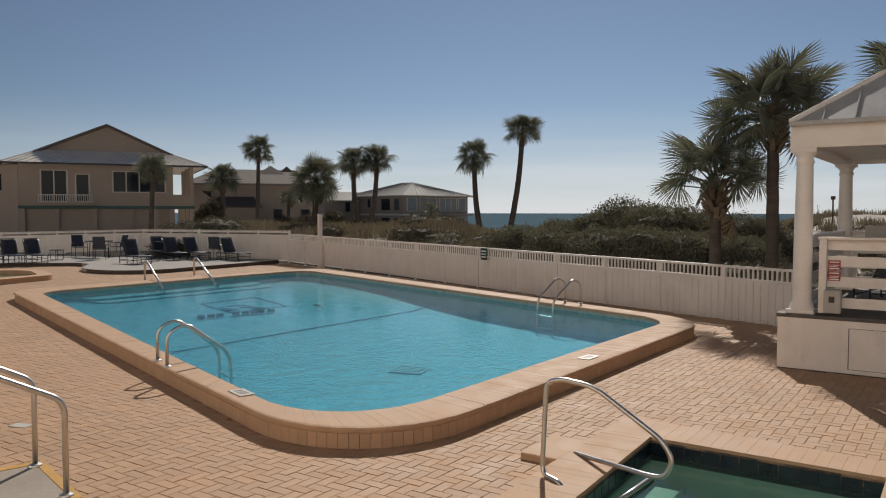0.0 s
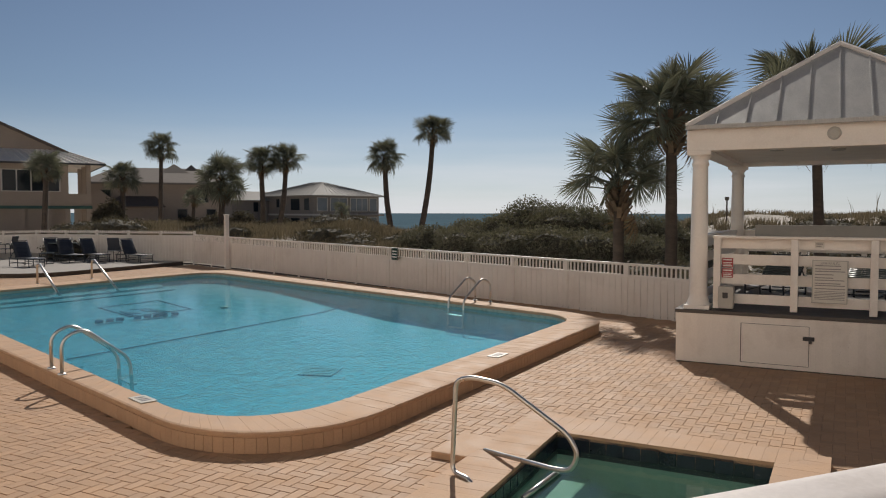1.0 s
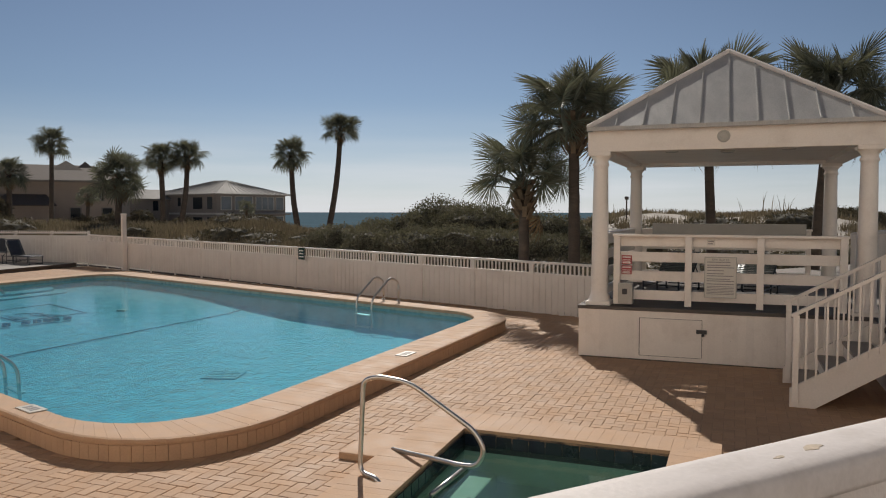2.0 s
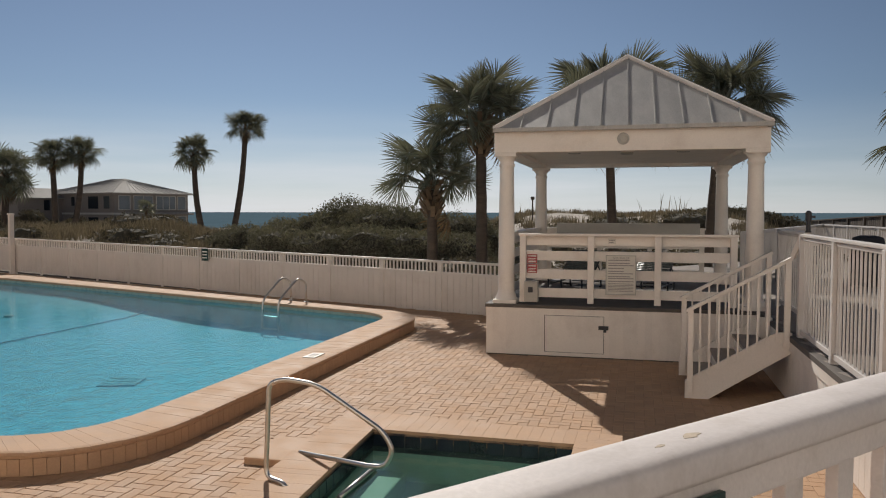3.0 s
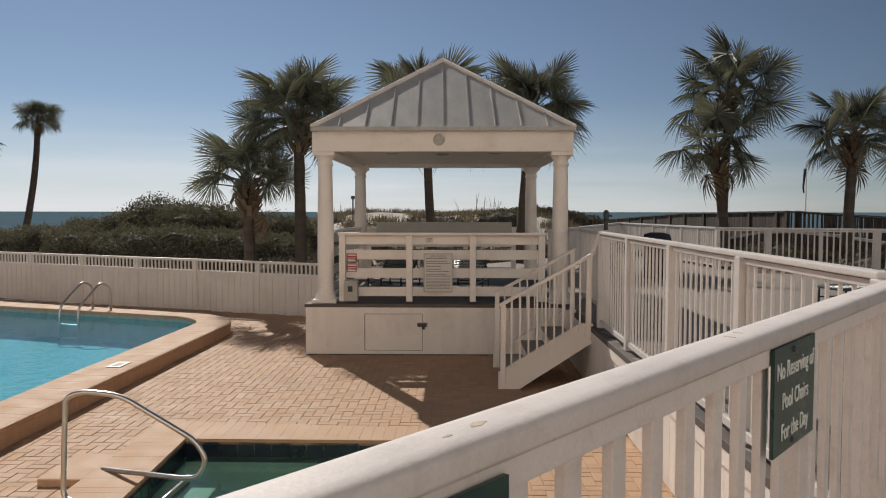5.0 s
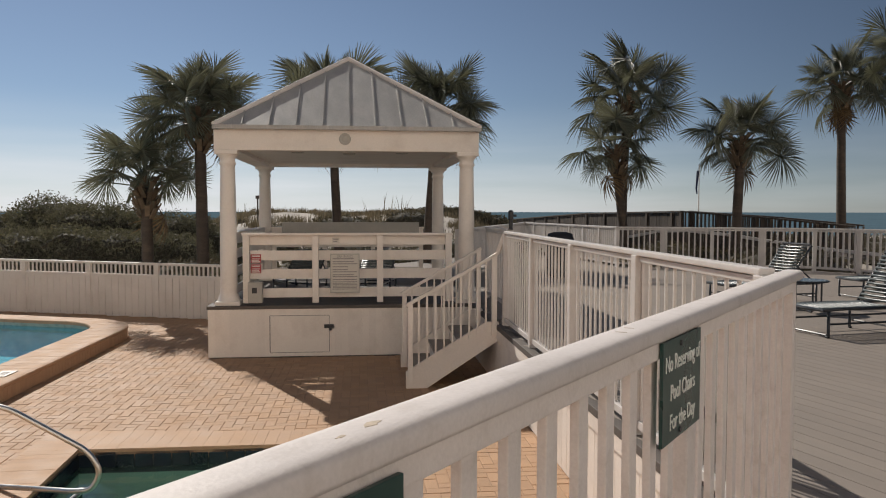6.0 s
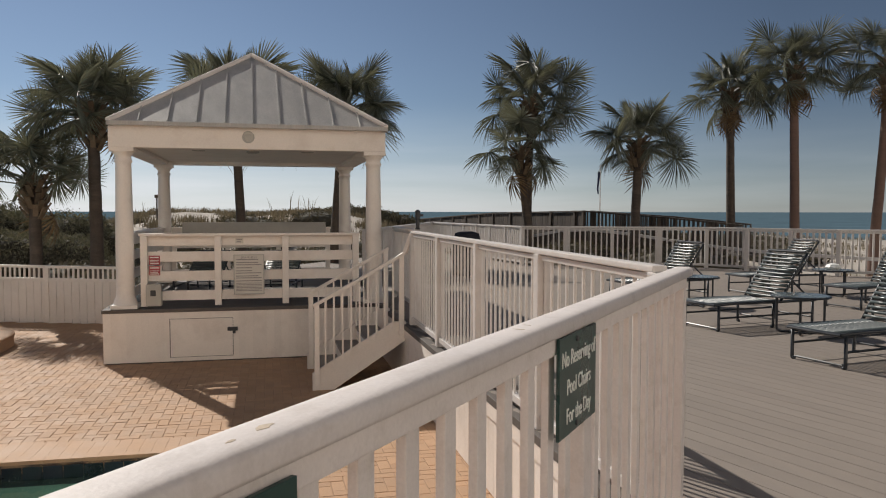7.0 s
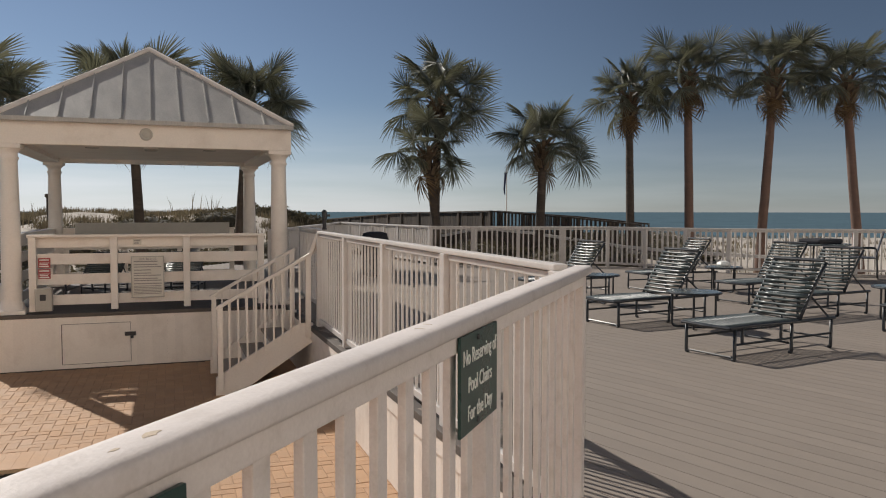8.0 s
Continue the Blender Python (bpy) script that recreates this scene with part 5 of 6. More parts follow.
def lounger(m, strap_mat=None, tilt=57, label="", group="deck loungers", k=1.0):
    """A strapped chaise: tube frame on legs, cross straps, a raised back with a prop."""
    strap_mat = strap_mat or STRAP
    t = thing("sun_lounger", m, label, "lounger", group)
    me, L, B, ca, sa = lounger_meshes(strap_mat, tilt, k)
    zs = 0.30
    for y in (-0.28, 0.28):
        part("side_rail", tube(bmesh.new(), [(0.0, y, zs), (0.3, y, zs + 0.01), (L, y, zs), (1.52, y, zs)], 0.017, 8), LOUNGE_FRAME, t, smooth=True)
        part("back_rail", tube(bmesh.new(), rounded_path([(L, y, zs + 0.01), (L + B * 0.55 * ca, y, zs + B * 0.55 * sa), (L + B * ca + 0.03, y, zs + B * sa - 0.02)], 0.2, 5), 0.016, 8), LOUNGE_FRAME, t, smooth=True)
        part("prop", tube(bmesh.new(), [(L + 0.45 * B * ca, y * 0.92, zs + 0.45 * B * sa), (L + 0.50, y * 0.92, zs)], 0.011, 6), LOUNGE_FRAME, t)
        part("side_stretcher", tube(bmesh.new(), [(0.06, y, 0.15), (1.47, y, 0.15)], 0.012, 6), LOUNGE_FRAME, t)
        for x in (0.06, 0.86, 1.47):
            part("leg", tube(bmesh.new(), rounded_path([(x, y, zs), (x, y, 0.012), (x, y * 0.9, 0.012)], 0.04, 3), 0.016, 8), LOUNGE_FRAME, t, smooth=True)
    for x in (0.06, 0.86, 1.47):
        part("cross_stretcher", tube(bmesh.new(), [(x, -0.25, 0.10 if x > 0.5 else 0.03), (x, 0.25, 0.10 if x > 0.5 else 0.03)], 0.011, 6), LOUNGE_FRAME, t)
    part("foot_bar", tube(bmesh.new(), [(0.0, -0.28, zs), (-0.02, 0, zs), (0.0, 0.28, zs)], 0.017, 8), LOUNGE_FRAME, t)
    part("head_bar", tube(bmesh.new(), [(L + B * ca, -0.28, zs + B * sa), (L + B * ca, 0.28, zs + B * sa)], 0.017, 8), LOUNGE_FRAME, t)
    for i in range(18):
        piece("seat_strap", me["seat_strap"], t, pose(0.03 + i * 0.0545, 0, zs + 0.014))
    for i in range(12):
        s = 0.05 + i * (B - 0.06) / 12
        piece("back_strap", me["seat_strap"], t, pose(L + s * ca - 0.015, 0, zs + 0.012 + s * sa, 0, -tilt + rnd.uniform(-3, 3), 0))
    return t


def side_table(m, label, r=0.30, h=0.42, group="deck tables"):
    t = thing("side_table", m, label, "table", group)
    part("tabletop", lathe(bmesh.new(), [(r - 0.02, h - 0.016), (r, h - 0.008), (r, h + 0.004), (r - 0.02, h + 0.008)], 30), TABLE_TOP, t, "dull dark acrylic top")
    part("rim", tube(bmesh.new(), [(r * math.cos(a), r * math.sin(a), h - 0.006) for a in (2 * math.pi * i / 30 for i in range(31))], 0.013, 6, cap=False), LOUNGE_FRAME, t)
    for i in range(4):
        a = math.pi / 4 + i * math.pi / 2
        c, s = math.cos(a), math.sin(a)
        part("leg", tube(bmesh.new(), rounded_path([(0.24 * c, 0.24 * s, h - 0.01), (0.24 * c, 0.24 * s, 0.012), (0.10 * c, 0.10 * s, 0.012)], 0.05, 3), 0.013, 8), LOUNGE_FRAME, t)
    part("hoop", tube(bmesh.new(), [(0.10 * math.cos(a), 0.10 * math.sin(a), 0.014) for a in (2 * math.pi * i / 14 for i in range(15))], 0.010, 6, cap=False), LOUNGE_FRAME, t)
    return t


LBL = "dark strapped pool lounger with a raised back on the deck"
first = lounger(pose(5.46, 5.30, ZD, 0, 0, 3), label=LBL, k=0.84)
for x, y, a in ((5.86, 7.36, 2), (8.97, 8.22, 3), (8.98, 10.30, -5), (8.38, 5.24, 3), (8.2, 6.80, 2), (6.50, 9.98, 3)):
    copy_thing(first, pose(x, y, ZD, 0, 0, a))
tb = side_table(pose(6.72, 6.70, ZD), "round dark side table between the loungers")
for x, y in ((7.25, 9.12), (10.15, 9.45), (9.45, 6.0)):
    copy_thing(tb, pose(x, y, ZD, 0, 0, rnd.uniform(0, 90)))
inside_l = lounger(GM @ pose(1.0, 1.5, ZD, 0, 0, 80), tilt=30, label="dark strapped lounger standing in the gazebo", group="gazebo loungers")
copy_thing(inside_l, GM @ pose(2.2, 1.3, ZD, 0, 0, 78))
copy_thing(inside_l, GM @ pose(5.0, 4.6, ZD, 0, 0, 70))
copy_thing(inside_l, GM @ pose(6.2, 4.2, ZD, 0, 0, 70))

LBL2 = "navy strapped lounger on the concrete patio"
pl = lounger(pose(-27.68, 18.77, 0.13, 0, 0, 160), STRAP_NAVY, 64, LBL2, "patio loungers", 1.5)
for x, y, a in ((-27.23, 19.42, 160), (-23.07, 20.73, 165), (-24.85, 23.60, 160), (-23.65, 23.08, 158), (-23.0, 23.75, 165), (-21.17, 24.10, 170), (-27.96, 18.12, 160)):
    copy_thing(pl, pose(x, y, 0.13, 0, 0, a))
pt = side_table(pose(-28.3, 20.9, 0.13), "small dark table on the concrete patio", 0.28, 0.42, "patio tables")
copy_thing(pt, pose(-24.19, 22.14, 0.13))


def patio_chair(m, label):
    t = thing("patio_chair", m, label, "chair", "patio chairs")
    part("seat", boxed(-0.24, -0.25, 0.41, 0.24, 0.22, 0.435, bev=0.01), STRAP_NAVY, t)
    part("backrest", box(bmesh.new(), -0.24, 0.0, 0.0, 0.24, 0.02, 0.52, 0.008), STRAP_NAVY, t, m=pose(0, 0.22, 0.45, -14, 0, 0))
    for x in (-0.25, 0.25):
        part("side_frame", tube(bmesh.new(), rounded_path([(x, -0.24, 0), (x, -0.24, 0.62), (x, 0.24, 0.62), (x, 0.27, 0)], 0.06, 4), 0.013, 8), LOUNGE_FRAME, t)
    return t


def round_table(m, label):
    t = thing("round_table", m, label, "table", "patio tables")
    part("tabletop", lathe(bmesh.new(), [(0.55, 0.68), (0.57, 0.69), (0.57, 0.71), (0.55, 0.72)], 28), TABLE_TOP, t)
    for i in range(4):
        a = i * math.pi / 2 + 0.4
        part("leg", tube(bmesh.new(), [(0.4 * math.cos(a), 0.4 * math.sin(a), 0.68), (0.45 * math.cos(a), 0.45 * math.sin(a), 0)], 0.016, 8), LOUNGE_FRAME, t)
    return t


round_table(pose(-28.5, 23.1, 0.13), "round dark dining table on the concrete patio")
pc = patio_chair(pose(-27.3, 22.2, 0.13, 0, 0, 220), "dark sling chair beside a patio table")
for x, y, a in ((-29.5, 22.9, 70), (-28.5, 24.1, 290), (-23.0, 24.45, 200)):
    copy_thing(pc, pose(x, y, 0.13, 0, 0, a))
round_table(pose(-25.7, 24.35, 0.13), "round dark table near the white fence")
# dining set by the seaward railing
round_table(pose(13.75, 10.35, ZD), "round dark table by the seaward railing")
for x, y, a in ((14.75, 10.1, 215),):
    copy_thing(pc, pose(x, y, ZD, 0, 0, a))
cv = thing("covered_stack", pose(13.65, 10.25, ZD + 0.72), "dark folded cover lying on the table", "cover")
part("cloth", boxed(-0.35, -0.25, 0, 0.35, 0.25, 0.10, bev=0.045), COVER_NAVY, cv)
bl = thing("towel", pose(10.2, 9.5, ZD + 0.43), "small crumpled white towel on the side table", "towel")
part("cloth", lathe(bmesh.new(), [(0.10, 0), (0.12, 0.03), (0.09, 0.07), (0.04, 0.09)], 9), SIGN_TEXT, bl)
gr = thing("covered_grill", pose(6.0, 14.8, ZD, 0, 0, -20), "barbecue under a dark weatherproof cover", "grill")
bm = boxed(-0.28, -0.22, 0, 0.28, 0.22, 0.93, bev=0.16)
part("cover", bm, COVER_NAVY, gr, smooth=True)

# ---------------------------------------------------------------- boardwalk over the dunes
def boardwalk():
    t = thing("boardwalk", pose(0, 0, 0), "weathered dark wooden boardwalk ramp climbing over the dune", "boardwalk")
    def run(p, q, solid):
        p, q = Vector(p), Vector(q)
        L = (q - p).length
        n = int(L / (0.2 if solid else 0.16))
        part("handrail", bar(bmesh.new(), p, q, 0.14, 0.05), OLD_WOOD, t)
        for i in range(n + 1):
            c = p.lerp(q, i / n)
            if solid:
                part("board", boxed(-0.09, -0.012, -1.35, 0.09, 0.012, -0.03), OLD_WOOD, t, m=Matrix.Translation(c) @ pose(0, 0, 0, 0, 0, math.degrees(math.atan2((q - p).y, (q - p).x))))
            else:
                part("picket", boxed(-0.022, -0.02, -0.95, 0.022, 0.02, -0.03), OLD_WOOD, t, m=Matrix.Translation(c))
        for i in range(0, n + 1, 9):
            c = p.lerp(q, i / n)
            part("post", boxed(-0.06, -0.06, -2.2, 0.06, 0.06, 0.03), OLD_WOOD, t, m=Matrix.Translation(c))
        part("floor_beam", bar(bmesh.new(), p - Vector((0, 0, 1.02)), q - Vector((0, 0, 1.02)), 1.4 if not solid else 0.08, 0.16), OLD_WOOD, t)
    a = polar(18.6, 46, -0.60)
    b = polar(24.0, 36, -0.14)
    c = polar(30.6, 29, 0.0)
    d = polar(36.4, 27, -0.45)
    e = polar(41.5, 26, -0.98)
    run(a, b, True)
    run(b, c, True)
    run(c, d, False)
    run(d, e, False)
    c2, d2, e2 = (polar(31.2, 31, 0.0), polar(37, 29, -0.40), polar(42, 28, -0.9))
    run(c2, d2, False)
    run(d2, e2, False)
    # lower edge of the walk, its sunlit top put into a pale colour
    low = [polar(26.6, 29, -1.9), polar(29.0, 28, -1.42), polar(31.0, 27.2, -1.36), polar(33.6, 26.4, -1.60), polar(37.0, 25.6, -2.1), polar(40.4, 25.0, -2.55), polar(44.0, 24.5, -2.85), polar(50.0, 24.0, -3.1)]
    for i, (p, q) in enumerate(zip(low, low[1:])):
        part("edge_beam", bar(bmesh.new(), p, q, 0.09, 0.09), RAIL_SIDE, t, "edge beam coloured pale for its sunlit top")
        # boards added for the dark shaded void below, where the walk is highest
        n = int((q - p).length / 0.2) if i < 4 else 0
        for k in range(n):
            g = p.lerp(q, (k + 0.5) / n)
            part("board", boxed(-0.09, -0.012, -1.6, 0.09, 0.012, -0.05), OLD_WOOD, t, m=Matrix.Translation(g) @ pose(0, 0, 0, 0, 0, math.degrees(math.atan2((q - p).y, (q - p).x))))
        part("post", boxed(-0.05, -0.05, -1.4, 0.05, 0.05, -0.03), OLD_WOOD, t, m=Matrix.Translation(q))
    for i in range(40):
        f = i / 39
        p = c.lerp(e, f) - Vector((0, 0, 1.0))
        q = c2.lerp(e2, f) - Vector((0, 0, 1.0))
        part("walk_board", bar(bmesh.new(), p, q, 0.24, 0.03), OLD_WOOD, t)
    return t


boardwalk()

# flagpole, far lamp post
fp = thing("flagpole", Matrix.Translation(polar(31.75, 60, z=0.2)), "white flagpole with a furled dark flag", "flagpole")
part("pole", tube(bmesh.new(), [(0, 0, 0), (0, 0, 5.4)], 0.05, 8, 0.03), WHITE, fp)
part("flag", tube(bmesh.new(), [(-0.10, 0, 4.9), (-0.14, 0.02, 4.3), (-0.22, 0, 3.6), (-0.16, 0, 3.2)], 0.10, 8, 0.05), FLAG_BLUE, fp, "furled dark blue flag")
ll = thing("beach_lamp", Matrix.Translation(polar(-0.1, 36, z=1.1)), "thin dark lamp post among the dunes", "lamp post")
part("pole", tube(bmesh.new(), [(0, 0, -0.3), (0, 0, 1.55)], 0.035, 6), OLD_WOOD, ll)
part("lamp_head", boxed(-0.09, -0.07, 1.55, 0.09, 0.07, 1.70, bev=0.03), OLD_WOOD, ll)

# ---------------------------------------------------------------- houses
def window(parent, x0, x1, z0, z1, y=0.0, panes=1, border=None, glass=None):
    w = part("window", boxed(x0 - 0.07, y - 0.05, z0 - 0.07, x1 + 0.07, y + 0.02, z1 + 0.07), border or SIGN_WHITE, parent)
    for i in range(panes):
        a, b = x0 + (x1 - x0) * i / panes, x0 + (x1 - x0) * (i + 1) / panes
        part("pane", boxed(a + 0.05, y - 0.065, z0, b - 0.05, y - 0.052, z1), glass or WINDOW, w)
    return w


def roof_ribs(parent, corners, n, mat):
    """Raised seams from the eave (corners 0-1) to the upper edge (corners 3-2)."""
    a, b, c, d = (Vector(p) for p in corners)
    up = (b - a).cross(d - a).normalized()
    for i in range(n + 1):
        f = i / n
        p, q = a.lerp(b, f) + up * 0.03, d.lerp(c, f) + up * 0.03
        if (q - p).length > 0.15:
            part("seam", bar(bmesh.new(), p, q, 0.05, 0.06), mat, parent)


def slab(bm, pts, t=0.12):
    pts = [Vector(p) for p in pts]
    n = (pts[1] - pts[0]).cross(pts[2] - pts[0]).normalized()
    if n.z < 0:
        n = -n
    hi = [bm.verts.new(p) for p in pts]
    lo = [bm.verts.new(p - n * t) for p in pts]
    bm.faces.new(hi)
    bm.faces.new(lo[::-1])
    for i in range(len(pts)):
        j = (i + 1) % len(pts)
        bm.faces.new((hi[i], lo[i], lo[j], hi[j]))
    return bm


def house_a():
    m = Matrix.Translation(polar(-50.3, 70, z=0.25)) @ pose(0, 0, 0, 0, 0, 50.3)
    t = thing("house", m, "two-storey tan stucco beach house with pale metal skirt roof", "house", "beach houses")
    # walls: front in pieces round the openings, then sides and back
    part("wall", boxed(-6.7, 0, 2.35, 5.0, 0.3, 5.75), STUCCO, t)
    part("wall", boxed(-6.7, 0.3, -0.2, -6.4, 12, 5.75), STUCCO, t)
    part("wall", boxed(4.75, 0.31, -0.2, 5.0, 12, 5.75), STUCCO, t)
    part("wall", boxed(-6.39, 11.7, -0.2, 4.74, 12, 5.75), STUCCO, t)
    part("wall", boxed(-6.39, 0.34, -0.2, 4.74, 0.60, 2.1), STUCCO, t, "shaded ground-floor wall")
    part("wall", boxed(5.0, 0.0, 2.35, 6.7, 0.2, 3.35), STUCCO, t, "porch parapet")
    part("belt", boxed(-6.75, -0.1, 2.12, 6.75, 0.35, 2.36), TRIM_GREEN, t, "teal belt trim")
    part("porch_floor", boxed(5.0, 0.36, 2.1, 6.7, 8, 2.34), STUCCO, t)
    for x, y in ((6.5, 0.2), (6.5, 4.0), (6.5, 7.8)):
        part("porch_column", boxed(x - 0.18, y - 0.18, -0.2, x + 0.18, y + 0.18, 5.75), STUCCO, t)
    for x in (-6.5, -4.0, -1.2, 1.6, 3.6, 4.9, 5.6):
        part("ground_pier", boxed(x - 0.2, 0.0, -0.2, x + 0.2, 0.3, 2.1), STUCCO, t)
    window(t, 0.25, 4.35, 3.55, 5.2, panes=4)
    window(t, -5.1, -3.2, 2.75, 5.2, panes=2)
    window(t, -2.55, -1.55, 2.75, 4.9, panes=1)
    b = part("balcony", boxed(-5.3, -0.55, 2.4, -1.3, -0.06, 2.55), STUCCO, t)
    part("balcony_rail", boxed(-5.3, -0.56, 3.2, -1.3, -0.5, 3.28), SIGN_WHITE, b)
    bal = finish("baluster", box(bmesh.new(), -0.03, -0.02, 0, 0.03, 0.02, 0.66), SIGN_WHITE)
    for i in range(25):
        piece("baluster", bal, b, pose(-5.25 + i * 0.163, -0.53, 2.552))
    for i in range(3):
        w = part("side_window", boxed(-6.78, 2 + i * 3, 3.8, -6.68, 3.6 + i * 3, 5.0), WINDOW, t)
    w = part("wing_wall", boxed(-9.0, 0, -0.4, 0, 5, 5.7), STUCCO, t, "side wing of the house", pose(-6.75, 0.2, 0, 0, 0, -38))
    for x in (-3.2, -6.0):
        part("wing_window", boxed(x, -0.06, 3.6, x + 1.6, 0.02, 4.9), WINDOW, w)
    for pts in ([(-9.3, -0.9, 5.75), (-0.4, -0.9, 5.75), (-2.0, 2.4, 6.1), (-9.3, 2.4, 6.1)], [(-9.3, 5.9, 5.75), (-0.4, 5.9, 5.75), (-2.0, 2.4, 6.1), (-9.3, 2.4, 6.1)]):
        part("wing_roof", slab(bmesh.new(), pts), ROOF_TAN, w, "pale metal roof of the side wing")
    part("wing_gutter", bar(bmesh.new(), (-9.3, -0.92, 5.68), (-0.6, -0.92, 5.68), 0.14, 0.14), DARK_PLASTIC, w, "dark gutter")
    # skirt roof
    ze, zu = 5.80, 7.0
    E_ = [(-7.9, -1.0), (7.7, -1.0), (7.7, 13), (-7.9, 13)]
    I_ = [(-5.3, 1.8), (4.7, 1.8), (4.7, 10.5), (-5.3, 10.5)]
    for i in range(4):
        j = (i + 1) % 4
        pts = [(*E_[i], ze), (*E_[j], ze), (*I_[j], zu), (*I_[i], zu)]
        r = part("roof_skirt", slab(bmesh.new(), pts), ROOF_TAN, t, "pale ribbed metal skirt roof")
        roof_ribs(r, pts, 26, ROOF_TAN)
        part("gutter", bar(bmesh.new(), (*E_[i], ze - 0.06), (*E_[j], ze - 0.06), 0.14, 0.14), DARK_PLASTIC, r, "dark gutter")
    # gable
    bm = bmesh.new()
    tri = [(-5.3, 7.0), (4.7, 7.0), (-0.15, 9.15)]
    a = [bm.verts.new((x, 1.8, z)) for x, z in tri]
    c = [bm.verts.new((x, 10.5, z)) for x, z in tri]
    bm.faces.new(a)
    bm.faces.new(c[::-1])
    for i in range(3):
        j = (i + 1) % 3
        bm.faces.new((a[i], c[i], c[j], a[j]))
    part("gable", bm, STUCCO, t)
    for x in (-5.9, 5.3):
        pts = [(x, 1.3, 6.8), (x, 11, 6.8), (-0.15, 11, 9.3), (-0.15, 1.3, 9.3)]
        part("roof_slope", slab(bmesh.new(), pts, 0.2), ROOF_DARK, t, "dark main roof slope")
    return t


def house_mid():
    m = Matrix.Translation(polar(-40, 88, z=-0.2)) @ pose(0, 0, 0, 0, 0, 40)
    t = thing("house", m, "two-storey tan house with a brown hipped roof and two small gables", "house", "beach houses")
    part("wall", boxed(-7.6, 0, -0.5, 5.6, 10, 5.55), STUCCO, t)
    for x0, x1, z0, z1 in ((-3.6, -2.6, 0.5, 2.0), (1.0, 2.0, 1.0, 2.6), (4.0, 5.0, 1.0, 2.6), (3.0, 4.2, 3.4, 4.8), (-6.6, -5.6, 3.2, 4.6)):
        window(t, x0, x1, z0, z1, border=STUCCO_B)
    e0, e1, f0, f1, ze, zr = -8.5, 6.3, -0.7, 10.7, 5.45, 7.25
    r0, r1 = (-5.4, 4.6, zr), (3.4, 4.6, zr)
    c = [(e0, f0, ze), (e1, f0, ze), (e1, f1, ze), (e0, f1, ze)]
    for pts in ([c[0], c[1], r1, r0], [c[2], c[3], r0, r1], [c[3], c[0], r0], [c[1], c[2], r1]):
        part("roof_slope", slab(bmesh.new(), pts), ROOF_DARK, t, "brown shingle slope")
    part("fascia_board", bar(bmesh.new(), (e0, f0, ze - 0.1), (e1, f0, ze - 0.1), 0.08, 0.22), STUCCO_B, t)
    # two small gables rising out of the front slope
    for x, y, w, zt in ((0.75, 2.2, 2.1, 7.75), (2.6, 2.9, 1.5, 7.70)):
        sq = [(x - w, y, 6.3), (x + w, y, 6.3), (x + w, y + 2.4 * w, 6.3), (x - w, y + 2.4 * w, 6.3)]
        for i in range(4):
            part("small_hip", slab(bmesh.new(), [sq[i], sq[(i + 1) % 4], (x, y + 1.2 * w, zt)]), ROOF_DARK, t, "small brown hip rising from the roof")
    part("porch_wall", boxed(-5.4, -2.0, -0.5, -0.7, -0.02, 2.9), STUCCO, t)
    part("porch_roof", slab(bmesh.new(), [(-5.9, -2.5, 2.9), (-0.2, -2.5, 2.9), (-1.2, 0, 4.0), (-4.8, 0, 4.0)]), ROOF_DARK, t)
    bm = bmesh.new()
    tri = [(-8.6, -0.5), (-4.6, -0.5), (-4.6, 3.0), (-6.6, 4.6), (-8.6, 3.4)]
    a = [bm.verts.new((px, -1.2, z)) for px, z in tri]
    d = [bm.verts.new((px, -0.02, z)) for px, z in tri]
    bm.faces.new(a)
    bm.faces.new(d[::-1])
    for i in range(5):
        j = (i + 1) % 5
        bm.faces.new((a[i], d[i], d[j], a[j]))
    part("gabled_bay", bm, STUCCO, t, "projecting stucco bay with a gabled top")
    return t


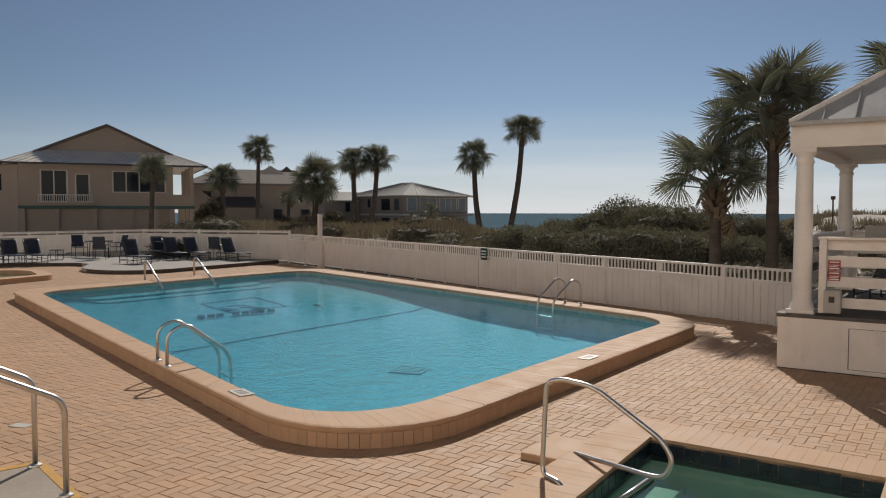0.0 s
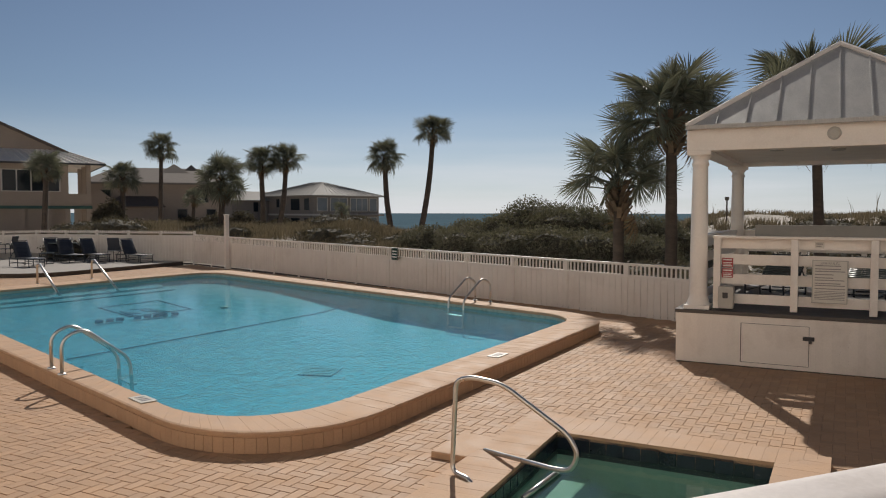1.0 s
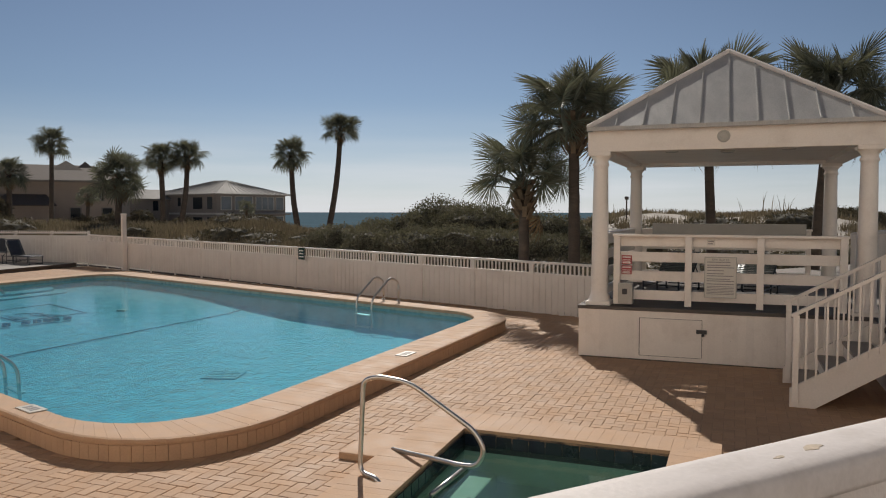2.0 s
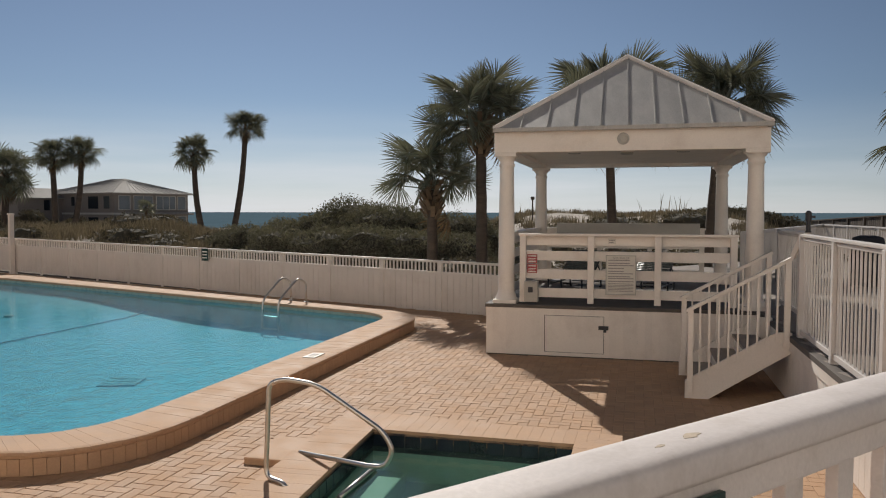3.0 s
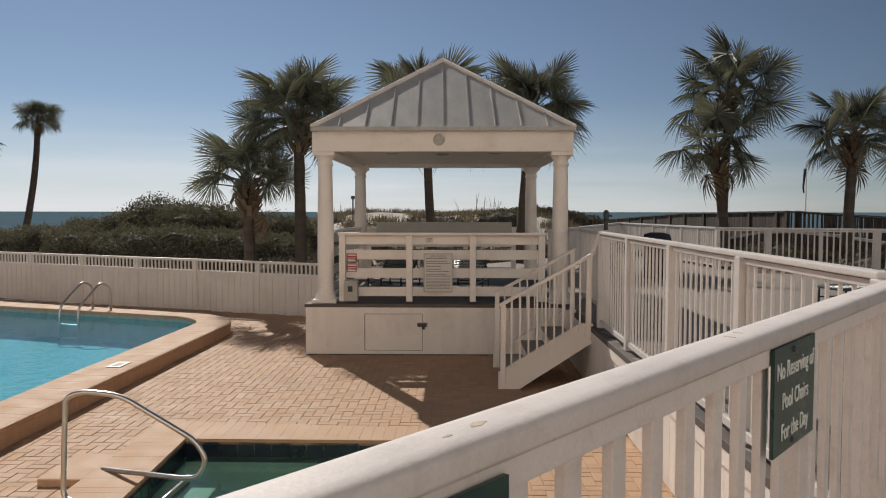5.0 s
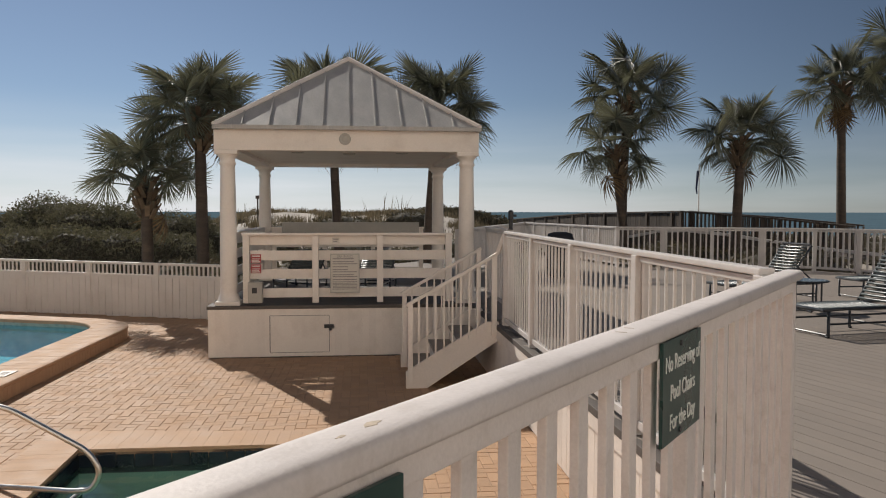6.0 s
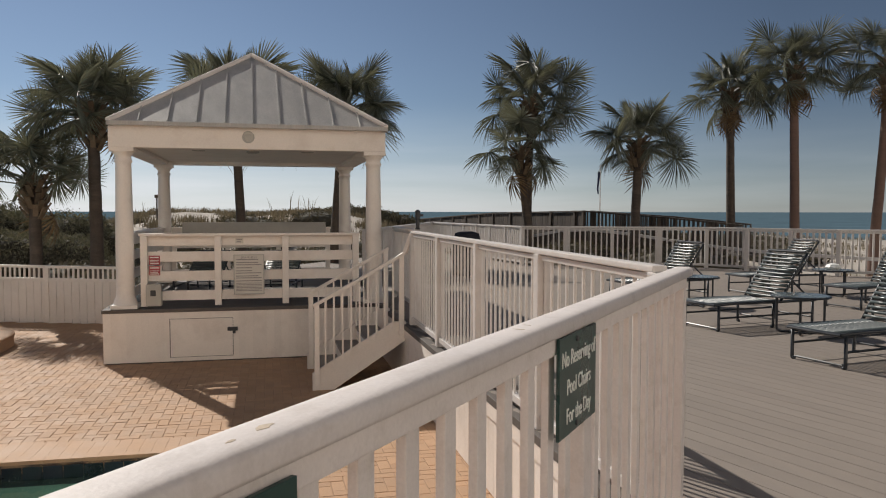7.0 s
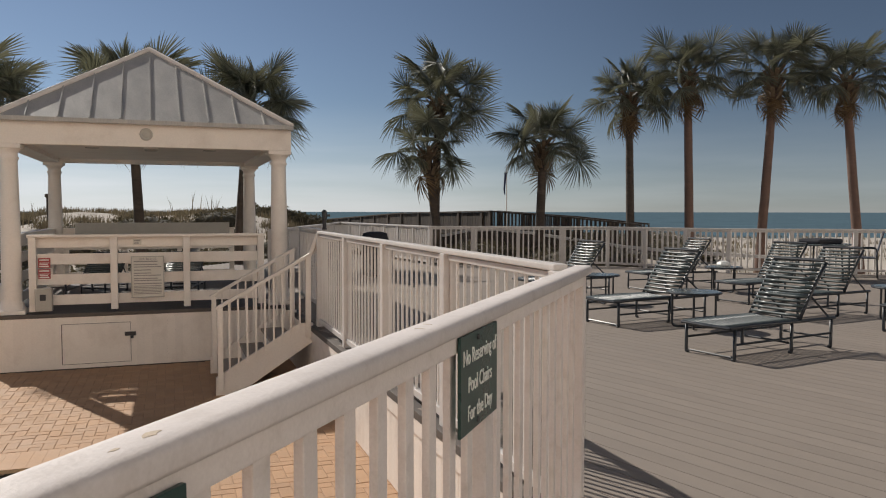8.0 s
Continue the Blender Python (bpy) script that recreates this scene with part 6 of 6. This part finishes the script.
def house_b():
    m = Matrix.Translation(polar(-29.9, 110, z=-0.4)) @ pose(0, 0, 0, 0, 0, 29.9 + 35)
    t = thing("house", m, "two-storey grey beach house with pale hipped metal roof", "house", "beach houses")
    W, D = 12.0, 15.0       # right face along x, left face along y
    part("wall", boxed(0, 0, -0.6, W, D, 4.9), STUCCO_B, t)
    for z0, z1 in ((2.75, 4.55), (0.2, 1.75)):
        for i, (a, b, n) in enumerate(((0.7, 2.4, 1), (3.0, 6.0, 2), (6.6, 9.8, 3), (10.2, 11.6, 1))):
            window(t, a, b, z0, z1, panes=n, border=SIGN_WHITE, glass=WINDOW_SKY)
        for a, b in ((0.8, 2.2), (3.2, 5.6)):
            w = part("window", boxed(-0.05, a, z0, 0.04, b, z1), STUCCO_B, t)
            part("pane", boxed(-0.07, a + 0.1, z0 + 0.08, -0.052, b - 0.1, z1 - 0.08), WINDOW, w)
        for a in (8.5, 12.2):
            w = part("window", boxed(-0.05, a, z0 + 0.4, 0.04, a + 0.9, z1), STUCCO_B, t)
            part("pane", boxed(-0.07, a + 0.08, z0 + 0.48, -0.052, a + 0.82, z1 - 0.08), WINDOW, w)
    part("belt", boxed(-0.12, -0.12, 2.05, W + 0.12, D + 0.12, 2.3), SIGN_WHITE, t)
    part("balcony", boxed(W * 0.2, -0.9, 2.0, W + 0.3, -0.13, 2.2), STUCCO_B, t)
    ze = 4.95
    cor = [(-0.6, -0.6), (W + 0.6, -0.6), (W + 0.6, D + 0.6), (-0.6, D + 0.6)]
    r0, r1 = (W / 2, 6.0, 7.05), (W / 2, 9.0, 7.05)
    for pts in ([(*cor[0], ze), (*cor[1], ze), r0], [(*cor[1], ze), (*cor[2], ze), r1, r0], [(*cor[2], ze), (*cor[3], ze), r1], [(*cor[3], ze), (*cor[0], ze), r0, r1]):
        s = part("roof_slope", slab(bmesh.new(), pts, 0.15), ROOF_GREY, t, "pale metal roof slope")
        q = pts if len(pts) == 4 else [pts[0], pts[1], pts[2], pts[2]]
        roof_ribs(s, q, 14, ROOF_GREY)
    return t


house_a()
house_mid()
house_b()
wing = thing("house", Matrix.Translation(polar(-34.4, 118, z=-0.4)) @ pose(0, 0, 0, 0, 0, 64), "low grey annex with a pale metal roof", "house", "beach houses")
part("wall", boxed(-3, 0, -0.4, 9, 7, 4.3), STUCCO_B, wing)
part("roof_slope", slab(bmesh.new(), [(-3.6, -0.6, 4.3), (9.6, -0.6, 4.3), (9.6, 3.5, 5.7), (-3.6, 3.5, 5.7)]), ROOF_GREY, wing)
part("roof_slope", slab(bmesh.new(), [(-3.6, 7.6, 4.3), (9.6, 7.6, 4.3), (9.6, 3.5, 5.7), (-3.6, 3.5, 5.7)]), ROOF_GREY, wing)
for a in (0.5, 3.5, 6.5):
    window(wing, a, a + 0.9, 2.6, 4.0, border=STUCCO_B)

# ---------------------------------------------------------------- palms
def fan_mesh(name, mat, seed, droop, blades=30):
    """One fan frond of unit reach along +x: a bowed stalk and a fan of narrow folded blades."""
    r = random.Random(seed)
    verts, faces = [], []
    stalk = 0.56
    for i in range(4):
        a, b = stalk * i / 4, stalk * (i + 1) / 4
        za, zb = 0.10 * math.sin(a * 2.6), 0.10 * math.sin(b * 2.6)
        w = 0.014
        k = len(verts)
        verts += [(a, -w, za), (a, w, za), (b, w * 0.8, zb), (b, -w * 0.8, zb), (a, 0, za - 0.018), (b, 0, zb - 0.015)]
        faces += [(k, k + 1, k + 2, k + 3), (k + 4, k, k + 3, k + 5), (k + 1, k + 4, k + 5, k + 2)]
    z0 = 0.10 * math.sin(stalk * 2.6)
    for i in range(blades):
        f = (i + 0.5) / blades * 2 - 1
        ang = f * radians(140) + r.uniform(-0.04, 0.04)
        L = (0.43 - 0.07 * abs(f) ** 1.5) * r.uniform(0.84, 1.08)
        # base of the blade on the curving rib
        bx = stalk + 0.07 * (1 - abs(f)) ** 1.2
        bz = z0 - droop * 0.25 * (bx - stalk)
        ca, sa = math.cos(ang), math.sin(ang)
        half = 0.0092 * 40 / blades
        sag = droop * r.uniform(0.7, 1.35)
        k = len(verts)
        pts = []
        for s, wd in ((0.0, 0.2), (0.5, 1.0), (0.78, 0.6), (1.0, 0.0)):
            d = L * s
            px, py = bx + ca * d, sa * d
            pz = bz - sag * (d * d * 1.6 + 0.15 * d) - 0.16 * abs(f) * d
            if wd:
                ox, oy = -sa * half * wd, ca * half * wd
                verts += [(px + ox, py + oy, pz + 0.010 * wd), (px, py, pz - 0.004), (px - ox, py - oy, pz + 0.010 * wd)]
            else:
                verts.append((px, py, pz))
        for s in range(2):
            a = k + s * 3
            faces += [(a, a + 1, a + 4, a + 3), (a + 1, a + 2, a + 5, a + 4)]
        a = k + 6
        faces += [(a, a + 1, a + 3), (a + 1, a + 2, a + 3)]
    me = bpy.data.meshes.new(name)
    me.from_pydata(verts, [], faces)
    me.materials.append(mat)
    return me


FANS = [fan_mesh("frond", FROND, 20 + i, d, 40) for i, d in enumerate((0.08, 0.24, 0.46, 0.72))]
FANS_FAR = [fan_mesh("frond", FROND, 40 + i, d, 18) for i, d in enumerate((0.08, 0.28, 0.55, 0.85))]
DRY = [fan_mesh("dry_frond", FROND_DRY, 60 + i, d, 22) for i, d in enumerate((1.2, 1.6))]


def palm(az0, az1, el1, d, r, label, fronds=46, trunk=0.17, z0=0.0, bare=False, dry=4, seed=0, bend=0.0, near=True, lowest=-38):
    """A cabbage palm: base bearing az0, crown bearing az1 and elevation el1, distance d, crown radius r."""
    q = random.Random(seed)
    base, crown = polar(az0, d, z=z0), polar(az1, d, el1)
    t = thing("palm_tree", Matrix.Translation(base), label, "palm tree", "cabbage palms")
    top = crown - base - Vector((0, 0, r * 0.12))
    side = Vector((math.cos(radians(az0)), -math.sin(radians(az0)), 0))
    n = 14
    path = []
    for i in range(n + 1):
        s = i / n
        p = Vector((0, 0, -0.4)).lerp(top, s) + side * bend * math.sin(math.pi * s) + Vector((q.uniform(-1, 1), q.uniform(-1, 1), 0)) * trunk * 0.03
        path.append(p)
    bm = bmesh.new()
    tube(bm, path, trunk * 1.12, 12, trunk * 0.86)
    for v in bm.verts:
        w = 1 + 0.06 * noise.noise(v.co * 5 + Vector((seed, 0, 0)))
        v.co.x, v.co.y = v.co.x * 1.0 + (w - 1) * trunk * math.copysign(1, v.co.x), v.co.y
    part("trunk", bm, TRUNK_RED if bare else TRUNK, t, smooth=True)
    # ragged leaf bases under the crown
    bm = bmesh.new()
    k = 40 if near else 18
    dirn = (path[-1] - path[-3]).normalized()
    for i in range(k):
        s = i / k
        c = path[-1] - dirn * (r * 0.52 * s - r * 0.05)
        a = i * 2.4 + q.uniform(-0.2, 0.2)
        o = Vector((math.cos(a), math.sin(a), 0))
        rr_ = trunk * (1.0 + 0.7 * math.sin(math.pi * (0.25 + 0.6 * (1 - s))))
        p0, p1 = c + o * rr_ * 0.7, c + o * (rr_ + 0.10 * r * (1 - 0.4 * s)) + Vector((0, 0, 0.16 * r))
        bar(bm, p0, p1, 0.055 * r + 0.02, 0.03)
    part("leaf_base_collar", bm, BOOTS, t, "brown crossed leaf bases")
    fans = FANS if near else FANS_FAR
    fronds = int(fronds * (1.15 if near else 1.4))
    for i in range(fronds):
        f = (i + 0.5) / fronds
        # pitch from nearly upright to hanging
        el = 82 - (82 - lowest) * f ** 0.95 + q.uniform(-9, 9)
        a = i * 137.5 + q.uniform(-16, 16)
        v = 0 if el > 50 else 1 if el > 20 else 2 if el > -8 else 3
        s = r * 1.20 * q.uniform(0.62, 1.04) * (0.74 if el > 55 else 1.0)
        m = Matrix.Translation(top + Vector((0, 0, r * 0.10 - 0.12 * r * f))) @ pose(0, 0, 0, 0, 0, a) @ pose(0, 0, 0, 0, -el, 0) @ pose(0, 0, 0, q.uniform(-80, 80) if el > 50 else q.gauss(0, 45), 0, 0) @ Matrix.Diagonal((s, s, s, 1))
        piece("frond", fans[v], t, m)
    for i in range(dry):
        a = i * 360 / max(dry, 1) + q.uniform(-40, 40)
        s = r * q.uniform(0.6, 0.85)
        m = Matrix.Translation(top - Vector((0, 0, r * 0.08))) @ pose(0, 0, 0, 0, 0, a) @ pose(0, 0, 0, 0, q.uniform(50, 78), 0) @ Matrix.Diagonal((s, s, s, 1))
        piece("dry_frond", DRY[i % 2], t, m)
    return t


NEARL = "tall cabbage palm with a dense dark crown behind the railing"
# behind the fence and gazebo
palm(-3.75, -3.9, 6.85, 16.8, 1.45, "cabbage palm with a full dark crown beside the gazebo", 46, 0.125, seed=1, dry=1, lowest=-18)
palm(-7.5, -7.45, 2.15, 17.2, 1.4, "young low cabbage palm with long arching fronds", 26, 0.12, seed=2, dry=1, lowest=2)
palm(5.9, 5.3, 7.4, 20.5, 1.8, "cabbage palm with its crown rising behind the gazebo roof", 56, 0.12, seed=3, dry=2, lowest=-15)
palm(11.95, 13.0, 7.45, 20.2, 1.5, "leaning cabbage palm behind the gazebo", 46, 0.13, seed=4, dry=3, lowest=-28)
palm(26.35, 26.7, 8.25, 27, 1.95, "tall cabbage palm with a big shaggy crown beside a lower one", 28, 0.15, seed=5, dry=1, lowest=-28)
palm(27.1, 25.9, 4.7, 26.2, 1.75, "lower cabbage palm growing close beside a taller one", 21, 0.15, seed=6, dry=2, lowest=-40)
palm(34.1, 34.4, 5.1, 25, 1.7, "cabbage palm of middle height with a spreading crown", 29, 0.15, seed=7, dry=1, lowest=-30)
palm(40.8, 40.5, 8.4, 28, 1.65, NEARL, 30, 0.14, seed=8, dry=4, lowest=-32)
palm(44.85, 44.5, 9.6, 27, 1.62, NEARL, 30, 0.14, seed=9, bare=True, dry=4, lowest=-32)
palm(49.3, 50.1, 9.5, 27, 1.75, "tall slightly leaning cabbage palm with a bare reddish trunk", 28, 0.14, seed=10, bare=True, dry=5, lowest=-32)
palm(55.6, 54.4, 8.7, 27, 1.50, "tall leaning cabbage palm with a bare reddish trunk", 28, 0.14, seed=12, bare=True, dry=4, lowest=-32)
palm(59.0, 60.0, 9.0, 28, 1.6, NEARL, 40, 0.20, seed=13, bare=True, dry=4)
# far palms towards the houses
FARL = "slim distant cabbage palm with a small round crown"
palm(-40.5, -40.35, 4.55, 70, 1.45, FARL, 42, 0.18, seed=21, near=False)
palm(-42.95, -42.84, 2.5, 66, 1.5, FARL, 38, 0.20, seed=22, near=False, dry=3)
palm(-47.75, -47.5, 3.0, 58, 1.3, FARL, 38, 0.18, seed=23, near=False, dry=3)
palm(-36.45, -36.24, 2.5, 52, 1.75, "full cabbage palm with hanging brown fronds near the houses", 44, 0.20, seed=24, near=False, dry=12, lowest=-55)
palm(-33.4, -33.56, 3.75, 60, 1.4, FARL, 40, 0.20, seed=25, near=False, dry=6)
palm(-32.7, -31.83, 3.95, 60, 1.45, "slim distant cabbage palm with a curved trunk", 42, 0.20, seed=26, near=False, dry=3, bend=0.25)
palm(-23.9, -24.6, 4.2, 56, 1.4, "slim leaning cabbage palm in front of the sea", 42, 0.20, seed=27, near=False, dry=4, bend=-0.2)
palm(-22.2, -21.05, 6.1, 56, 1.4, "tall slim cabbage palm curving against the sky", 42, 0.20, seed=28, near=False, dry=3, bend=0.2, lowest=-20)
palm(-38.4, -38.2, 1.1, 62, 0.9, "small young palm among the shrubs", 22, 0.14, seed=29, near=False, dry=4)
palm(-27.9, -27.8, 0.3, 80, 1.0, "small young palm before the grey house", 22, 0.12, seed=30, near=False, dry=2)

# ---------------------------------------------------------------- scrub and dune grass
def leaf_cloud(name, blobs, count, size, label, seed, mat=None, category="shrub"):
    """A thicket: inner masses coloured dark for the shade within, and small leaves over uneven mounds. blobs: (x, y, z,
    rx, ry, rz).
    """
    q = np.random.default_rng(seed)
    t = thing(name, pose(0, 0, 0), label, category)
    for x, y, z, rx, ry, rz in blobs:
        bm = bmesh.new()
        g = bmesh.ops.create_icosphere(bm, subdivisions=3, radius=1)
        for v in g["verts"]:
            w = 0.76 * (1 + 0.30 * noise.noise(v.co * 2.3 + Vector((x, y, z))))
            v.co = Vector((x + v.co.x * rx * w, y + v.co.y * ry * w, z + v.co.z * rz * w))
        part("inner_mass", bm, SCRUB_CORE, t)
    area = np.array([b[3] * b[5] + b[4] * b[5] + b[3] * b[4] for b in blobs])
    share = (area / area.sum() * count).astype(int)
    V, F = [], []
    for (x, y, z, rx, ry, rz), n in zip(blobs, share):
        d = q.normal(size=(n, 3))
        d /= np.linalg.norm(d, axis=1)[:, None]
        d[:, 2] = np.abs(d[:, 2]) * np.where(q.random(n) < 0.8, 1, -0.5)
        w = np.array([0.88 * (1 + 0.30 * noise.noise(Vector(v) * 2.3 + Vector((x, y, z))) + 0.10 * noise.noise(Vector(v) * 9 + Vector((z, x, y)))) for v in d])
        rad = w * (1 + q.normal(0, 0.06, n) + 0.07 * (q.random(n) < 0.05))
        c = np.array([x, y, z]) + d * np.array([rx, ry, rz]) * rad[:, None]
        a = q.normal(size=(n, 3)) + d * 0.3
        a /= np.linalg.norm(a, axis=1)[:, None]
        b = np.cross(a, q.normal(size=(n, 3)))
        b /= np.linalg.norm(b, axis=1)[:, None]
        s = size * q.uniform(0.6, 1.4, n)[:, None]
        quad = np.stack([c - a * s, c + b * s * 0.38, c + a * s, c - b * s * 0.38], 1)
        V.append(quad.reshape(-1, 3))
    V = np.concatenate(V)
    k = len(V) // 4
    me = bpy.data.meshes.new("foliage")
    me.from_pydata(V.tolist(), [], (np.arange(k)[:, None] * 4 + np.arange(4)).tolist())
    me.materials.append(mat or SCRUB)
    ob = new("foliage", me)
    ob.parent = t
    tagged(ob, kind="stuff")
    return t


blobs = []
for az, el, d, w in ((-22.2, -1.5, 31, 1.3), (-20.5, -1.0, 30, 1.6), (-18.3, -0.65, 29, 1.6), (-16.6, -0.30, 28, 1.6), (-14.9, 0.15, 28.5, 1.7), (-13.2, 0.70, 29, 1.9), (-11.4, 0.48, 27.5, 1.8), (-9.6, 0.12, 28, 1.9), (-7.6, -0.2, 28, 1.6),
                     (-5.8, -0.25, 27, 1.6), (-4.2, -0.55, 27, 1.4), (-12.2, -1.2, 25, 1.5), (-15.6, -1.1, 25.5, 1.6), (-9.0, -1.3, 25, 1.5), (-5.6, -1.6, 24.6, 1.2), (-18.6, -1.3, 26.5, 1.4)):
    p = polar(az, d, el)
    hh = (p.z + 0.3) / 1.75
    blobs.append((p.x, p.y, p.z - hh * 0.92, w, w * 0.9, hh))
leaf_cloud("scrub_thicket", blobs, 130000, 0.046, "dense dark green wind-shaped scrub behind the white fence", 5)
blobs = []
for az, el, d, w in ((10.3, 0.10, 42, 1.3), (11.6, 0.32, 41, 1.5), (13.2, 0.52, 41, 1.7), (14.8, 0.42, 41, 1.6), (16.2, 0.10, 41, 1.5), (17.6, -0.35, 42, 1.3), (4.6, -0.02, 44, 1.2), (5.8, 0.02, 43, 1.2), (7.6, -0.15, 45, 1.3), (2.2, -0.25, 44, 1.1), (-1.8, -0.35, 40, 0.9)):
    p = polar(az, d, el - 0.22)
    hh = (p.z - 0.6) / 1.7
    blobs.append((p.x, p.y, p.z - hh * 0.9, w, w, hh))
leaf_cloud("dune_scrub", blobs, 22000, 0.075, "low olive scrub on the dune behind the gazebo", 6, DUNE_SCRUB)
blobs = []
for i in range(30):
    az, d = nrm.uniform(-47, -20), nrm.uniform(31, 58)
    p = polar(az, d)
    hh, w = nrm.uniform(0.45, 0.85), nrm.uniform(0.9, 1.9)
    blobs.append((p.x, p.y, land(p.x, p.y) + hh * 0.25, w, w, hh))
for i in range(120):
    az, d = nrm.uniform(18, 39), nrm.uniform(19, 34)
    p = polar(az, d)
    if inside(p.x, p.y, BUILT):
        continue
    hh, w = nrm.uniform(0.4, 0.8), nrm.uniform(0.8, 1.6)
    blobs.append((p.x, p.y, land(p.x, p.y) + hh * 0.3, w, w, hh))
for i in range(60):
    p = polar(nrm.uniform(-7, 17), nrm.uniform(17.5, 34))
    if inside(p.x, p.y, BUILT):
        continue
    hh, w = nrm.uniform(0.3, 0.65), nrm.uniform(0.6, 1.4)
    blobs.append((p.x, p.y, land(p.x, p.y) + hh * 0.25, w, w, hh))
for i in range(70):
    p = polar(nrm.uniform(30, 44), nrm.uniform(33, 50))
    hh, w = nrm.uniform(0.35, 0.7), nrm.uniform(1.0, 2.0)
    blobs.append((p.x, p.y, land(p.x, p.y) + hh * 0.3, w, w, hh))
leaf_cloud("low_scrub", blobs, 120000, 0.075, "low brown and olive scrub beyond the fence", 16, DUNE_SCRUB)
for seed, (az, el, d, w) in enumerate(((-43.5, 0.75, 66, 1.2), (-44.2, 0.3, 66, 1.0), (-34.9, 0.0, 66, 1.6), (-32.2, -0.5, 64, 1.6), (-36.9, -0.2, 60, 1.5), (-29.5, -0.7, 60, 1.4), (-26.6, -0.9, 60, 1.4), (-38.6, -0.4, 60, 1.2))):
    p = polar(az, d, el)
    hh = (p.z + 0.4) / 1.9
    w *= 0.8
    leaf_cloud("shrub", [(p.x, p.y, p.z - hh * 0.9, w, w, hh), (p.x + w * 0.8, p.y, p.z - hh * 1.3, w * 0.8, w * 0.7, hh * 0.7), (p.x - w * 0.7, p.y - 0.3, p.z - hh * 1.45, w * 0.9, w * 0.7, hh * 0.55)], 3600, 0.10, "olive garden shrub beside the beach houses", 30 + seed, DUNE_SCRUB)


def grass(name, spots, label, seed, height=(0.10, 0.34), per=9):
    q = np.random.default_rng(seed)
    V, F = [], []
    for x, y in spots:
        z = land(x, y)
        if z < -1:
            continue
        for i in range(per):
            a = q.uniform(0, 2 * math.pi)
            h = q.uniform(*height)
            lean = q.uniform(0.05, 0.5) * h
            w = 0.014 + 0.01 * h
            bx, by = x + q.normal(0, 0.14), y + q.normal(0, 0.14)
            c, s = math.cos(a), math.sin(a)
            k = len(V)
            V += [(bx - s * w, by + c * w, z - 0.03), (bx + s * w, by - c * w, z - 0.03), (bx + c * lean * 0.45 + s * w * 0.7, by + s * lean * 0.45 - c * w * 0.7, z + h * 0.6),
                  (bx + c * lean * 0.45 - s * w * 0.7, by + s * lean * 0.45 + c * w * 0.7, z + h * 0.6), (bx + c * lean, by + s * lean, z + h)]
            F += [(k, k + 1, k + 2, k + 3), (k + 3, k + 2, k + 4)]
    me = bpy.data.meshes.new(name)
    me.from_pydata(V, [], F)
    me.materials.append(GRASS)
    return tagged(new(name, me), label, "grass", kind="stuff")


spots = []
for i in range(4200):
    az, d = nrm.uniform(-46, 60), nrm.uniform(24, 75)
    p = polar(az, d)
    if noise.noise((p.x * 0.16, p.y * 0.16, 4.2)) > -0.12:
        spots.append((p.x, p.y))
grass("dune_grass", spots, "dry tan and olive dune grass on the sand", 8)
strip_spots = []
for i in range(9000):
    p = polar(nrm.uniform(-47, -6), 28 + 26 * nrm.uniform(0, 1))
    if not any(inside(p.x + a, p.y + b, BUILT) for a in (-1.2, 1.2) for b in (-1.2, 1.2)) and noise.noise((p.x * 0.2, p.y * 0.2, 9.1)) > -0.35:
        strip_spots.append((p.x, p.y))
grass("fence_grass", strip_spots, "tan and olive grass strip behind the white fence", 18, (0.25, 0.6), 7)
crest_spots = []
for i in range(5200):
    p = polar(nrm.uniform(-9, 22), nrm.uniform(30, 62))
    if not inside(p.x, p.y, BUILT) and noise.noise((p.x * 0.22, p.y * 0.22, 2.4)) > -0.02:
        crest_spots.append((p.x, p.y))
grass("crest_grass", crest_spots, "brown and olive dune grass on the crest behind the gazebo", 28, (0.12, 0.36), 9)
rail_spots = []
for i in range(2900):
    p = polar(nrm.uniform(16, 40), nrm.uniform(17, 31))
    if not any(inside(p.x + a, p.y + b, BUILT) for a in (-0.9, 0.9) for b in (-0.9, 0.9)):
        rail_spots.append((p.x, p.y))
grass("rail_grass", rail_spots, "dark olive and brown grass below the seaward railing", 38, (0.3, 0.75), 8)
oats = []
for i in range(9):
    p = polar(nrm.uniform(-2, 19), nrm.uniform(34, 46))
    oats.append((p.x, p.y))
grass("sea_oats", oats, "thin tall sea oats on the dune crest", 9, (0.7, 1.2), 3)

# ---------------------------------------------------------------- the many paving bricks last
pavers()
